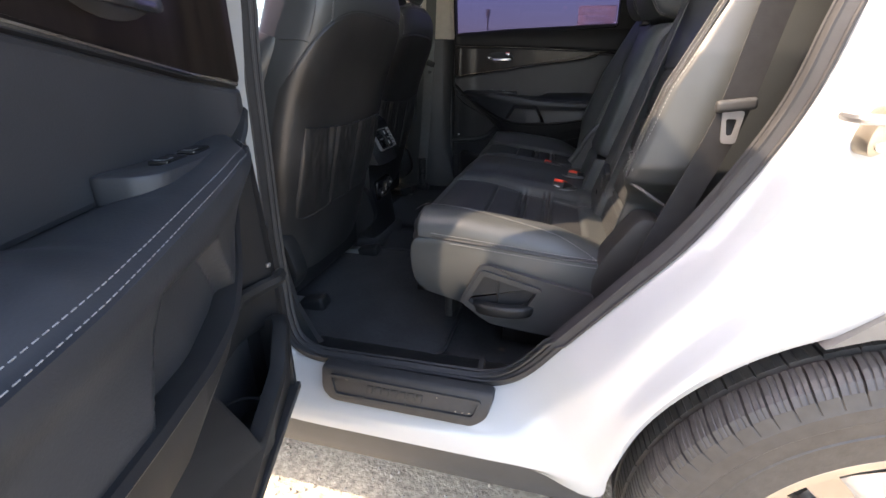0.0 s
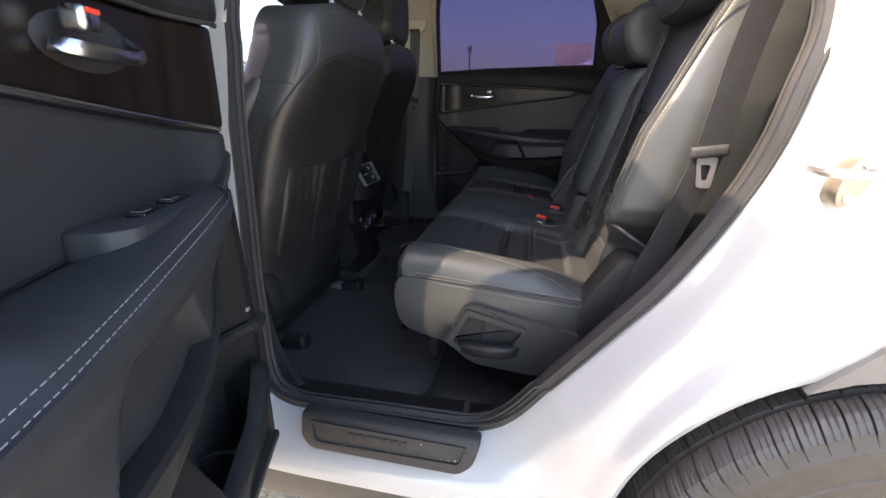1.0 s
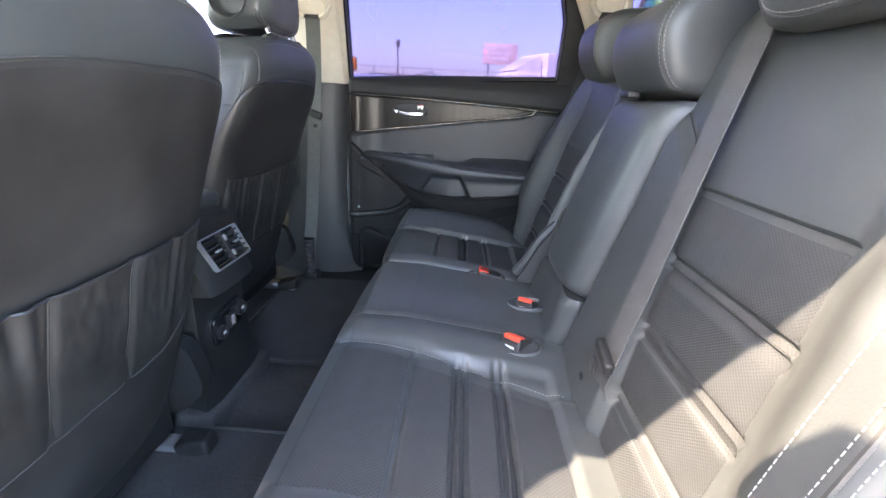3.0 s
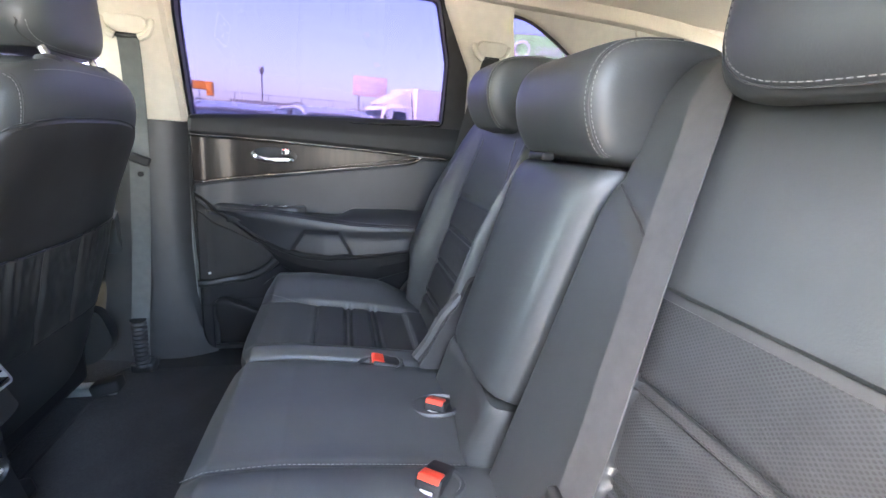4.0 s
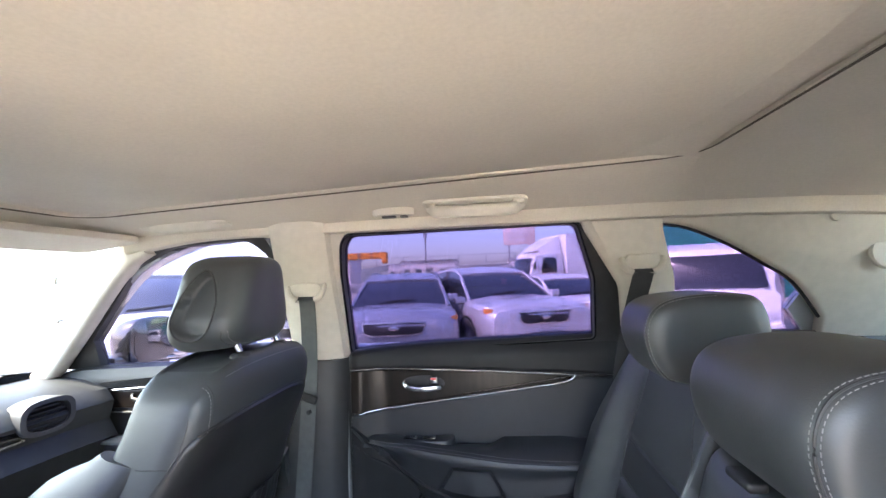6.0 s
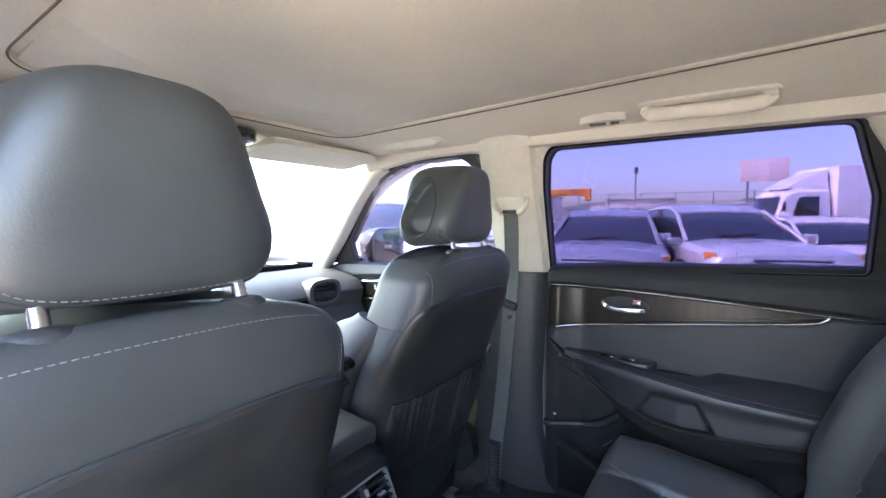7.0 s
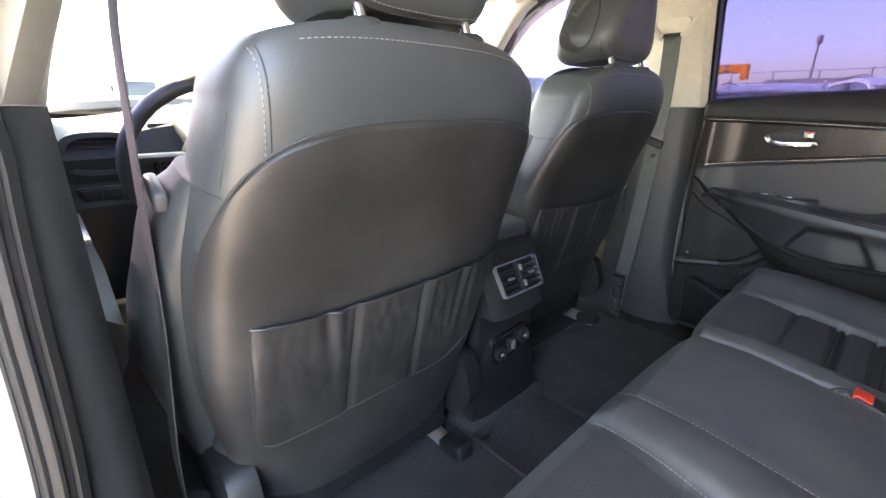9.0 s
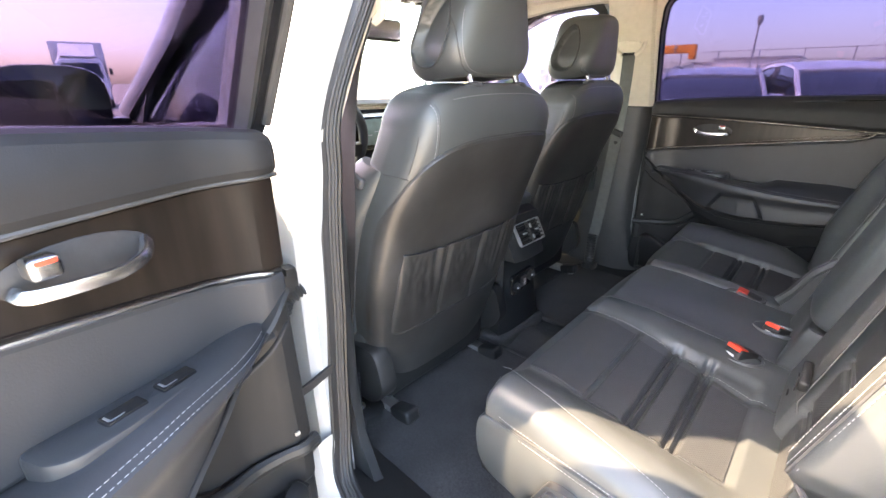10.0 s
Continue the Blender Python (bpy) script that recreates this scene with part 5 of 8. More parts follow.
def seam_z(s):
    """Height at which the back panel meets the upper leather, s across."""
    if s > 0.5:
        return curve(2 * s - 1, [(0.0, 1.090), (0.40, 1.089), (0.66, 1.084), (0.85, 1.075), (0.93, 1.062), (0.97, 1.035), (1.0, 0.94)])
    return curve(1 - 2 * s, [(0.0, 1.090), (0.30, 1.089), (0.50, 1.085), (0.66, 1.078), (0.80, 1.064), (0.90, 1.040), (0.955, 1.008), (0.985, 0.968), (1.0, 0.920)])


def rear_face(s, z, lift=0.0):
    """Rear of a front seat's back: s across, rounded towards both sides and the top."""
    q = min(1.0, abs(2 * s - 1))
    d = 0.092 * (0.30 + 0.70 * dome(z))
    x = curve(z, FACE) - d + d * (1 - q ** 4.4) ** (1 / 4.4) - 0.030 * (1 - dome(z)) - 0.010 * (1 - q * q) ** 2 * bump(z, 0.80, 0.14)
    square = 0.5 - s > 0
    half = seat_half(z) + (0.010 * (1 - dome(z)) if square else 0.0)
    return Vector((x + lift, FC + (2 * s - 1) * half, z - (0.017 if square else 0.024) * q ** 3 * smooth(1.09, 1.18, z)))


HR_W = [(0.0, 0.102), (0.06, 0.112), (0.14, 0.122), (0.26, 0.128), (0.36, 0.126), (0.52, 0.112), (0.66, 0.100), (0.80, 0.087), (0.90, 0.075), (0.96, 0.060), (1.0, 0.040)]
HR0, HR1 = 1.192, 1.388


def hr_ends(t):
    """Rear and front of the headrest's middle at height t, 0 to 1."""
    e = math.sqrt(max(0.0, 1 - abs(2 * t - 1) ** 7))
    return 0.040 - 0.028 * (1 - e) + 0.016 * t, -0.132 + 0.044 * (1 - e) + 0.024 * t


def hr_at(u, v, t):
    """Skin of a headrest: u from its front (-1) to its rear, v across, t up."""
    xb, xf0 = hr_ends(t)
    y = (curve(t, HR_W) + 0.006 * (1 - u) * smooth(0.35, 1.0, t)) * v
    # hollow let into each side
    if abs(v) > 0.5:
        r = math.hypot((u + 0.12) / (0.50 - 0.42 * (t - 0.5)), (t - 0.48) / 0.36)
        y -= math.copysign(0.026 * smooth(1.02, 0.80, r), v)
    return Vector(((xb + xf0) / 2 + (xb - xf0) / 2 * u, FC + y, HR0 + (HR1 - HR0) * t + 0.004 * (u + 1) * smooth(0.25, 0.0, t)))


def front_seat(xf=None):
    st = thing("front_seat", "black leather front car seat with a pocketed back", "car seat", (-0.28, FC if xf is None else -FC, 0.37), "front seats", xf=xf)

    def height(t):
        return 0.44 + (ZSH - 0.44) * t / 0.75 if t < 0.75 else ZSH + (ZTOP - ZSH) * math.sin((t - 0.75) / 0.25 * math.pi / 2)

    def across(s):
        return 0.5 - 0.5 * math.cos(math.pi * s)

    def rear(s, t):
        return rear_face(across(s), height(t))

    def front(s, t):
        z, s = height(t), across(s)
        q = abs(2 * s - 1)
        d = 0.055 * (0.25 + 0.75 * dome(z))
        e = rear_face(s, z)
        return Vector((curve(z, FACE) - 0.112 - d * (1 - q ** 5) ** 0.2 - 0.02 * (1 - dome(z)), e.y, e.z))
    part("backrest", shell(rear, front, 72, 90), LEATHER, st)
    # padded wings that stand out past the shell on both sides
    for sg in (-1, 1):
        rings = []
        for k in range(31):
            z = 0.49 + 0.537 * k / 30
            ry = curve(z, [(0.48, 0.020), (0.56, 0.034), (0.66, 0.044), (0.76, 0.050), (0.84, 0.048), (0.90, 0.038), (0.95, 0.026), (0.99, 0.015), (1.027, 0.004)])
            rx = 0.080 * (1 - 0.55 * smooth(0.94, 1.03, z)) * (0.6 + 0.4 * smooth(0.48, 0.56, z))
            cx = curve(z, FACE) - 0.092 - rx
            ring = []
            for j in range(24):
                a = 2 * math.pi * j / 24
                c, s = math.cos(a), math.sin(a)
                ring.append(Vector((cx + rx * math.copysign(abs(c) ** 0.75, c), FC + sg * (seat_half(z) - 0.012) + (ry + 0.012) * math.copysign(abs(s) ** 0.8, s), z - 0.35 * (cx + rx * c - curve(z, FACE) + 0.1) * smooth(0.9, 1.0, z))))
            rings.append(ring)
        part("side_bolster", loft(rings), LEATHER, st)

    def panel(s, t):
        ss = 0.002 + 0.996 * across(s)
        z = 0.455 + (seam_z(ss) - 0.455) * t
        return rear_face(ss, z, 0.0045 - 0.012 * edge_roll(s, 0.02) - 0.0075 * edge_roll(0.5 + t / 2, 0.010))
    part("back_panel", patch(panel, 80, 80, (-0.02, 0, 0)), SUEDE, st, "smooth black back panel")
    top = [rear_face(s, seam_z(s), 0.0012) for s in [0.006 + 0.988 * across(k / 80) for k in range(81)]]
    part("seam", tube(top, 0.0014, 6), PIPE, st)
    part("stitching", stitch([rear_face(0.11 + 0.78 * k / 60, 1.1700, 0.0016) for k in range(61)]), STITCH, st)
    for sg in (-1, 1):
        # two seams on each shoulder
        for y0, y1, z0, z1, sewn in ((0.190, 0.191, 1.168, 1.056, True), (0.220, 0.231, 1.100, 1.030, False)):
            def up(k, d=0.0, lift=0.001):
                t = k / 16
                z = z0 + (z1 - z0) * t
                y = y0 + (y1 - y0) * t + d
                return rear_face(0.5 + sg * min(0.495, y / (2 * seat_half(z))), z, lift)
            part("seam", tube([up(k, 0.0, -0.0002) for k in range(17)], 0.0011, 6), PIPE, st)
            if sewn:
                part("stitching", stitch([up(k, 0.005, 0.0012) for k in range(17)]), STITCH, st)
        fold = [rear_face(0.5 + sg * q / 2, 1.019 + 0.006 * (q - 0.95) / 0.05, 0.001) for q in [0.955 + 0.045 * k / 8 for k in range(9)]]
        part("seam", tube(fold, 0.0013, 6), PIPE, st)

    # map pocket with a gathered mouth
    def ptop(y):
        return 0.850 - 0.012 * (1 - ((y - 0.006) / 0.219) ** 2)

    def pbot(y):
        return 0.628 + 0.012 * (y + 0.213) / 0.438 + 0.055 * max(0.0, (y - 0.09) / 0.135) ** 2.6 + 0.018 * max(0.0, (-y - 0.181) / 0.032) ** 2

    def pocket(s, t):
        y = -0.213 + 0.438 * s
        z = pbot(y) + (ptop(y) - pbot(y)) * t
        fold = 0.005 * t ** 1.8 * (bump(s, 0.25, 0.055) * math.sin(y * 170 + 4.5 * t + 1.2) + 0.75 * bump(s, 0.84, 0.06) * math.sin(y * 230 - 2 * t) + 0.25 * bump(s, 0.66, 0.04) * math.sin(y * 260))
        fold += 0.004 * noise.noise(Vector((y * 26, z * 17, 2))) * math.sin(math.pi * min(1.0, 0.15 + t)) + 0.0018 * noise.noise(Vector((y * 75, z * 38, 7))) * t
        lift = 0.007 + 0.008 * math.sin(math.pi * s) * t + 0.004 * math.sin(math.pi * t) + fold
        lift -= 0.006 * (bump(y, -0.067, 0.006) + bump(y, 0.058, 0.006))
        return rear_face(0.5 + y / (2 * seat_half(z)), z, lift - 0.006 * edge_roll(s, 0.03))
    pk = part("pocket", patch(pocket, 150, 50, (-0.004, 0, 0)), SUEDE, st, "gathered leather map pocket")
    hem = [pocket(k / 100, 1.0) + Vector((0.001, 0, 0.001)) for k in range(101)]
    part("hem", tube(hem, 0.0022, 6), SUEDE, pk)
    rim = [pocket(0.0, 1 - k / 20) for k in range(21)] + [pocket(k / 40, 0.0) for k in range(41)] + [pocket(1.0, k / 20) for k in range(21)]
    part("piping", tube(rim, 0.0015, 6), GREYPLASTIC, pk, "grey piping")
    for y in (-0.067, 0.058):
        part("piping", tube([pocket((y + 0.213) / 0.438, k / 20) + Vector((0.0005, 0, 0)) for k in range(21)], 0.0013, 6), GREYPLASTIC, pk, "grey piping")
    # headrest with two posts
    rings = []
    for k in range(57):
        ring = []
        for j in range(120):
            c, v = math.cos(2 * math.pi * j / 120), math.sin(2 * math.pi * j / 120)
            r = 1 / (c ** 4 + v ** 4) ** 0.25
            ring.append(hr_at(r * c, r * v, 0.5 - 0.5 * math.cos(math.pi * k / 56)))
        rings.append(ring)
    hr = part("headrest", loft(rings), LEATHER, st, angle=60)

    def hr_face(y, z, lift=0.001):
        t = (z - HR0) / (HR1 - HR0)
        v = min(0.999, abs(y) / curve(t, HR_W)) * math.copysign(1, y)
        p = hr_at((1 - v ** 4) ** 0.25, v, t)
        return Vector((p.x + lift, FC + y, p.z))
    way = spline([(-0.070, 1.372, 0), (-0.092, 1.33, 0), (-0.108, 1.285, 0), (-0.112, 1.255, 0), (-0.105, 1.228, 0), (-0.088, 1.208, 0), (-0.055, 1.199, 0), (0.0, 1.197, 0), (0.055, 1.198, 0), (0.090, 1.204, 0), (0.108, 1.218, 0), (0.116, 1.238, 0)], 8)
    part("stitching", stitch([hr_face(p.x, p.y, 0.001) for p in way]), STITCH, hr)
    part("seam", tube([hr_face(p.x * 1.05, p.y - (0.004 if p.y < 1.23 else 0.0), 0.0) for p in way], 0.0014, 6), PIPE, hr)
    for sg in (-1, 1):
        oval = []
        for k in range(49):
            b = 2 * math.pi * k / 48
            t = 0.48 + 0.365 * math.sin(b)
            u = -0.12 + (0.50 - 0.42 * (t - 0.5)) * 1.02 * math.cos(b)
            oval.append(hr_at(u, sg * (1 - abs(u) ** 4) ** 0.25, t) + Vector((0, sg * 0.001, 0)))
        part("side_piping", tube(oval, 0.0022, 6), PIPE, hr)
    for y in (-0.077, 0.077):
        part("post", tube([(0.042, FC + y, 1.150), (0.002, FC + y, 1.245)], 0.0068, 12, (1, 0, 0)), CHROME, hr, "chrome headrest post")
        col = lathe([(0.0, 0.005), (0.010, 0.005), (0.020, 0.003), (0.025, -0.002), (0.026, -0.012), (0.0, -0.012)], 20, "Z", (0, 0, 0))
        col.transform(Matrix.Translation((0.026, FC + y, 1.186)) @ Matrix.Rotation(radians(-8), 4, "Y") @ Matrix.Diagonal((0.75, 1, 1, 1)))
        part("collar", col, GREYPLASTIC, st, "grey plastic post collar")
    # lower parts
    part("cushion", box((-0.38, FC, 0.57), (0.50, 0.50, 0.16), 0.06, 5), LEATHER, st)
    part("base", box((-0.36, FC, 0.46), (0.46, 0.40, 0.10), 0.02, 3), PLASTIC, st)
    for sg in (-1, 1):
        part("hinge_cover", slab(rounded([(-0.10, 0.60), (-0.07, 0.50), (-0.12, 0.44), (-0.35, 0.44), (-0.36, 0.54), (-0.18, 0.60)], 0.03, 4), FC + sg * 0.215, FC + sg * 0.262, flat, 0.014), PLASTIC, st, "dark plastic hinge cover")
        part("rail", box((-0.34, FC + sg * 0.185, 0.385), (0.56, 0.035, 0.025), 0.006), SILVER, st)
        part("rail_foot", box((-0.085, FC + sg * 0.185, 0.392), (0.07, 0.045, 0.036), 0.01, 3, (0, -14, 0)), PLASTIC, st, "black plastic rail cap")
    return st


front_seat()
seat_r = front_seat(MIRROR)
seat_r.location = (-0.392, 0.382, 0.38)
ORIGIN[seat_r], FRAME[seat_r] = Vector((-0.392, 0.382, 0.38)), Matrix()
for z in (0.955, 0.915):
    bz = part("button_bezel", slab([(-0.245 + 0.020 * math.cos(a) + 0.27 * (z - 0.93), z + 0.016 * math.sin(a)) for a in [k * math.pi / 10 for k in range(20)]], 0.115, 0.072, flat, 0.003), GLOSSBLACK, seat_r)
    part("button", slab([(-0.245 + 0.012 * math.cos(a) + 0.27 * (z - 0.93), z + 0.009 * math.sin(a)) for a in [k * math.pi / 10 for k in range(20)]], 0.080, 0.069, flat, 0.002), SILVER, bz)


# ---- middle console and dashboard ----
con = thing("centre_console", "dark plastic console with air vents facing the rear seats", "console", (-0.30, 0, 0.37))
rings = []
for x, hw, zt, zb in ((-0.85, 0.11, 0.72, 0.40), (-0.55, 0.105, 0.74, 0.40), (-0.40, 0.105, 0.80, 0.40), (-0.20, 0.100, 0.825, 0.40), (-0.13, 0.098, 0.818, 0.40), (-0.112, 0.095, 0.805, 0.42)):
    rings.append([Vector((x, y, z)) for y, z in ((-hw, zb), (-hw, zt - 0.03), (-hw + 0.012, zt - 0.008), (-hw + 0.03, zt), (hw - 0.03, zt), (hw - 0.012, zt - 0.008), (hw, zt - 0.03), (hw, zb))])
part("body", loft(rings), PLASTIC, con)
part("armrest_lid", box((-0.32, 0, 0.838), (0.36, 0.20, 0.05), 0.02, 4, (0, 4, 0)), LEATHER, con, "padded leather armrest lid")


def face(s, t, hw0, hw1, x0, x1, z0, z1):
    z = z0 + (z1 - z0) * t
    hw = hw0 + (hw1 - hw0) * t
    return Vector((x0 + (x1 - x0) * t - 0.012 * abs(2 * s - 1) ** 4, (2 * s - 1) * hw, z))


part("rear_housing", shell(lambda s, t: face(s, t, 0.088, 0.094, -0.066, -0.128, 0.668, 0.805), lambda s, t: Vector((-0.17, (2 * s - 1) * 0.10, 0.668 + 0.144 * t)), 20, 12), PLASTIC, con)
part("lower_face", shell(lambda s, t: face(s, t, 0.125, 0.088, -0.085 + 0.0, -0.118, 0.37, 0.668), lambda s, t: Vector((-0.20, (2 * s - 1) * 0.10, 0.37 + 0.298 * t)), 20, 16), PLASTIC, con)
tilt = Matrix.Translation((-0.092, 0.010, 0.744)) @ Matrix.Rotation(radians(-29), 4, "Y")


def vent(u, v, w):
    return tilt @ Vector((w, u, v))


vo = rounded([(-0.068, -0.037), (0.068, -0.037), (0.071, 0.037), (-0.071, 0.037)], 0.010, 4)
vi = [(p.x, p.y) for p in offset(vo, 0.0032)]
vp = part("vent_frame", ringslab(vo, vi, -0.006, 0.005, vent), SILVER, con, "silver vent frame")
part("vent_well", slab(vi, -0.02, -0.008, vent, 0.001), RUBBER, con)
for sg in (-1, 1):
    for k in range(5):
        b = box((0, 0, 0), (0.012, 0.056, 0.003), 0.001, 1, (0, 25, 0))
        b.transform(tilt @ Matrix.Translation((0.0, sg * 0.0355, -0.026 + 0.013 * k)))
        part("slat", b, GLOSSBLACK, vp)
    b = box((0, 0, 0), (0.010, 0.016, 0.005), 0.002)
    b.transform(tilt @ Matrix.Translation((0.006, sg * 0.0355, 0.000)))
    part("slat_tab", b, SILVER, vp)
b = box((0, 0, 0), (0.014, 0.012, 0.066), 0.003)
b.transform(tilt @ Matrix.Translation((0.002, 0, 0)))
part("vent_bar", b, PLASTIC, vp)
for z in (-0.018, 0.018):
    b = box((0, 0, 0), (0.006, 0.007, 0.014), 0.003)
    b.transform(tilt @ Matrix.Translation((0.011, 0, z)))
    part("thumb_wheel", b, SILVER, vp)
sock = rounded([(-0.058, 0.528), (0.066, 0.545), (0.072, 0.606), (-0.060, 0.600)], 0.018, 4)
sk = part("socket_plate", slab(sock, -0.12, -0.098, lambda u, v, w: Vector((w + 0.0 * v, u, v)), 0.004), GLOSSBLACK, con)
for y, z, r in ((-0.038, 0.560, 0.016), (0.045, 0.580, 0.019)):
    part("socket", lathe([(0.0, 0.0), (r * 0.55, 0.002), (r * 0.8, 0.010), (r, 0.010), (r, -0.004), (0.0, -0.004)], 20, "X", (-0.0975, y, z)), PLASTIC, sk)
    part("socket_mark", box((-0.0885, y, z), (0.002, 0.010, 0.006), 0.0008), MARK, sk)
part("heater_button", box((-0.096, 0.003, 0.570), (0.010, 0.030, 0.036), 0.003), PLASTIC, sk)
for k in range(4):
    part("button_mark", box((-0.0905, 0.003, 0.561 + 0.006 * k), (0.0012, 0.013, 0.0025), 0.0005), MARK, sk)
part("foot_shroud", box((-0.125, 0, 0.385), (0.10, 0.27, 0.05), 0.02, 4), CARPET, con)

dash = thing("dashboard", "dark dashboard with silver vent rings and a screen", "dashboard", (-1.0, 0, 0.45))
prof = [(-1.16, 1.045), (-1.02, 1.062), (-0.90, 1.050), (-0.84, 1.022), (-0.815, 0.985), (-0.83, 0.93), (-0.80, 0.88), (-0.84, 0.76), (-0.92, 0.60), (-1.16, 0.55)]
rings = []
for k in range(31):
    y = -0.735 + 1.47 * k / 30
    hood = 0.040 * bump(y, -0.375, 0.20)
    wrap = -0.05 * abs(y / 0.735) ** 4
    rings.append([Vector((x + (0.03 * hood / 0.04 if 1 <= i <= 4 else 0) - wrap * (-1 if i in (3, 4, 5, 6) else 0) * -0.6, y, z + (hood if 1 <= i <= 3 else 0))) for i, (x, z) in enumerate(prof)])
part("body", loft(rings), DASHTOP, dash)
part("strip", sweep([(-0.815, -0.20, 0.945), (-0.812, 0.1, 0.945), (-0.812, 0.40, 0.945), (-0.822, 0.50, 0.945)], circle(0.006, 8, 0.004), (1, 0, 0)), CHROME, dash, "bright trim strip")
part("glove_band", box((-0.822, 0.28, 0.962), (0.02, 0.42, 0.032), 0.008), GLOSSBLACK, dash)
for y in (-0.625, 0.545):
    o = [(0.075 * math.copysign(abs(math.cos(a)) ** 0.7, math.cos(a)), 0.048 * math.copysign(abs(math.sin(a)) ** 0.7, math.sin(a))) for a in [k * math.pi / 14 for k in range(28)]]
    i = [(u * 0.80, v * 0.76) for u, v in o]

    def vf(u, v, w, y=y):
        return Vector((-0.825 + w, y + u, 0.995 + v))
    vv = part("vent_ring", ringslab(o, i, -0.03, 0.028, vf), LIGHTPLASTIC, dash, "grey oval vent ring")
    part("vent_back", slab(i, -0.03, 0.0, vf, 0.002), RUBBER, dash)
    for k in range(5):
        part("slat", box((-0.812, y, 0.995 - 0.026 + 0.013 * k), (0.02, 0.112 - 0.014 * abs(k - 2), 0.0035), 0.001), PLASTIC, vv)
for y in (-0.180, 0.110):
    vv = part("vent_ring", ringslab(rounded([(-0.038, -0.055), (0.038, -0.055), (0.038, 0.055), (-0.038, 0.055)], 0.012), rounded([(-0.028, -0.045), (0.028, -0.045), (0.028, 0.045), (-0.028, 0.045)], 0.008), -0.02, 0.02, lambda u, v, w, y=y: Vector((-0.803 + w, y + u, 1.008 + v))), SILVER, dash)
    for k in range(6):
        part("slat", box((-0.800, y, 0.978 + 0.012 * k), (0.018, 0.056, 0.003), 0.001), PLASTIC, vv)
scr = part("screen_bezel", box((-0.800, -0.035, 1.008), (0.030, 0.205, 0.125), 0.008), GLOSSBLACK, dash)
part("screen", box((-0.7835, -0.035, 1.011), (0.004, 0.175, 0.098), 0.002), SCREEN, scr, "pale touch screen")
for k in range(5):
    part("map_line", box((-0.7810, -0.105 + 0.035 * k, 0.988 + 0.012 * (k % 3)), (0.001, 0.024, 0.003), 0.0003), MARK, scr)
part("control_panel", box((-0.805, 0, 0.875), (0.03, 0.25, 0.06), 0.01), GREYPLASTIC, dash)
for y in (-0.10, 0.10):
    part("knob", lathe([(0.0, 0.022), (0.018, 0.020), (0.022, 0.0), (0.0, 0.0)], 18, "X", (-0.79, y, 0.875)), SILVER, dash)
for k in range(6):
    part("button", box((-0.788, -0.06 + 0.024 * k, 0.875), (0.006, 0.019, 0.014), 0.002), PLASTIC, dash)
part("binnacle", box((-0.83, -0.375, 1.005), (0.02, 0.30, 0.11), 0.01), SCREEN_BLACK, dash, "dark instrument glass")
part("switch_row", box((-0.80, -0.62, 0.905), (0.02, 0.13, 0.035), 0.006), GREYPLASTIC, dash)
for k in range(3):
    part("button", box((-0.788, -0.66 + 0.04 * k, 0.905), (0.006, 0.034, 0.024), 0.002), PLASTIC, dash)

# steering wheel, tilted towards its driver
wheel = thing("steering_wheel", "dark leather steering wheel with silver-edged spokes", "steering wheel", (-0.60, -0.41, 0.96))
WM = Matrix.Translation((-0.60, -0.428, 0.985)) @ Matrix.Rotation(radians(24), 4, "Y")
ring = [WM @ Vector((0, 0.180 * math.cos(a), 0.180 * math.sin(a))) for a in [k * math.pi / 24 for k in range(48)]]
part("rim", sweep(ring, circle(0.015, 10), tuple(WM.to_3x3() @ Vector((1, 0, 0))), loop=True), LEATHER, wheel)
hub = lathe([(0.0, 0.035), (0.055, 0.030), (0.075, 0.010), (0.078, -0.02), (0.0, -0.03)], 24, "X")
hub.transform(WM)
hb = part("hub", hub, PLASTIC, wheel)
badge = lathe([(0.0, 0.004), (0.024, 0.003), (0.026, 0.0), (0.0, 0.0)], 20, "X")
badge.transform(WM @ Matrix.Translation((0.033, 0, 0)) @ Matrix.Diagonal((1, 1, 0.6, 1)))
part("badge", badge, SILVER, hb, "plain silver oval badge")
for a in (0, 180, 270):
    sp = box((0, 0.125, 0), (0.022, 0.11, 0.048), 0.008)
    sp.transform(WM @ Matrix.Rotation(radians(a), 4, "X"))
    s = part("spoke", sp, PLASTIC, wheel)
    if a != 270:
        for k in range(3):
            bt = box((0.013, 0.105 + 0.012 * k, 0.0), (0.005, 0.010, 0.024), 0.002)
            bt.transform(WM @ Matrix.Rotation(radians(a), 4, "X"))
            part("button", bt, GLOSSBLACK, s)
part("column", tube([WM @ Vector((-0.02, 0, 0)), WM @ Vector((-0.24, 0, -0.02))], 0.045, 14), PLASTIC, wheel)

# roof fittings
lamp = thing("overhead_console", "black overhead console with map lamps under the headliner", "roof console", (-0.61, 0, 1.445))
part("housing", loft([[Vector((-0.610 + x, y * k, 1.472 - d)) for x, y in [(0.085 * math.cos(a), 0.135 * math.copysign(abs(math.sin(a)) ** 0.7, math.sin(a))) for a in [j * math.pi / 12 for j in range(24)]]] for k, d in ((1.0, -0.015), (1.0, 0.004), (0.92, 0.016), (0.70, 0.024))]), GLOSSBLACK, lamp)
for y in (-0.07, 0.0, 0.07):
    part("lens", box((-0.585, y, 1.4465), (0.05, 0.042, 0.006), 0.003), LIGHTPLASTIC, lamp, "pale lamp lens")
    part("button", box((-0.635, y, 1.4475), (0.024, 0.03, 0.006), 0.002), PLASTIC, lamp)
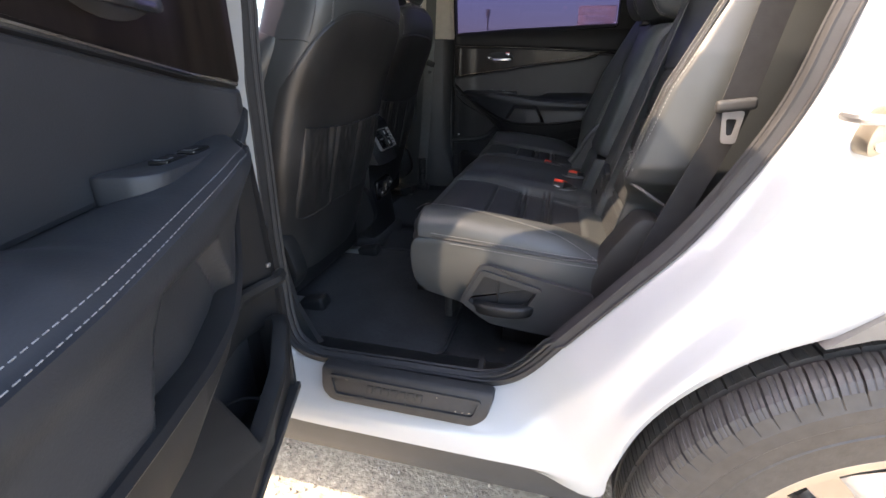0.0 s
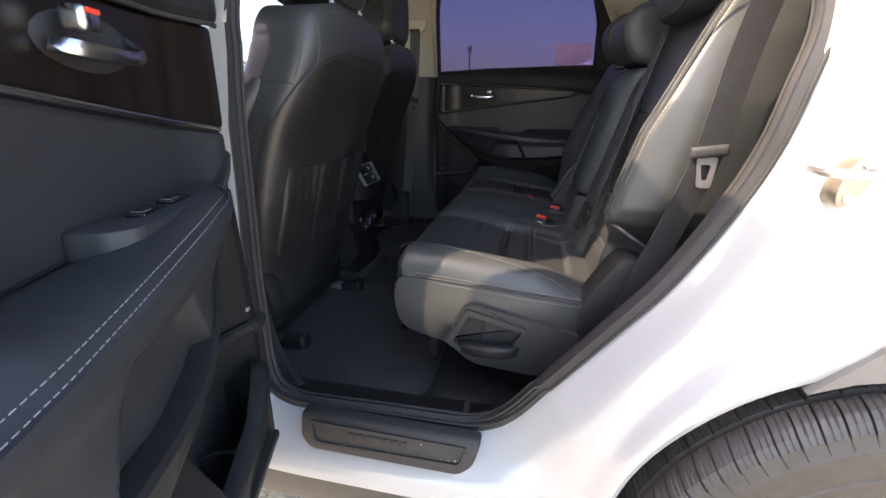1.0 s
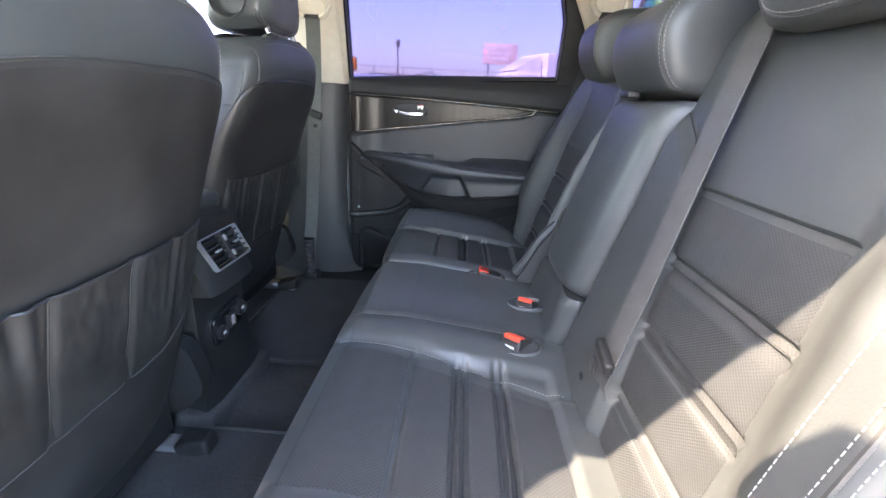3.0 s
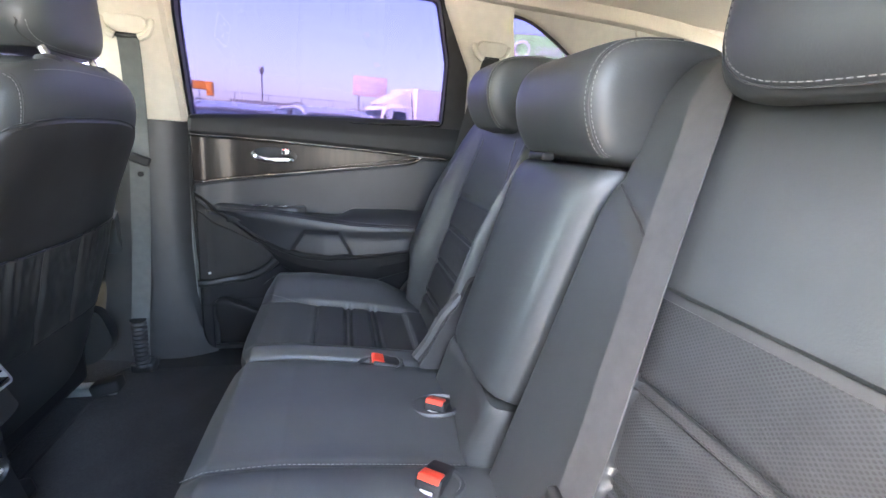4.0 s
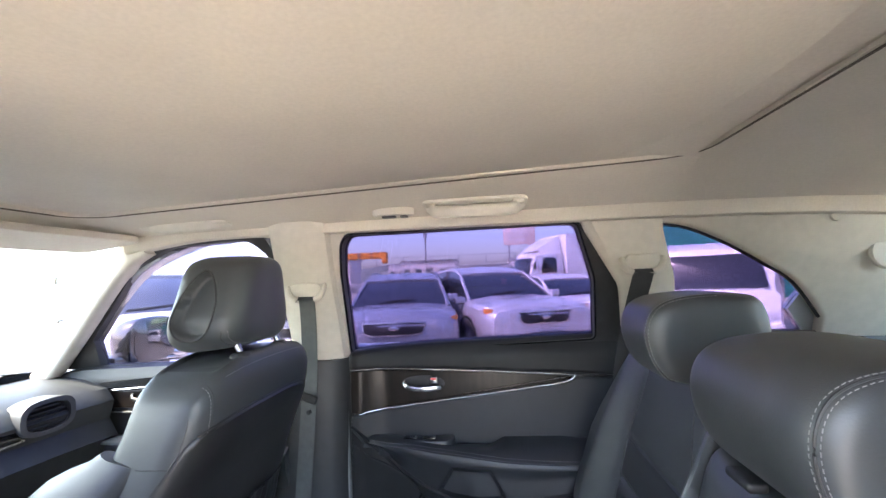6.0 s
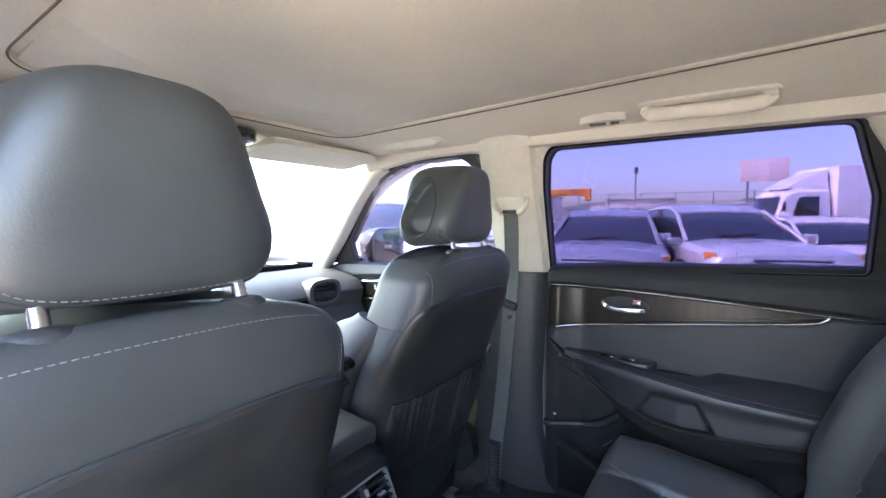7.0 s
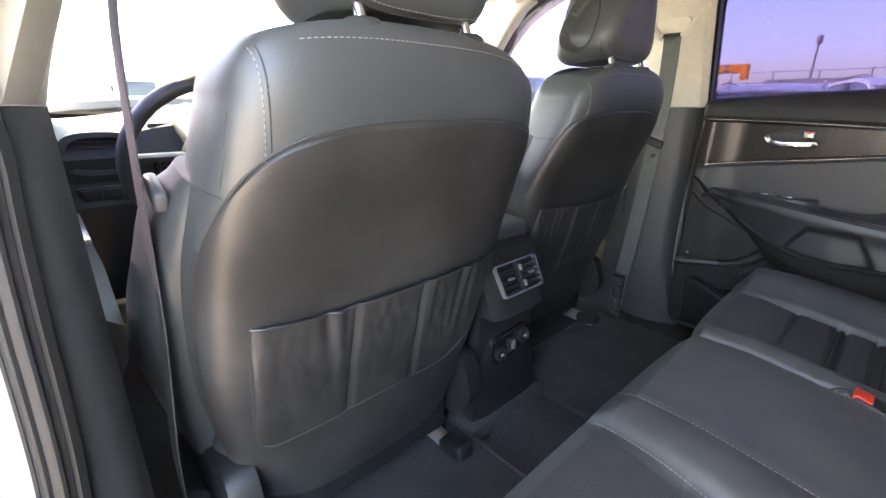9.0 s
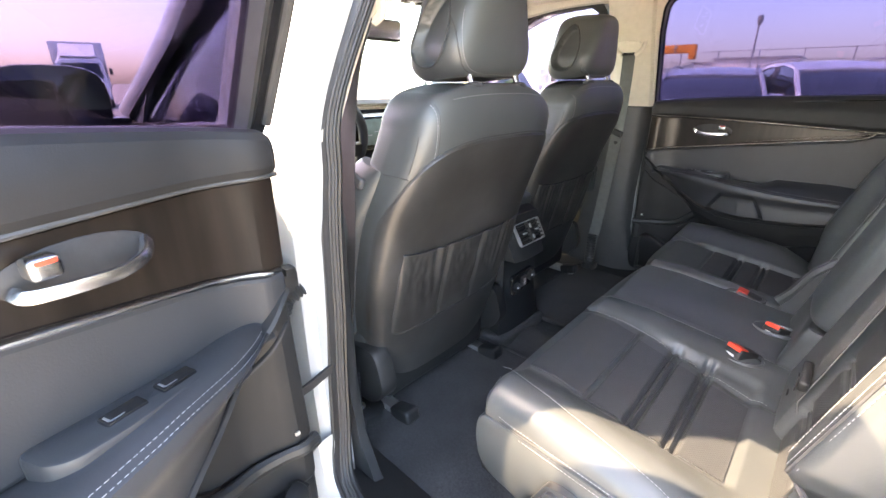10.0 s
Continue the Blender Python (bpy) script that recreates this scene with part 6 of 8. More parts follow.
mirror_ = thing("rear_view_mirror", "black rear-view mirror on the windscreen", "mirror", (-0.68, 0, 1.36))
part("housing", box((-0.68, -0.11, 1.36), (0.035, 0.235, 0.07), 0.018, 3), PLASTIC, mirror_)
part("mirror_glass", box((-0.6615, -0.11, 1.36), (0.003, 0.215, 0.055), 0.001), CHROME, mirror_, "mirror glass")
part("stem", tube([(-0.69, -0.10, 1.375), (-0.735, -0.06, 1.455)], 0.012, 8), PLASTIC, mirror_)
for sg in (-1, 1):
    v = thing("sun_visor", "folded-up beige sun visor above the windscreen", "sun visor", (-0.58, 0.36 * sg, 1.44), "sun visors")
    part("flap", slab(rounded([(0.14, -0.085), (0.53, -0.085), (0.55, 0.07), (0.14, 0.07)], 0.03, 4), 0, 0.018, lambda u, w, h: Vector((-0.595 + w, u * sg, 1.452 + 0.16 * (w) + h)), 0.007), BEIGE, v)
    part("pivot", tube([(-0.57, 0.54 * sg, 1.466), (-0.57, 0.58 * sg, 1.475)], 0.009, 8), BEIGEP, v)


def grab_handle(x0, x1, sg):
    g = thing("grab_handle", "beige fold-down grab handle above the door", "grab handle", ((x0 + x1) / 2, 0.5 * sg, 1.47), "grab handles", xf=MIRROR if sg < 0 else None)
    hs = rounded([(x0 - 0.018, 0.462), (x1 + 0.018, 0.468), (x1 + 0.018, 0.516), (x0 - 0.018, 0.512)], 0.022, 5)
    part("housing", slab(hs, 0.012, -0.005, lambda u, v, w: Vector((u, v, head_z(u, v) + w)), 0.004), BEIGEP, g)
    pts = spline([(x0, 0.495, 1.510), (x0 + 0.010, 0.486, 1.500), (x0 + 0.035, 0.476, 1.493), (x1 - 0.035, 0.479, 1.493), (x1 - 0.010, 0.488, 1.500), (x1, 0.498, 1.510)], 5)
    part("bar", sweep(pts, rounded([(-0.015, -0.012), (0.015, -0.012), (0.015, 0.012), (-0.015, 0.012)], 0.010, 4), (0, 1, 0.4)), BEIGEP, g)
    for x in (x0 + 0.004, x1 - 0.004):
        part("mount", box((x, 0.494, 1.512), (0.030, 0.036, 0.016), 0.006, 3), BEIGEP, g)
    part("coat_hook", box((x0 + 0.05, 0.488, 1.494), (0.014, 0.016, 0.014), 0.004), BEIGEP, g)
    return g


for sg in (1, -1):
    grab_handle(0.29, 0.505, sg)
grab_handle(-0.45, -0.25, 1)
for sg in (1, -1):
    rl = thing("reading_lamp", "small oval reading lamp in the headliner", "reading lamp", (0.20, 0.50 * sg, 1.47), "reading lamps", xf=MIRROR if sg < 0 else None)
    o = [(0.052 * math.cos(a), 0.015 * math.sin(a)) for a in [k * math.pi / 10 for k in range(20)]]
    part("bezel", slab(o, 0.012, -0.006, lambda u, v, w: Vector((0.195 + u, 0.50 + v, 1.499 + w + 0.1 * -v)), 0.003), BEIGEP, rl)
    part("lens", box((0.185, 0.50, 1.4905), (0.035, 0.014, 0.005), 0.002), LIGHTPLASTIC, rl)
    part("switch", box((0.223, 0.50, 1.4900), (0.018, 0.012, 0.006), 0.002), LIGHTPLASTIC, rl)

# front doors inside
for sg in (1, -1):
    d = thing("door_3" if sg > 0 else "door_4", "closed front car door with dark trim", "car door", (0, 0, 0), kind="structure", xf=MIRROR if sg < 0 else None)
    DO = rounded([(-0.19, 0.42), (-1.08, 0.42), (-1.08, 1.055), (-0.90, 1.085), (-0.19, 1.10)], 0.03, 3)
    part("trim_panel", slab(DO, 0.80, 0.755, flat, 0.008), PLASTIC, d)
    part("window_ledge", slab(rounded([(-0.19, 1.055), (-1.06, 1.005), (-1.06, 1.055), (-0.90, 1.082), (-0.19, 1.105)], 0.008, 2), 0.80, 0.735, flat, 0.012), PLASTIC, d)
    part("veneer", slab(rounded([(-0.19, 1.045), (-0.19, 0.96), (-0.88, 0.955), (-0.93, 1.00)], 0.01, 2), 0.775, 0.746, flat, 0.004), WOOD, d)
    part("strip", sweep(spline([(-0.19, 0.742, 0.955), (-0.5, 0.742, 0.945), (-0.88, 0.742, 0.950), (-0.93, 0.742, 0.995)], 5), circle(0.004, 8), (0, 1, 0)), CHROME, d)
    part("strip", sweep(spline([(-0.19, 0.742, 1.048), (-0.5, 0.742, 1.035), (-0.93, 0.742, 1.003)], 5), circle(0.004, 8), (0, 1, 0)), CHROME, d)
    lev = spline([(-0.73, 0.742, 1.000), (-0.715, 0.728, 0.988), (-0.67, 0.722, 0.984), (-0.62, 0.728, 0.990), (-0.60, 0.742, 0.996)], 5)
    part("handle", sweep(lev, circle(0.007, 8, 0.004), (0, 1, 0)), CHROME, d, "chrome pull handle")
    part("lock_knob", box((-0.62, 0.727, 1.008), (0.026, 0.02, 0.02), 0.006, 3), CHROME, d)
    part("armrest", loft([[Vector((x, 0.765 - p * q, z0 + dz)) for q, dz in ((0, 0.02), (0.7, 0.022), (1.0, 0.005), (0.95, -0.04), (0.6, -0.10), (0, -0.12))] for x, p, z0 in ((-0.19, 0.075, 0.83), (-0.45, 0.08, 0.835), (-0.70, 0.075, 0.845), (-0.90, 0.03, 0.855))]), LEATHER, d)
    part("switch_plate", box((-0.66, 0.715, 0.866), (0.26, 0.05, 0.012), 0.004), SILVER, d)
    fo = rounded([(-0.155, 1.085), (-0.175, 1.43), (-0.21, 1.490), (-0.50, 1.478), (-0.64, 1.42), (-1.02, 1.075)], 0.03, 4)
    fi = rounded([(-0.170, 1.10), (-0.190, 1.41), (-0.245, 1.462), (-0.49, 1.450), (-0.62, 1.395), (-0.955, 1.085)], 0.03, 4)
    part("window_frame", ringslab(fo, fi, -0.004, 0.04, lean), RUBBER, d)
    part("mirror_sail", slab([(-0.86, 1.085), (-0.985, 1.075), (-0.86, 1.185)], 0.03, -0.006, lean, 0.004), PLASTIC, d)
    part("window_glass", slab([(p.x, p.y) for p in offset(fi, -0.008)], 0.018, 0.022, lean, 0.0008), FRONTGLASS, d)
    wm = thing("wing_mirror", "white door mirror with dark glass on the front door", "wing mirror", (-0.92, 0.95 * sg, 1.06), "wing mirrors", xf=MIRROR if sg < 0 else None)
    cap = []
    for k in range(13):
        t = k / 12
        r = math.sqrt(max(0.02, 1 - (t * 0.95) ** 2))
        cap.append([Vector((-0.86 - 0.13 * t, 0.97 + 0.115 * r * math.copysign(abs(math.cos(a)) ** 0.6, math.cos(a)), 1.145 + 0.085 * r * math.copysign(abs(math.sin(a)) ** 0.6, math.sin(a)))) for a in [j * math.pi / 12 for j in range(24)]])
    part("cap", loft(cap), GLOSSBLACK, wm)
    part("bezel", slab([(0.97 + 0.115 * math.copysign(abs(math.cos(a)) ** 0.6, math.cos(a)), 1.145 + 0.085 * math.copysign(abs(math.sin(a)) ** 0.6, math.sin(a))) for a in [j * math.pi / 12 for j in range(24)]], -0.862, -0.845, lambda u, v, w: Vector((w, u, v)), 0.008), GLOSSBLACK, wm)
    part("mirror_glass", slab([(0.97 + 0.098 * math.copysign(abs(math.cos(a)) ** 0.6, math.cos(a)), 1.145 + 0.070 * math.copysign(abs(math.sin(a)) ** 0.6, math.sin(a))) for a in [j * math.pi / 12 for j in range(24)]], -0.846, -0.842, lambda u, v, w: Vector((w, u, v)), 0.001), SCREEN_BLACK, wm, "dark mirror glass")
    part("arm", box((-0.90, 0.865, 1.085), (0.07, 0.10, 0.035), 0.01), GLOSSBLACK, wm)


# ---- belts and buckles ----
def d_ring(x, z, sg, label):
    """A shoulder anchor on a pillar."""
    b = thing("belt_anchor", label, "belt anchor", (x, 0.7 * sg, z - 0.03), "shoulder belt anchors", xf=MIRROR if sg < 0 else None)
    y = ylean(z) - 0.048 * (1 if x < 0 else 0.5)
    part("cover", slab(rounded([(x - 0.042, z + 0.035), (x + 0.042, z + 0.035), (x + 0.048, z), (x + 0.030, z - 0.012), (x - 0.030, z - 0.012), (x - 0.048, z)], 0.012, 3), y + 0.02, y - 0.012, lambda u, v, w: Vector((u, w - 0.4 * (v - z), v)), 0.008), BEIGEP, b)
    part("slot", box((x, y - 0.006, z - 0.008), (0.062, 0.018, 0.010), 0.003), RUBBER, b)
    for s_ in (-1, 1):
        part("horn", tube(spline([(x + s_ * 0.046, y + 0.006, z + 0.038), (x + s_ * 0.050, y - 0.010, z + 0.018), (x + s_ * 0.042, y - 0.016, z - 0.002), (x + s_ * 0.026, y - 0.014, z - 0.012)], 5), 0.009, 8, (0, 1, 0)), BEIGEP, b)
    return b


for sg in (1, -1):
    d_ring(-0.085, 1.300, sg, "beige plastic shoulder belt anchor on the pillar")
    dx = 0.05 if sg > 0 else 0.02
    b = thing("seat_belt", "grey webbing front seat belt hanging on the pillar" if sg > 0 else "dark webbing front seat belt hanging on the pillar", "seat belt", (-0.12, 0.7 * sg, 0.40), "front seat belts", xf=MIRROR if sg < 0 else None)
    ins = 0.055 if sg < 0 else 0.0
    pts = spline([(-0.085, ylean(1.295) - 0.060, 1.29), (-0.100, ylean(1.2) - 0.062 - 0.4 * ins, 1.20), (-0.118, 0.705 - ins, 1.05), (-0.128, 0.697 - 0.7 * ins, 0.85), (-0.14, 0.685 - 0.2 * ins, 0.65), (-0.15, 0.672, 0.52), (-0.15, 0.66, 0.44)], 6)
    part("webbing", ribbon(pts, 0.047, 0.0016, (0, 1, 0)), BELTGREY if sg > 0 else BELT, b)
    part("stop_button", lathe([(0.0, 0.004), (0.007, 0.003), (0.007, -0.003), (0.0, -0.004)], 10, "Y", (-0.115, 0.690 - ins, 0.96)), PLASTIC, b)
    part("tongue", box((-0.118, 0.692 - ins, 1.012 if sg < 0 else 1.0), (0.055, 0.014, 0.024), 0.006, 3, (0, 20, 0)), LIGHTPLASTIC if sg < 0 else PLASTIC, b)
    sl = []
    for k in range(24):
        sl.append((0.018 + 0.003 * (k % 2), 0.40 + 0.15 * k / 23))
    part("anchor_sleeve", lathe([(0.0, 0.40)] + sl + [(0.0, 0.55)], 12, "Z", (-0.15, 0.665, 0)), RUBBER, b, "ribbed black sleeve")
    part("anchor", box((-0.15, 0.675, 0.40), (0.06, 0.05, 0.03), 0.01, 3), PLASTIC, b)

for sg in (1, -1):
    a = d_ring(0.815, 1.345, sg, "beige plastic shoulder belt anchor on the rear post")
    b = thing("seat_belt", "grey rear seat belt hanging beside the bench", "seat belt", (0.75, 0.7 * sg, 0.60), "rear seat belts", xf=MIRROR if sg < 0 else None)
    pts = spline([(0.815, ylean(1.34) - 0.045, 1.335), (0.795, 0.675, 1.20), (0.768, 0.688, 1.06), (0.750, 0.692, 0.935), (0.730, 0.692, 0.85), (0.682, 0.692, 0.69), (0.655, 0.690, 0.56)], 6)
    part("webbing", ribbon(pts, 0.047, 0.0016, (0.25, 1, 0)), BELT, b)
    if sg < 0:
        # tongue resting on its stop
        t = part("tongue", box((0.746, 0.700, 0.928), (0.054, 0.014, 0.018), 0.007, 3, (0, -8, 0)), GREYPLASTIC, b, "grey plastic belt tongue")
        to = rounded([(0.730, 0.920), (0.760, 0.920), (0.757, 0.872), (0.737, 0.872)], 0.005, 2)
        ti = rounded([(0.737, 0.908), (0.752, 0.908), (0.750, 0.884), (0.742, 0.884)], 0.003, 2)
        part("latch_plate", ringslab(to, ti, 0.699, 0.702, flat), SILVER, t)

mb = thing("seat_belt", "grey middle seat belt lying over the backrest", "seat belt", (0.66, -0.25, 0.62), "rear seat belts")
pts = []
for k in range(31):
    t = k / 30
    z = 1.195 - 0.50 * t
    y = interp(t, [(0, -0.236), (0.33, -0.257), (0.55, -0.273), (0.75, -0.288), (1, -0.302)])
    pts.append(on_back(lambda y_, z_, s_: 0.006, y, z, 0.5, 0.006))
pts = [Vector((0.86, -0.230, 1.190)), Vector((0.82, -0.232, 1.212)), Vector((0.79, -0.234, 1.210))] + pts[1:] + [pts[-1] + Vector((0.01, -0.004, -0.05))]
part("webbing", ribbon(pts, 0.047, 0.0018, (1, 0.05, -0.28)), BELTMID, mb)
t = part("tongue", box((0.632, -0.300, 0.735), (0.014, 0.060, 0.022), 0.006, 3, (15, 0, 0)), PLASTIC, mb, "dark plastic tongue")
part("latch_plate", box((0.625, -0.280, 0.708), (0.003, 0.016, 0.030), 0.001, 1, (0, 0, 0)), SATIN, t)
part("rivet", lathe([(0.0, 0.003), (0.006, 0.002), (0.007, 0.0), (0.0, 0.0)], 10, "X", (0.618, -0.262, 0.672)), CHROME, t)


def buckle(x, y, z, rz, pitch):
    """A belt buckle lying in its pocket, its mouth turned to rz."""
    b = thing("belt_buckle", "black belt buckle with a red button on the seat", "belt buckle", (x, y, z - 0.05), "rear belt buckles")
    m = Matrix.Translation((x, y, z)) @ Euler((0, radians(-pitch), radians(rz))).to_matrix().to_4x4()

    def piece(name, c, sz, mat, owner, label="", bev=0.003):
        bm = box(c, sz, bev, 3)
        bm.transform(m)
        return part(name, bm, mat, owner, label)
    bd = piece("body", (-0.034, 0, 0), (0.068, 0.038, 0.026), PLASTIC, b, bev=0.006)
    piece("button", (-0.011, 0, 0.0125), (0.023, 0.031, 0.006), RED, bd, "red release button", 0.0025)
    piece("button_lip", (0.0005, 0, 0.0105), (0.003, 0.031, 0.008), RED, bd, "red release button", 0.001)
    piece("slot", (0.0003, 0, 0.001), (0.002, 0.026, 0.005), RUBBER, bd, bev=0.0005)
    piece("mark", (0.0005, 0, -0.0065), (0.002, 0.018, 0.004), MARK, bd, bev=0.0005)
    rim = [Vector((x + 0.044 * math.cos(a) - 0.018 * math.cos(radians(rz)), y + 0.030 * math.sin(a) - 0.018 * math.sin(radians(rz)), 0.650)) for a in [k * math.pi / 12 for k in range(25)]]
    part("pocket_rim", tube(rim, 0.005, 6), LEATHER, b)
    return b


buckle(0.518, -0.168, 0.664, -125, 22)
buckle(0.565, 0.010, 0.655, -120, 22)
buckle(0.470, 0.178, 0.655, 180, 15)
ht = thing("hinge_trim", "dark grey plastic trim between the backrests", "seat trim", (0.60, 0.185, 0.64))
part("cover", slab(rounded([(0.560, 0.650), (0.585, 0.690), (0.606, 0.740), (0.640, 0.790), (0.660, 0.845), (0.700, 0.845), (0.700, 0.640)], 0.015, 3), 0.150, 0.200, flat, 0.008), GREYPLASTIC, ht)
part("rib", sweep(spline([(0.560, 0.165, 0.668), (0.585, 0.165, 0.705), (0.612, 0.165, 0.760), (0.648, 0.170, 0.800)], 6), circle(0.012, 8), (0, 1, 0)), GREYPLASTIC, ht)

# ---- outside fittings on the car ----
pl = thing("sill_plate", "black rubber sill plate with raised print and bolts", "sill plate", (0.27, -0.88, 0.38))


def platef(u, v, w):
    return Vector((u, -(0.856 + (0.462 - v) * 0.36 + w), v))


po = rounded([(0.116, 0.468), (0.440, 0.468), (0.428, 0.424), (0.405, 0.408), (0.142, 0.408), (0.121, 0.424)], 0.010, 3)
part("plate", slab(po, 0.0, 0.022, platef, 0.005), RUBBER, pl)
pr = rounded([(0.134, 0.457), (0.420, 0.456), (0.408, 0.423), (0.147, 0.420)], 0.010, 3)
part("raised_edge", ringslab(pr, offset(pr, 0.005), 0.021, 0.026, platef), RUBBER, pl)
for k in range(7):
    part("print_bar", slab([(0.210 + 0.0155 * k, 0.447), (0.222 + 0.0155 * k, 0.447), (0.220 + 0.0155 * k, 0.434), (0.208 + 0.0155 * k, 0.434)], 0.021, 0.0235, platef, 0.001), PLASTIC, pl)
for u, v in ((0.170, 0.451), (0.285, 0.428), (0.340, 0.449), (0.375, 0.432), (0.387, 0.432), (0.399, 0.433), (0.205, 0.426)):
    b = lathe([(0.0, 0.0255), (0.0014, 0.025), (0.0017, 0.020), (0.0, 0.020)], 8, "Y")
    b.transform(Matrix.Diagonal((1, -1, 1, 1)))
    c = platef(u, v, 0)
    b.transform(Matrix.Translation(c))
    part("bolt_head", b, CHROME, pl)
sk = thing("door_striker", "bare steel door striker on the white door frame", "striker", (0.863, -0.86, 0.88))
oval = [(0.816 + 0.013 * math.cos(a) + 0.008 * math.sin(a), 0.922 + 0.029 * math.sin(a)) for a in [k * math.pi / 14 for k in range(28)]]
part("plate", slab(oval, 0.885, 0.9120, lambda u, v, w: Vector((u, -w, v)), 0.003), ALLOY, sk, "dull oval steel plate")
part("loop", tube(spline([(0.828, -0.908, 0.930), (0.824, -0.932, 0.931), (0.806, -0.940, 0.931), (0.784, -0.938, 0.932), (0.776, -0.926, 0.932), (0.780, -0.896, 0.932)], 5), 0.0052, 8), SILVER, sk, "steel wire loop")
for z in (0.940, 0.904):
    part("screw", lathe([(0.0, 0.002), (0.0022, 0.002), (0.0026, 0.004), (0.0045, 0.0035), (0.0052, 0.0), (0.0, 0.0)], 12, "Y", (0.816 + 0.27 * (z - 0.922), -0.9160, z)), SILVER, sk)
cs = thing("check_strap", "black steel door check strap bolted to the door post", "check strap", (-0.05, -0.79, 0.65))
part("strap", ribbon([(-0.016, -0.790, 0.697), (-0.020, -0.835, 0.680), (-0.032, -0.885, 0.660), (-0.055, -0.960, 0.632)], 0.016, 0.006, (1, 0, 0)), RUBBER, cs)
part("pivot", lathe([(0.0, 0.014), (0.009, 0.013), (0.013, 0.008), (0.013, -0.008), (0.0, -0.012)], 14, "X", (-0.045, -0.793, 0.677)), RUBBER, cs)
part("bracket", box((-0.050, -0.780, 0.682), (0.020, 0.034, 0.040), 0.006, 3), PLASTIC, cs)
wb = thing("wiring_boot", "ribbed black rubber wiring boot between door and post", "wiring boot", (-0.06, -0.85, 0.76))
way = spline([(-0.040, -0.815, 0.865), (-0.052, -0.845, 0.850), (-0.060, -0.853, 0.820), (-0.068, -0.872, 0.782), (-0.085, -0.905, 0.765)], 9)
ribs = []
for k, (p, sd, up_) in enumerate(frames_along(way, (1, 0, 0))):
    r = 0.015 + 0.0035 * (k % 2)
    ribs.append([p + sd * r * math.cos(j * math.pi / 5) + up_ * r * math.sin(j * math.pi / 5) for j in range(10)])
part("bellows", loft(ribs), RUBBER, wb)
part("plug", box((-0.048, -0.838, 0.876), (0.030, 0.040, 0.052), 0.008, 3), PLASTIC, wb)
part("clip", box((-0.033, -0.842, 0.905), (0.022, 0.018, 0.014), 0.003), PLASTIC, wb)


def road_wheel(x, y, sg, name="wheel", R=0.366, W=0.235, n=360):
    w = thing(name, "road wheel with a dusty black tyre and alloy rim", "wheel", (x, y, GROUND), "wheels")
    c = Vector((x, y, GROUND + R))
    prof = [(0.235, 0.46), (0.245, 0.497), (0.262, 0.503), (0.285, 0.513), (0.287, 0.507), (0.307, 0.510), (0.309, 0.517), (0.327, 0.512), (0.330, 0.506), (0.347, 0.488), (0.3565, 0.455), (0.3615, 0.41), (0.3640, 0.35), (0.3645, 0.305), (0.3565, 0.300), (0.3565, 0.272), (0.3650, 0.267), (0.3658, 0.12), (0.358, 0.115), (0.358, 0.075), (0.366, 0.07)]
    prof = prof + [(r, -h) for r, h in prof[::-1]]
    rings = []
    for k in range(n):
        a = 2 * math.pi * k / n
        ring = []
        for r, h in prof:
            dr = 0.0
            fine = n > 1000
            if abs(h) > 0.304 and r > 0.340:
                dr = -0.006 if k % 16 == 0 else -0.0012 if fine and k % 16 in (5, 10) else 0.0
            if 0.1 <= abs(h) <= 0.27 and r > 0.36:
                dr = -0.006 if k % 24 == 0 else -0.0012 if fine and k % 24 in (8, 16) else 0.0
            skew = (0.10 if abs(h) < 0.28 else 0.05) * (abs(h) - 0.3) + 0.5 * (abs(h) - 0.3) ** 2
            ring.append(c + Vector(((r + dr) * R / 0.366 * math.cos(a + skew), h * W, (r + dr) * R / 0.366 * math.sin(a + skew))))
        rings.append(ring)
    part("tyre", loft(rings, False, True, True), TYRE, w, angle=14)
    rim = part("rim", lathe([(r, h * W * sg) for r, h in ((0.218, -0.44), (0.240, -0.45), (0.243, 0.45), (0.238, 0.475), (0.227, 0.475), (0.222, 0.43), (0.218, 0.36), (0.218, -0.44))], 64, "Y", tuple(c)), ALLOY, w, "silver alloy rim")
    part("barrel", lathe([(r, h * W * sg) for r, h in ((0.2175, 0.35), (0.206, 0.12), (0.204, -0.44), (0.2175, -0.44))], 64, "Y", tuple(c)), SATIN, rim, "dull dark barrel")
    for k in range(10):
        a = 2 * math.pi * (k // 2) / 5 + (0.16 if k % 2 else -0.16)
        sp = loft([[Vector((r, (0.36 - 0.10 * (1 - r / 0.21)) * W * sg + dy, dz)) for dy, dz in ((-0.012, -hw), (0.010, -hw * 0.7), (0.010, hw * 0.7), (-0.012, hw))] for r, hw in ((0.03, 0.022), (0.10, 0.016), (0.21, 0.020))])
        sp.transform(Matrix.Translation(c) @ Matrix.Rotation(a, 4, "Y"))
        part("spoke", sp, ALLOY, rim)
    part("hub_cap", lathe([(0.0, 0.012), (0.028, 0.010), (0.032, 0.0), (0.0, -0.01)], 20, "Y", (x, y + 0.31 * W * sg, c.z)), ALLOY, rim)
    part("brake_disc", lathe([(0.05, -0.006), (0.155, -0.006), (0.155, 0.006), (0.05, 0.006)], 32, "Y", (x, y + 0.05 * sg, c.z)), SILVER, w)
    for k in range(9):
        a = radians(62 + 4.2 * k)
        bb = box((0, 0, 0), (0.011, 0.003, 0.018), 0.001)
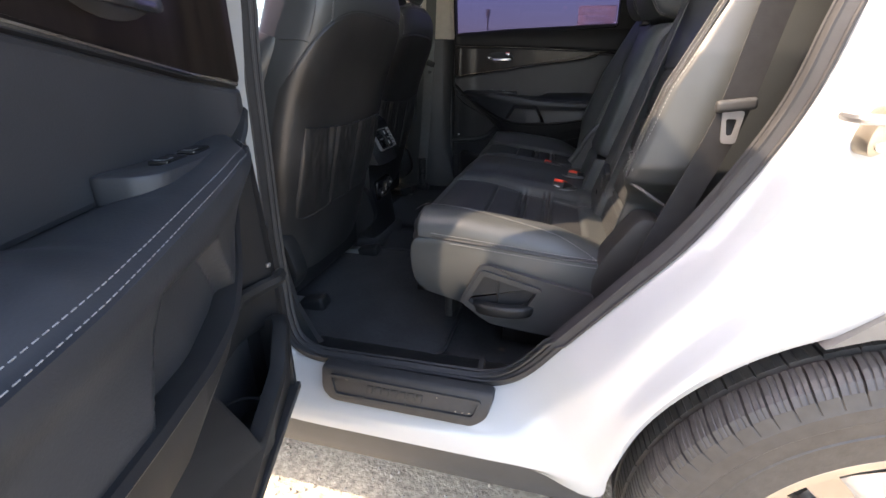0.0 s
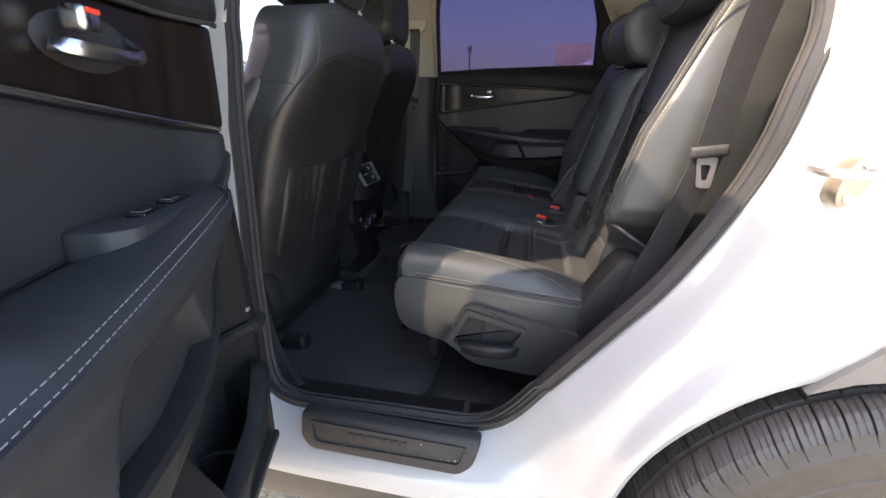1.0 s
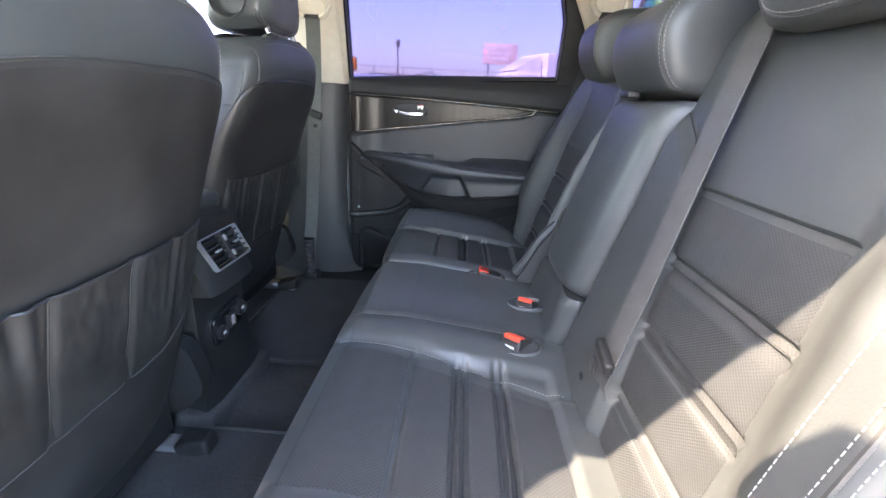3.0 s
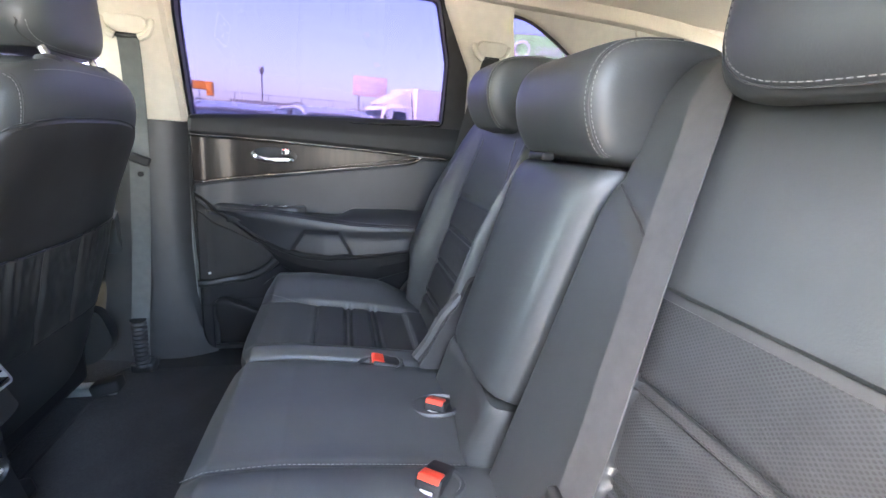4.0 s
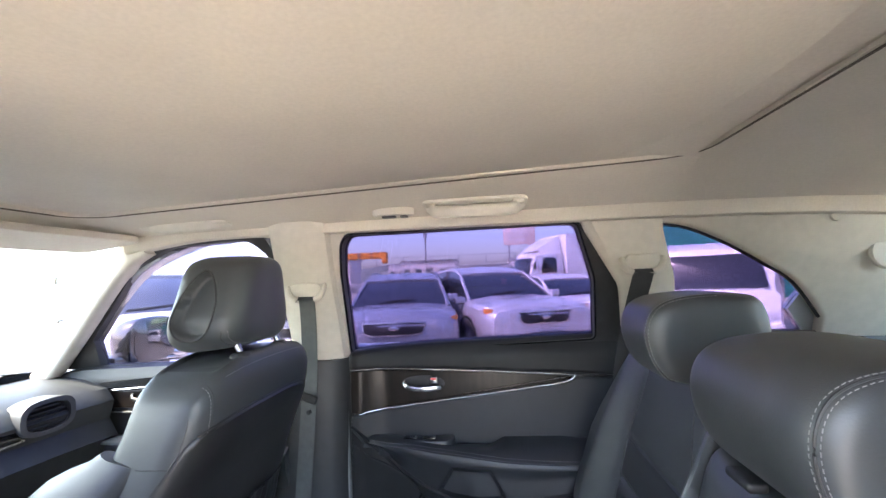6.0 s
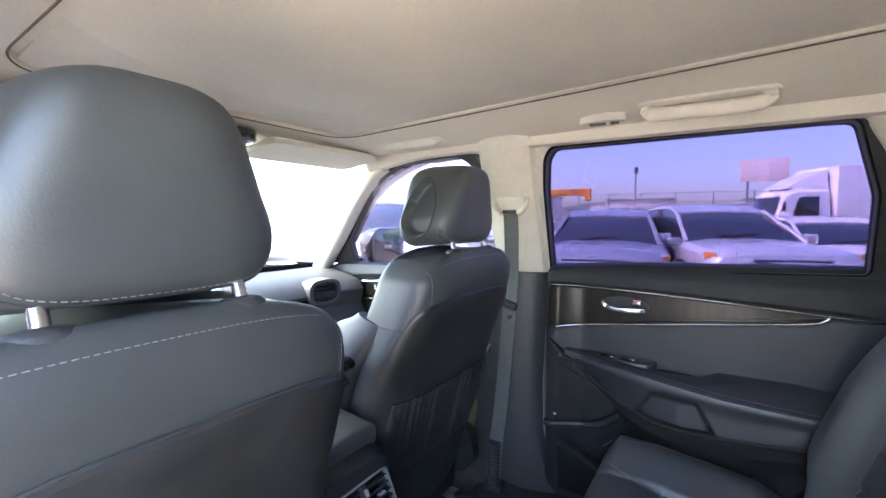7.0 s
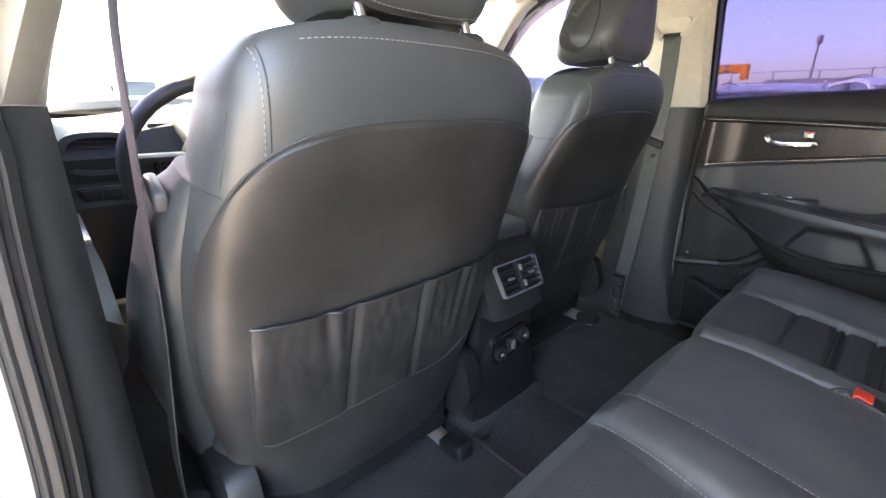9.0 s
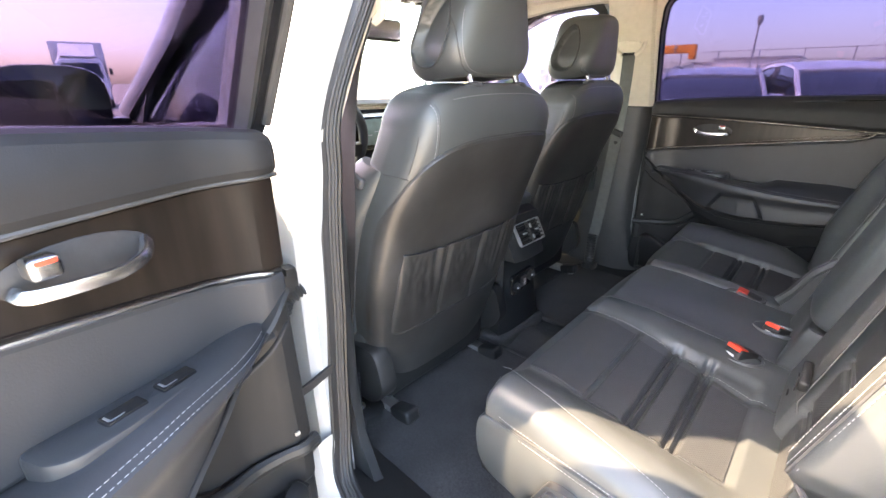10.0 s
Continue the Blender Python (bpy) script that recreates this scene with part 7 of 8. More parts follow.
        bb.transform(Matrix.Translation(c + Vector((0.302 * math.cos(a), 0.515 * W * sg, 0.302 * math.sin(a)))) @ Matrix.Rotation(-a + math.pi / 2, 4, "Y"))
        part("raised_mark", bb, TYRE, w)
    return w


for sg in (-1, 1):
    road_wheel(AX, 0.848 * sg, sg, n=1440 if sg < 0 else 360)
    road_wheel(AX - 2.78, 0.848 * sg, sg)


# floor fittings round the front seats
for sg, bx in ((-1, -0.18),):
    ac = thing("anchor_cover", "black plastic belt anchor cover on the floor", "cover", (bx, 0.62 * sg, 0.375))
    part("cover", slab(rounded([(-0.235, -0.665), (-0.135, -0.660), (-0.120, -0.600), (-0.150, -0.570), (-0.225, -0.580)], 0.012, 3), 0.375, 0.402, lambda u, v, w: Vector((u, v, w - 0.10 * (u + 0.18))), 0.008), PLASTIC, ac)
    part("bolt", lathe([(0.0, 0.412), (0.008, 0.410), (0.010, 0.398), (0.0, 0.398)], 12, "Z", (-0.175, -0.625, 0.0)), SILVER, ac)


# ---- the yard outside ----
def ground_f(s, t):
    a, b = 2 * s - 1, 2 * t - 1
    x, y = 600 * a * abs(a) ** 2.2, 600 * b * abs(b) ** 2.2
    return (x, y, GROUND + 0.02 * noise.noise(Vector((x * 0.3, y * 0.3, 0))) * min(1, max(0, (abs(x) + abs(y) - 4) / 6)))


bm = bmesh.new()
N = 120
vs = [[bm.verts.new(ground_f(i / N, j / N)) for i in range(N + 1)] for j in range(N + 1)]
for j in range(N):
    for i in range(N):
        bm.faces.new((vs[j][i], vs[j][i + 1], vs[j + 1][i + 1], vs[j + 1][i]))
solo("ground", bm, DIRT, "dusty gravel ground of a car yard", "ground", kind="structure")
rng = random.Random(4)
bm = bmesh.new()
for k in range(2600):
    x, y = rng.uniform(-0.7, 1.6), rng.uniform(-2.2, -0.55)
    r = rng.uniform(0.002, 0.0075) * (1.6 if rng.random() < 0.06 else 1)
    q = Euler((rng.random() * 6, rng.random() * 6, rng.random() * 6)).to_matrix()
    pts = [q @ Vector(p) * r * rng.uniform(0.7, 1.2) for p in ((1, 0, 0), (-1, 0.1, 0), (0, 1, 0), (0, -1, 0.1), (0.1, 0, 0.8), (0, 0.1, -0.8))]
    v = [bm.verts.new(p + Vector((x, y, GROUND + r * 0.35))) for p in pts]
    for a, b, c in ((0, 2, 4), (2, 1, 4), (1, 3, 4), (3, 0, 4), (2, 0, 5), (1, 2, 5), (3, 1, 5), (0, 3, 5)):
        bm.faces.new((v[a], v[b], v[c]))
solo("gravel", bm, STONE, "small loose stones strewn over the ground", "gravel", kind="stuff", angle=10)

CARSILVER = material("silver_car_paint", (0.60, 0.61, 0.63), 0.28, 0.35, var=0.03, bump=0.0, coat=0.6)
CARWHITE = material("white_car_paint", (0.82, 0.82, 0.82), 0.28, var=0.03, bump=0.0, coat=0.6)
CARGREY = material("grey_car_paint", (0.32, 0.34, 0.38), 0.28, 0.4, var=0.03, bump=0.0, coat=0.6)
CARGLASS = material("dark_car_glass", (0.02, 0.022, 0.026), 0.06, bump=0.0, coat=0.6)
LAMPGLASS = material("lamp_glass", (0.72, 0.74, 0.76), 0.12, 0.3, bump=0.0)
AMBER = material("amber_lens", (0.7, 0.22, 0.03), 0.25, bump=0.0)
GRILLE = material("grille_black", (0.015, 0.015, 0.016), 0.4, bump=0.6, bscale=60, bdist=0.02)
ORANGE = material("orange_paint", (0.75, 0.25, 0.03), 0.45, bump=0.0)
TEAL = material("teal_cladding", (0.02, 0.20, 0.17), 0.5, var=0.1, bump=0.0)
LIME = material("lime_sign", (0.30, 0.62, 0.22), 0.5, var=0.05, bump=0.0)
PALE = material("pale_wall", (0.62, 0.60, 0.57), 0.8, var=0.1, scale=2, bump=0.2, bscale=20)
RUST = material("rusty_steel", (0.26, 0.10, 0.05), 0.8, var=0.3, scale=6, bump=0.3, bscale=40)
STEEL = material("grey_steel", (0.30, 0.31, 0.32), 0.5, 0.4, var=0.1, bump=0.0)
HILL = material("hazy_hill", (0.16, 0.19, 0.17), 0.95, var=0.3, scale=0.05, bump=0.0)
BLUEP = material("blue_stripe", (0.03, 0.20, 0.75), 0.4, bump=0.0)
TIMBER = material("weathered_timber", (0.36, 0.24, 0.15), 0.8, var=0.25, scale=12, bump=0.3, bscale=60)


def parked_suv(name, label, m, paint, grille_style=0, L=4.65, W=1.88, H=1.68):
    """A parked car with its nose at local -y, standing on z = 0."""
    base = m.translation
    c = thing(name, label, "car", tuple(base), "parked cars", xf=m)
    ORIGIN[c] = Vector((0, 0, 0))
    c.location = (0, 0, 0)
    h = W / 2
    sec = [(0.0, 0.30, 0.80, 0.80), (0.04, 0.26, 0.90, 0.90), (0.14, 0.26, 0.955, 0.95), (0.45, 0.26, 1.005, 0.99), (0.95, 0.26, 1.045, 1.0), (1.30, 0.26, 1.07, 1.0), (2.2, 0.26, 1.08, 1.0), (3.4, 0.26, 1.12, 1.0), (4.2, 0.28, 1.14, 0.98), (4.55, 0.30, 1.10, 0.95), (4.65, 0.36, 0.95, 0.90)]
    rings = []
    for y, z0, z1, k in sec:
        w = h * k
        rings.append([Vector((x, y * L / 4.65, z)) for x, z in ((-w * 0.92, z0), (-w, z0 + 0.12), (-w, (z0 + z1) / 2), (-w * 0.98, z1 - 0.10), (-w * 0.90, z1 - 0.02), (-w * 0.5, z1 + 0.025), (0, z1 + 0.035), (w * 0.5, z1 + 0.025), (w * 0.90, z1 - 0.02), (w * 0.98, z1 - 0.10), (w, (z0 + z1) / 2), (w, z0 + 0.12), (w * 0.92, z0))])
    part("body", loft(rings), paint, c)
    gl = []
    for y, z, k in ((1.15, 1.06, 0.86), (1.55, 1.28, 0.80), (2.05, 1.56, 0.70), (2.6, H - 0.03, 0.68), (3.5, H - 0.05, 0.67), (4.1, 1.50, 0.66), (4.45, 1.12, 0.72)):
        w = h * k
        zb = 1.0
        gl.append([Vector((x, y * L / 4.65, q)) for x, q in ((-h * 0.90, zb), (-w, z - 0.015), (-w * 0.6, z), (0, z + 0.01), (w * 0.6, z), (w, z - 0.015), (h * 0.90, zb))])
    part("glasshouse", loft(gl), CARGLASS, c, "dark tinted glass")
    rf = []
    for y, z, k in ((1.98, 1.535, 0.715), (2.25, 1.62, 0.70), (2.6, H - 0.012, 0.69), (3.5, H - 0.03, 0.68), (4.05, 1.545, 0.675)):
        w = h * k
        rf.append([Vector((x, y * L / 4.65, q)) for x, q in ((-w - 0.015, z - 0.05), (-w, z), (0, z + 0.025), (w, z), (w + 0.015, z - 0.05), (w, z - 0.06), (-w, z - 0.06))])
    part("roof", loft(rf), paint, c)
    for sg in (-1, 1):
        part("windscreen_pillar", sweep([(sg * h * 0.87, 1.12, 1.04), (sg * h * 0.80, 1.55, 1.28), (sg * h * 0.71, 2.03, 1.555)], circle(0.035, 8, 0.03)), paint, c)
        for y0, y1 in ((2.75, 2.95), (3.65, 3.85)):
            part("side_pillar", sweep([(sg * (h * 0.93), y0, 1.06), (sg * (h * 0.70), (y0 + y1) / 2, 1.58)], circle(0.05, 8, 0.03)), GLOSSBLACK, c)
        hl = part("headlamp", slab(rounded([(sg * h * 0.50, 0.84), (sg * h * 0.94, 0.96), (sg * h * 0.96, 0.86), (sg * h * 0.62, 0.73)], 0.03, 3), 0.0, 0.13, lambda u, v, w: Vector((u, 0.03 + w * -0.6 + 0.30 * (abs(u) / h) ** 4, v)), 0.012), LAMPGLASS, c, "clear headlamp")
        part("indicator", slab(rounded([(sg * h * 0.86, 0.925), (sg * h * 0.97, 0.955), (sg * h * 0.97, 0.86), (sg * h * 0.90, 0.86)], 0.01, 2), 0.05, 0.14, lambda u, v, w: Vector((u, 0.02 + w * -0.6 + 0.30 * (abs(u) / h) ** 4, v)), 0.006), AMBER, hl)
        part("fog_lamp", lathe([(0.0, -0.03), (0.075, -0.02), (0.08, 0.06), (0.0, 0.06)], 16, "Y", (sg * h * 0.72, 0.03, 0.52)), GLOSSBLACK, c)
        mr = part("mirror", box((sg * (h + 0.09), 1.45, 1.10), (0.20, 0.12, 0.14), 0.045, 3), paint, c)
        part("mirror_foot", box((sg * (h - 0.02), 1.46, 1.05), (0.08, 0.06, 0.05), 0.01), GLOSSBLACK, mr)
        for y in (0.92, 3.68):
            w = part("wheel", lathe([(0.20, -0.10), (0.33, -0.10), (0.355, -0.07), (0.36, 0.07), (0.33, 0.10), (0.22, 0.10)], 28, "X", (sg * (h - 0.10), y, 0.36)), TYRE, c)
            part("rim", lathe([(0.0, 0.085 * sg), (0.06, 0.09 * sg), (0.20, 0.06 * sg), (0.225, 0.095 * sg), (0.23, 0.0), (0.0, 0.0)], 20, "X", (sg * (h - 0.10), y, 0.36)), ALLOY, w)
            part("arch", lathe([(0.37, 0.0), (0.41, 0.0), (0.41, 0.02 * sg), (0.37, 0.02 * sg)], 28, "X", (sg * (h - 0.005), y, 0.37)), GLOSSBLACK, c)
        part("roof_bar", tube([(sg * h * 0.66, 2.2, H - 0.02), (sg * h * 0.65, 2.5, H + 0.035), (sg * h * 0.64, 3.5, H + 0.02), (sg * h * 0.64, 3.8, H - 0.03)], 0.016, 8), STEEL, c)

    def nose(u, v, w):
        return Vector((u, 0.0 - w + 0.16 * (abs(u) / h) ** 2 + 0.10 * max(0, v - 0.78), v))
    gr = part("grille", slab(rounded([(-0.44, 0.86), (0.44, 0.86), (0.40, 0.71), (0.30, 0.68), (-0.30, 0.68), (-0.40, 0.71)], 0.04, 4), -0.06, 0.035, nose, 0.01), GRILLE, c, "black mesh grille")
    go = rounded([(-0.46, 0.88), (0.46, 0.88), (0.42, 0.70), (0.30, 0.665), (-0.30, 0.665), (-0.42, 0.70)], 0.04, 4)
    part("surround", ringslab(go, offset(go, 0.02), -0.04, 0.045, nose), CHROME, gr)
    if grille_style:
        for k in range(3):
            part("bar", slab([(-0.40, 0.72 + 0.05 * k), (0.40, 0.72 + 0.05 * k), (0.40, 0.745 + 0.05 * k), (-0.40, 0.745 + 0.05 * k)], 0.02, 0.05, nose, 0.004), CHROME, gr)
    part("badge", slab([(0.075 * math.cos(a), 0.78 + 0.036 * math.sin(a)) for a in [k * math.pi / 10 for k in range(20)]], 0.0, 0.055, nose, 0.006), CHROME, c, "plain oval badge")
    part("lower_intake", slab(rounded([(-0.55, 0.44), (0.55, 0.44), (0.48, 0.32), (-0.48, 0.32)], 0.03, 3), -0.05, 0.02, nose, 0.008), GRILLE, c)
    part("number_plate", slab(rounded([(-0.26, 0.54), (0.26, 0.54), (0.26, 0.43), (-0.26, 0.43)], 0.01, 2), 0.0, 0.05, nose, 0.004), LIGHTPLASTIC, c)
    for sg in (-1, 1):
        part("wiper", tube([(sg * 0.05 - 0.3, 1.24, 1.13), (sg * 0.05 + 0.2, 1.30, 1.17)], 0.008, 6), RUBBER, c)
    return c


LOW = Matrix.Diagonal((1, 1, 0.93, 1))
parked_suv("parked_car", "silver sport utility car parked across the yard", pose(1.2, 6.2, GROUND, 0, 0, 23) @ LOW, CARSILVER)
parked_suv("parked_car", "grey sport utility car parked across the yard", pose(-0.97, 5.35, GROUND, 0, 0, 8) @ Matrix.Diagonal((1, 1, 0.88, 1)), CARGREY)
parked_suv("parked_car", "white car parked beside the silver one", pose(2.75, 8.0, GROUND, 0, 0, 17) @ Matrix.Diagonal((1, 1, 0.82, 1)), CARWHITE, 0, 4.6, 1.80, 1.66)
parked_suv("parked_car", "white car with a barred grille parked close by", pose(-2.5, 3.2, GROUND, 0, 0, 46), CARWHITE, 1, 4.6, 1.86, 1.68)
parked_suv("parked_car", "grey car parked in the far row", pose(-4.6, 9.5, GROUND, 0, 0, 20), CARGREY, 0)


def truck(name, label, m, cab, boxed=True, stripe=False):
    c = thing(name, label, "truck", tuple(m.translation), "trucks", xf=m)
    ORIGIN[c] = Vector((0, 0, 0))
    c.location = (0, 0, 0)
    rings = [[Vector((x * k, y, z)) for x, z in ((-0.95, 0.5), (-0.98, 1.2), (-0.90, zt - 0.15), (-0.75, zt), (0.75, zt), (0.90, zt - 0.15), (0.98, 1.2), (0.95, 0.5))] for y, zt, k in ((0.0, 1.25, 0.94), (0.08, 1.5, 0.97), (0.35, 2.25, 1.0), (0.7, 2.42, 1.0), (1.7, 2.42, 1.0))]
    part("cab", loft(rings), cab, c)
    part("windscreen", slab(rounded([(-0.80, 1.40), (0.80, 1.40), (0.72, 2.12), (-0.72, 2.12)], 0.06, 4), 0.0, 0.02, lambda u, v, w: Vector((u, 0.03 + (v - 1.38) * 0.36 - w, v)), 0.006), CARGLASS, c)
    for sg in (-1, 1):
        part("side_window", slab(rounded([(0.55, 1.45), (1.35, 1.45), (1.35, 2.10), (0.75, 2.10)], 0.05, 3), 0.94, 0.985, lambda u, v, w: Vector((sg * w * (1.0 if v < 2 else 0.97), u, v)), 0.004), CARGLASS, c)
        part("mirror", box((sg * 1.15, 0.15, 1.75), (0.14, 0.06, 0.30), 0.02), GLOSSBLACK, c)
        part("headlamp", box((sg * 0.70, -0.02, 0.85), (0.32, 0.06, 0.16), 0.03, 3), LAMPGLASS, c)
        for y in (0.8, 4.4):
            w = part("wheel", lathe([(0.20, -0.12), (0.38, -0.12), (0.40, 0.0), (0.38, 0.12), (0.22, 0.12)], 24, "X", (sg * 0.85, y, 0.40)), TYRE, c)
            part("rim", lathe([(0.0, 0.05 * sg), (0.20, 0.10 * sg), (0.22, 0.0), (0.0, 0.0)], 16, "X", (sg * 0.85, y, 0.40)), STEEL, w)
    part("bumper", box((0, -0.02, 0.55), (1.9, 0.12, 0.24), 0.04, 3), cab, c)
    part("chassis", box((0, 3.2, 0.62), (0.9, 5.6, 0.2), 0.02), STEEL, c)
    if boxed == "van":
        vb = part("van_body", box((0, 3.1, 1.38), (1.92, 3.2, 1.95), 0.12, 4), cab, c)
        for k in range(2):
            for sg in (-1, 1):
                part("side_window", box((sg * 0.965, 2.4 + 1.3 * k, 1.75), (0.02, 1.1, 0.55), 0.008), CARGLASS, vb)
    elif boxed:
        cg = part("cargo_box", box((0, 4.0, 2.0), (2.15, 4.4, 2.3), 0.03), CARWHITE, c)
        for k in range(9):
            part("rib", box((-1.085, 1.95 + 0.5 * k, 2.0), (0.02, 0.03, 2.2), 0.005), STEEL, cg)
        part("air_deflector", loft([[Vector((x, y, z)) for x, z in ((-0.8 * k, 2.40), (0.8 * k, 2.40), (0.7 * k, zt), (-0.7 * k, zt))] for y, zt, k in ((0.5, 2.45, 0.9), (1.1, 2.80, 1.0), (1.7, 3.05, 1.0))]), cab, c)
    if stripe:
        for k in range(3):
            part("stripe", slab([(0.4 + 0.30 * k, 0.95), (0.62 + 0.30 * k, 0.95), (0.95 + 0.30 * k, 1.30), (0.73 + 0.30 * k, 1.30)], 0.96, 0.995, lambda u, v, w: Vector((w, u, v)), 0.002), BLUEP, c)
    return c


truck("truck", "white box truck standing behind the parked cars", pose(1.6, 19.0, GROUND, 0, 0, -65), CARWHITE)
truck("truck", "white truck standing by the far row", pose(-13.5, 12.0, GROUND, 0, 0, -20), CARWHITE)
truck("truck", "white truck across the yard with a low bed", pose(-10.5, 22.0, GROUND, 0, 0, 12), CARWHITE, False)
truck("van", "white van with slanting blue stripes parked near the building", pose(3.9, 6.9, GROUND, 0, 0, -28) @ Matrix.Diagonal((1, 1, 0.75, 1)), CARWHITE, "van", True)
truck("truck", "white truck parked ahead on the near side", pose(-27.5, 3.6, GROUND, 0, 0, 80), CARWHITE, True)

# crane truck boom
cr = thing("crane", "orange crane boom resting over a lorry bed", "crane", (-7.4, 25, GROUND))
part("boom", box((-8.3, 25, 2.85), (4.4, 0.35, 0.40), 0.04), ORANGE, cr)
part("head", box((-6.1, 25, 2.70), (0.3, 0.40, 0.7), 0.05), ORANGE, cr)
part("mast", box((-9.6, 25, 1.5), (0.5, 0.5, 2.5), 0.05), STEEL, cr)
for k in range(4):
    part("rib", box((-9.3 + 0.8 * k, 24.8, 2.85), (0.08, 0.06, 0.42), 0.01), STEEL, cr)
part("bed", box((-8.4, 25.2, 0.9), (5.0, 2.0, 0.5), 0.05), STEEL, cr)
for x in (-10.0, -6.8):
    part("wheel", lathe([(0.2, -0.12), (0.42, -0.12), (0.44, 0.12), (0.2, 0.12)], 20, "Y", (x, 24.2, 0.42)), TYRE, cr)
# fence and lamp post
fe = thing("fence", "thin wire yard fence on steel posts", "fence", (-2, 30, GROUND))
for k in range(26):
    part("post", tube([(-24 + 2.0 * k, 30, GROUND), (-24 + 2.0 * k, 30, 3.0)], 0.04, 6), STEEL, fe)
for z in (1.2, 1.8, 2.4, 2.95):
    part("rail", tube([(-24, 30, z), (26, 30, z)], 0.02, 5), STEEL, fe)
lp = thing("lamp_post", "tall grey lamp post beyond the yard", "lamp post", (-9.05, 60, GROUND))
part("pole", loft([[Vector((-9.05 + r * math.cos(a), 60 + r * math.sin(a), z)) for a in [j * math.pi / 4 for j in range(8)]] for z, r in ((GROUND, 0.16), (4, 0.13), (7.2, 0.09))]), STEEL, lp)
part("lamp_head", loft([[Vector((-9.05 + r * math.cos(a), 60 + r * math.sin(a), z)) for a in [j * math.pi / 4 for j in range(8)]] for z, r in ((7.1, 0.12), (7.4, 0.30), (8.0, 0.28), (8.1, 0.08))]), STEEL, lp)
# billboard
bb = thing("billboard", "pale pink billboard on steel legs", "billboard", (3.4, 46, GROUND))
PINK = material("pale_board", (0.78, 0.62, 0.56), 0.6, bump=0.0)
part("panel", box((3.4, 46, 5.6), (3.4, 0.2, 1.9), 0.03), PINK, bb)
for k in range(3):
    part("print_bar", box((3.4 - 0.1 * k, 45.88, 6.15 - 0.5 * k), (2.7 - 0.4 * k, 0.04, 0.22), 0.01), CARWHITE, bb)
for x in (2.3, 4.5):
    part("leg", tube([(x, 46.1, GROUND), (x, 46.1, 4.8)], 0.10, 8), STEEL, bb)
# green-signed building
gb = thing("office_building", "teal clad office building with a lime green sign", "building", (12.6, 20.0, GROUND))
GM = pose(12.6, 20.0, GROUND, 0, 0, -14)


def gbox(c, s, bev=0.02):
    b = box(c, s, bev)
    b.transform(GM)
    return b


part("wall", gbox((0, 2.0, 3.1), (9.0, 4.0, 6.2)), TEAL, gb)
part("roof", gbox((0, 2.0, 6.28), (9.3, 4.3, 0.15)), STEEL, gb)
sign = part("sign", gbox((-1.2, -0.12, 5.62), (6.2, 0.2, 1.3)), LIME, gb, "lime green sign board")
disc = lathe([(0.30, -0.02), (0.42, -0.02), (0.42, 0.02), (0.30, 0.02)], 24, "Y", (-3.6, -0.25, 5.62))
disc.transform(GM)
part("emblem", disc, CARWHITE, sign)
txt = bpy.data.curves.new("sign_text", "FONT")
txt.body, txt.size, txt.extrude = "GREEN", 0.54, 0.01
tob = bpy.data.objects.new("sign_text", txt)
scene.collection.objects.link(tob)
dg = bpy.context.evaluated_depsgraph_get()
tm = bpy.data.meshes.new_from_object(tob.evaluated_get(dg))
bpy.data.objects.remove(tob)
tb = bmesh.new()
tb.from_mesh(tm)
tb.transform(GM @ Matrix.Translation((-3.0, -0.245, 5.42)) @ Matrix.Rotation(radians(90), 4, "X"))
part("lettering", tb, CARWHITE, sign, "white capital letters")
for k in range(4):
    w = part("window", gbox((-3.2 + 2.1 * k, -0.03, 4.1), (1.7, 0.10, 1.1)), CARWHITE, gb)
    part("pane", gbox((-3.2 + 2.1 * k, -0.09, 4.1), (1.5, 0.04, 0.92), 0.005), CARGLASS, w)
    for j in range(4):
        part("bar", gbox((-3.8 + 2.1 * k + 0.4 * j, -0.13, 4.1), (0.05, 0.04, 1.0), 0.005), CARWHITE, w)
for k in range(3):
    part("door", gbox((-3.0 + 3.0 * k, -0.04, 1.1), (1.0, 0.08, 2.1)), STEEL, gb)
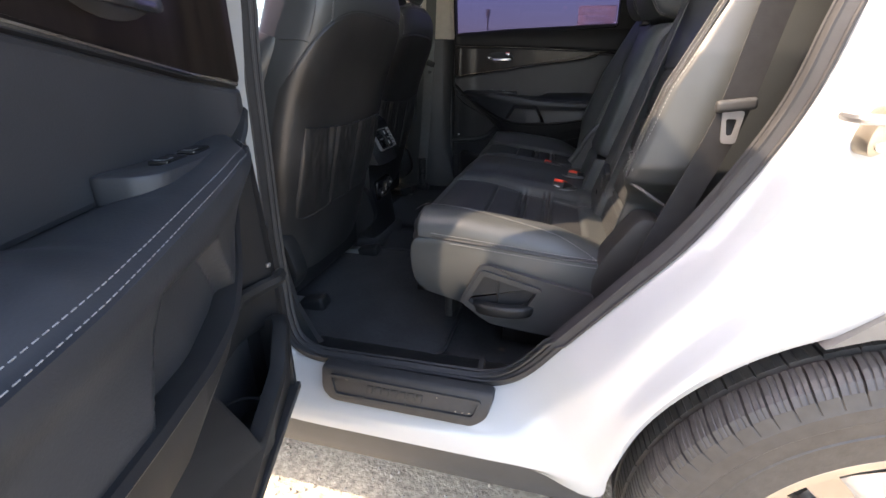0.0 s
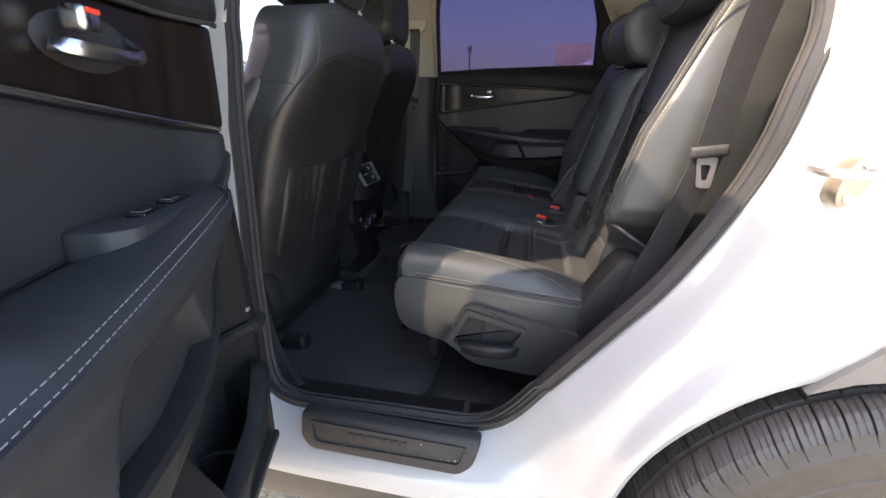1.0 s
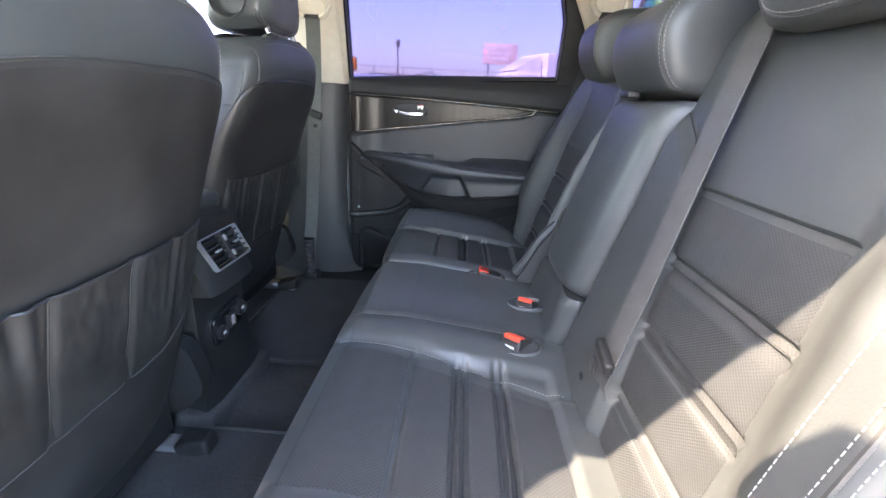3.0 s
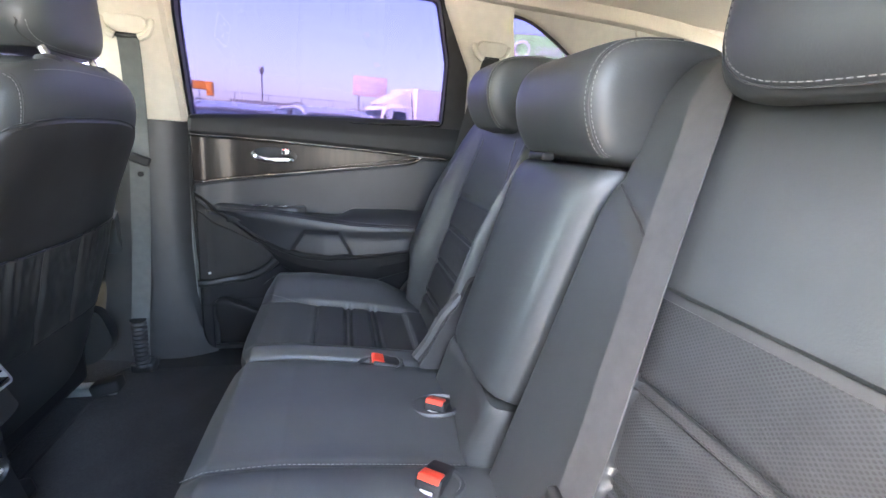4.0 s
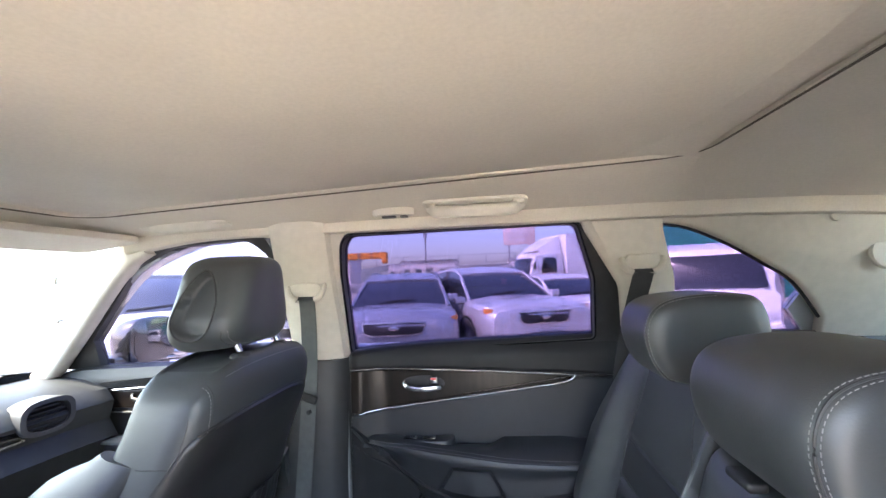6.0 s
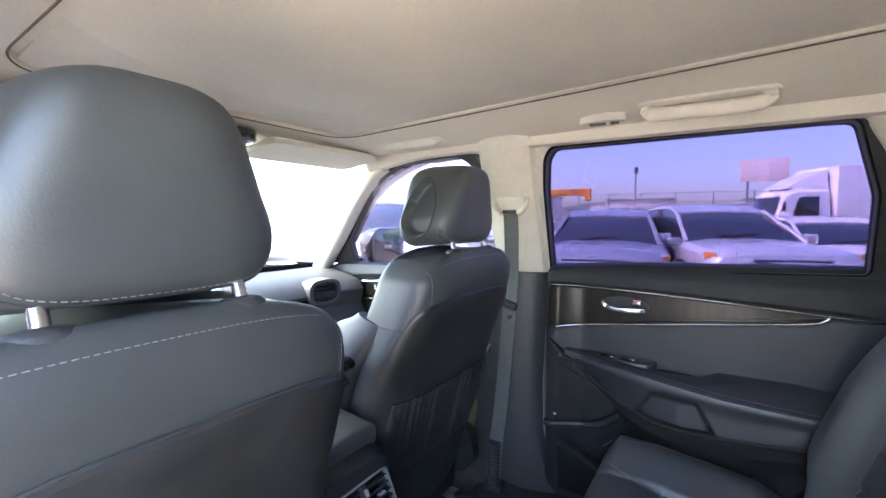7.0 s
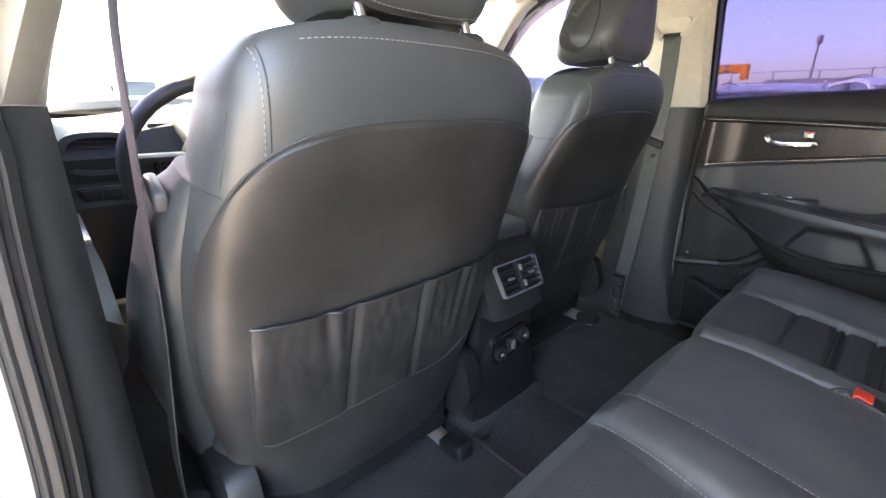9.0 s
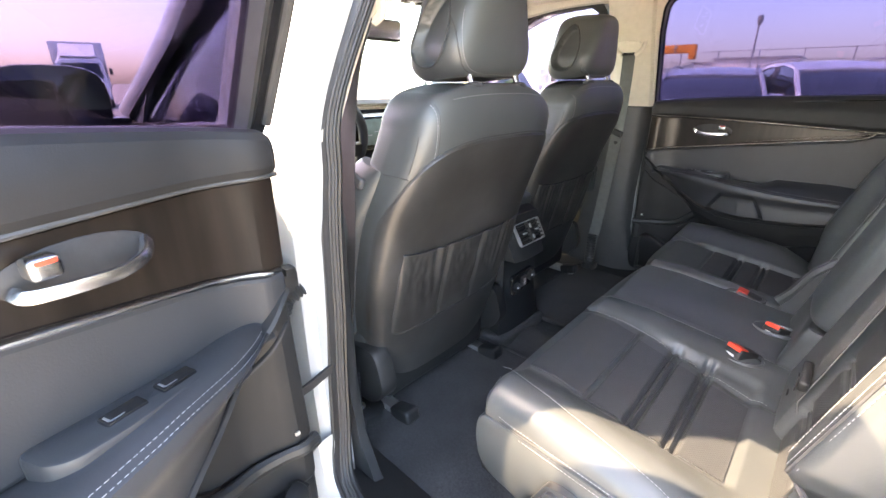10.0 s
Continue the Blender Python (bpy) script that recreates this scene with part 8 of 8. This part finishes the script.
# open timber and steel shed behind the car
sh = thing("shed", "open shed of rusty steel and timber with a flat roof", "shed", (16, 3, GROUND))
for x in (12.0, 15.5, 19.0):
    for y in (-1.0, 3.0, 7.0):
        part("post", box((x, y, 1.7), (0.22, 0.22, 3.4), 0.02), RUST, sh)
for k in range(8):
    part("roof_board", box((15.5, -1.4 + 1.25 * k, 3.45), (8.0, 1.1, 0.10), 0.02), TIMBER, sh)
for y in (-1.0, 3.0, 7.0):
    part("beam", box((15.5, y, 3.28), (8.0, 0.18, 0.22), 0.02), RUST, sh)
for k in range(5):
    part("stacked_board", box((16, 3.0, 0.2 + 0.16 * k), (4.0, 2.4, 0.14), 0.02), TIMBER, sh)
# gas tower lattice and low blocks along the horizon
tw = thing("lattice_tower", "red and white lattice tower far off", "tower", (-14, 33, GROUND))
for dx in (-0.6, 0.6):
    for dy in (-0.6, 0.6):
        part("leg", tube([(-14 + dx, 33 + dy, GROUND), (-14 + dx * 0.6, 33 + dy * 0.6, 9)], 0.09, 6), RUST, tw)
for k in range(9):
    for sgn in (-1, 1):
        f = 1 - 0.4 * k / 9
        part("brace", tube([(-14 - 0.6 * f * sgn, 32.4, k * 1.0), (-14 + 0.6 * f * sgn, 32.4, k * 1.0 + 1.0)], 0.05, 5), RUST if k % 2 else CARWHITE, tw)
rng = random.Random(9)
for k in range(16):
    x = -60 + 8.5 * k + rng.uniform(-2, 2)
    y = 75 + rng.uniform(-8, 20)
    w, h_ = rng.uniform(6, 11), rng.uniform(2.5, 5.0)
    b = thing("far_building", "pale low building far behind the yard", "building", (x, y, GROUND), "far buildings")
    part("wall", box((x, y, h_ / 2), (w, 6, h_), 0.05), PALE, b)
    part("roof", box((x, y, h_ + 0.1), (w + 0.5, 6.5, 0.25), 0.05), STEEL, b)
    for j in range(int(w // 2)):
        part("window", box((x - w / 2 + 1.0 + 2.0 * j, y - 3.0, h_ * 0.6), (1.1, 0.1, 0.9), 0.02), CARGLASS, b)
hl = []
for k in range(61):
    a = radians(20 + 140 * k / 60)
    r = 420
    hgt = 14 + 10 * noise.noise(Vector((k * 0.22, 1.7, 0))) + 5 * noise.noise(Vector((k * 0.7, 4.2, 0)))
    hl.append([Vector((r * math.cos(a), r * math.sin(a), GROUND - 1)), Vector((r * 1.02 * math.cos(a), r * 1.02 * math.sin(a), hgt * 0.7)), Vector((r * 1.06 * math.cos(a), r * 1.06 * math.sin(a), hgt)), Vector((r * 1.2 * math.cos(a), r * 1.2 * math.sin(a), GROUND - 1))])
solo("backdrop", loft(hl), HILL, "low wooded hills on the hazy horizon", "hills", kind="structure")
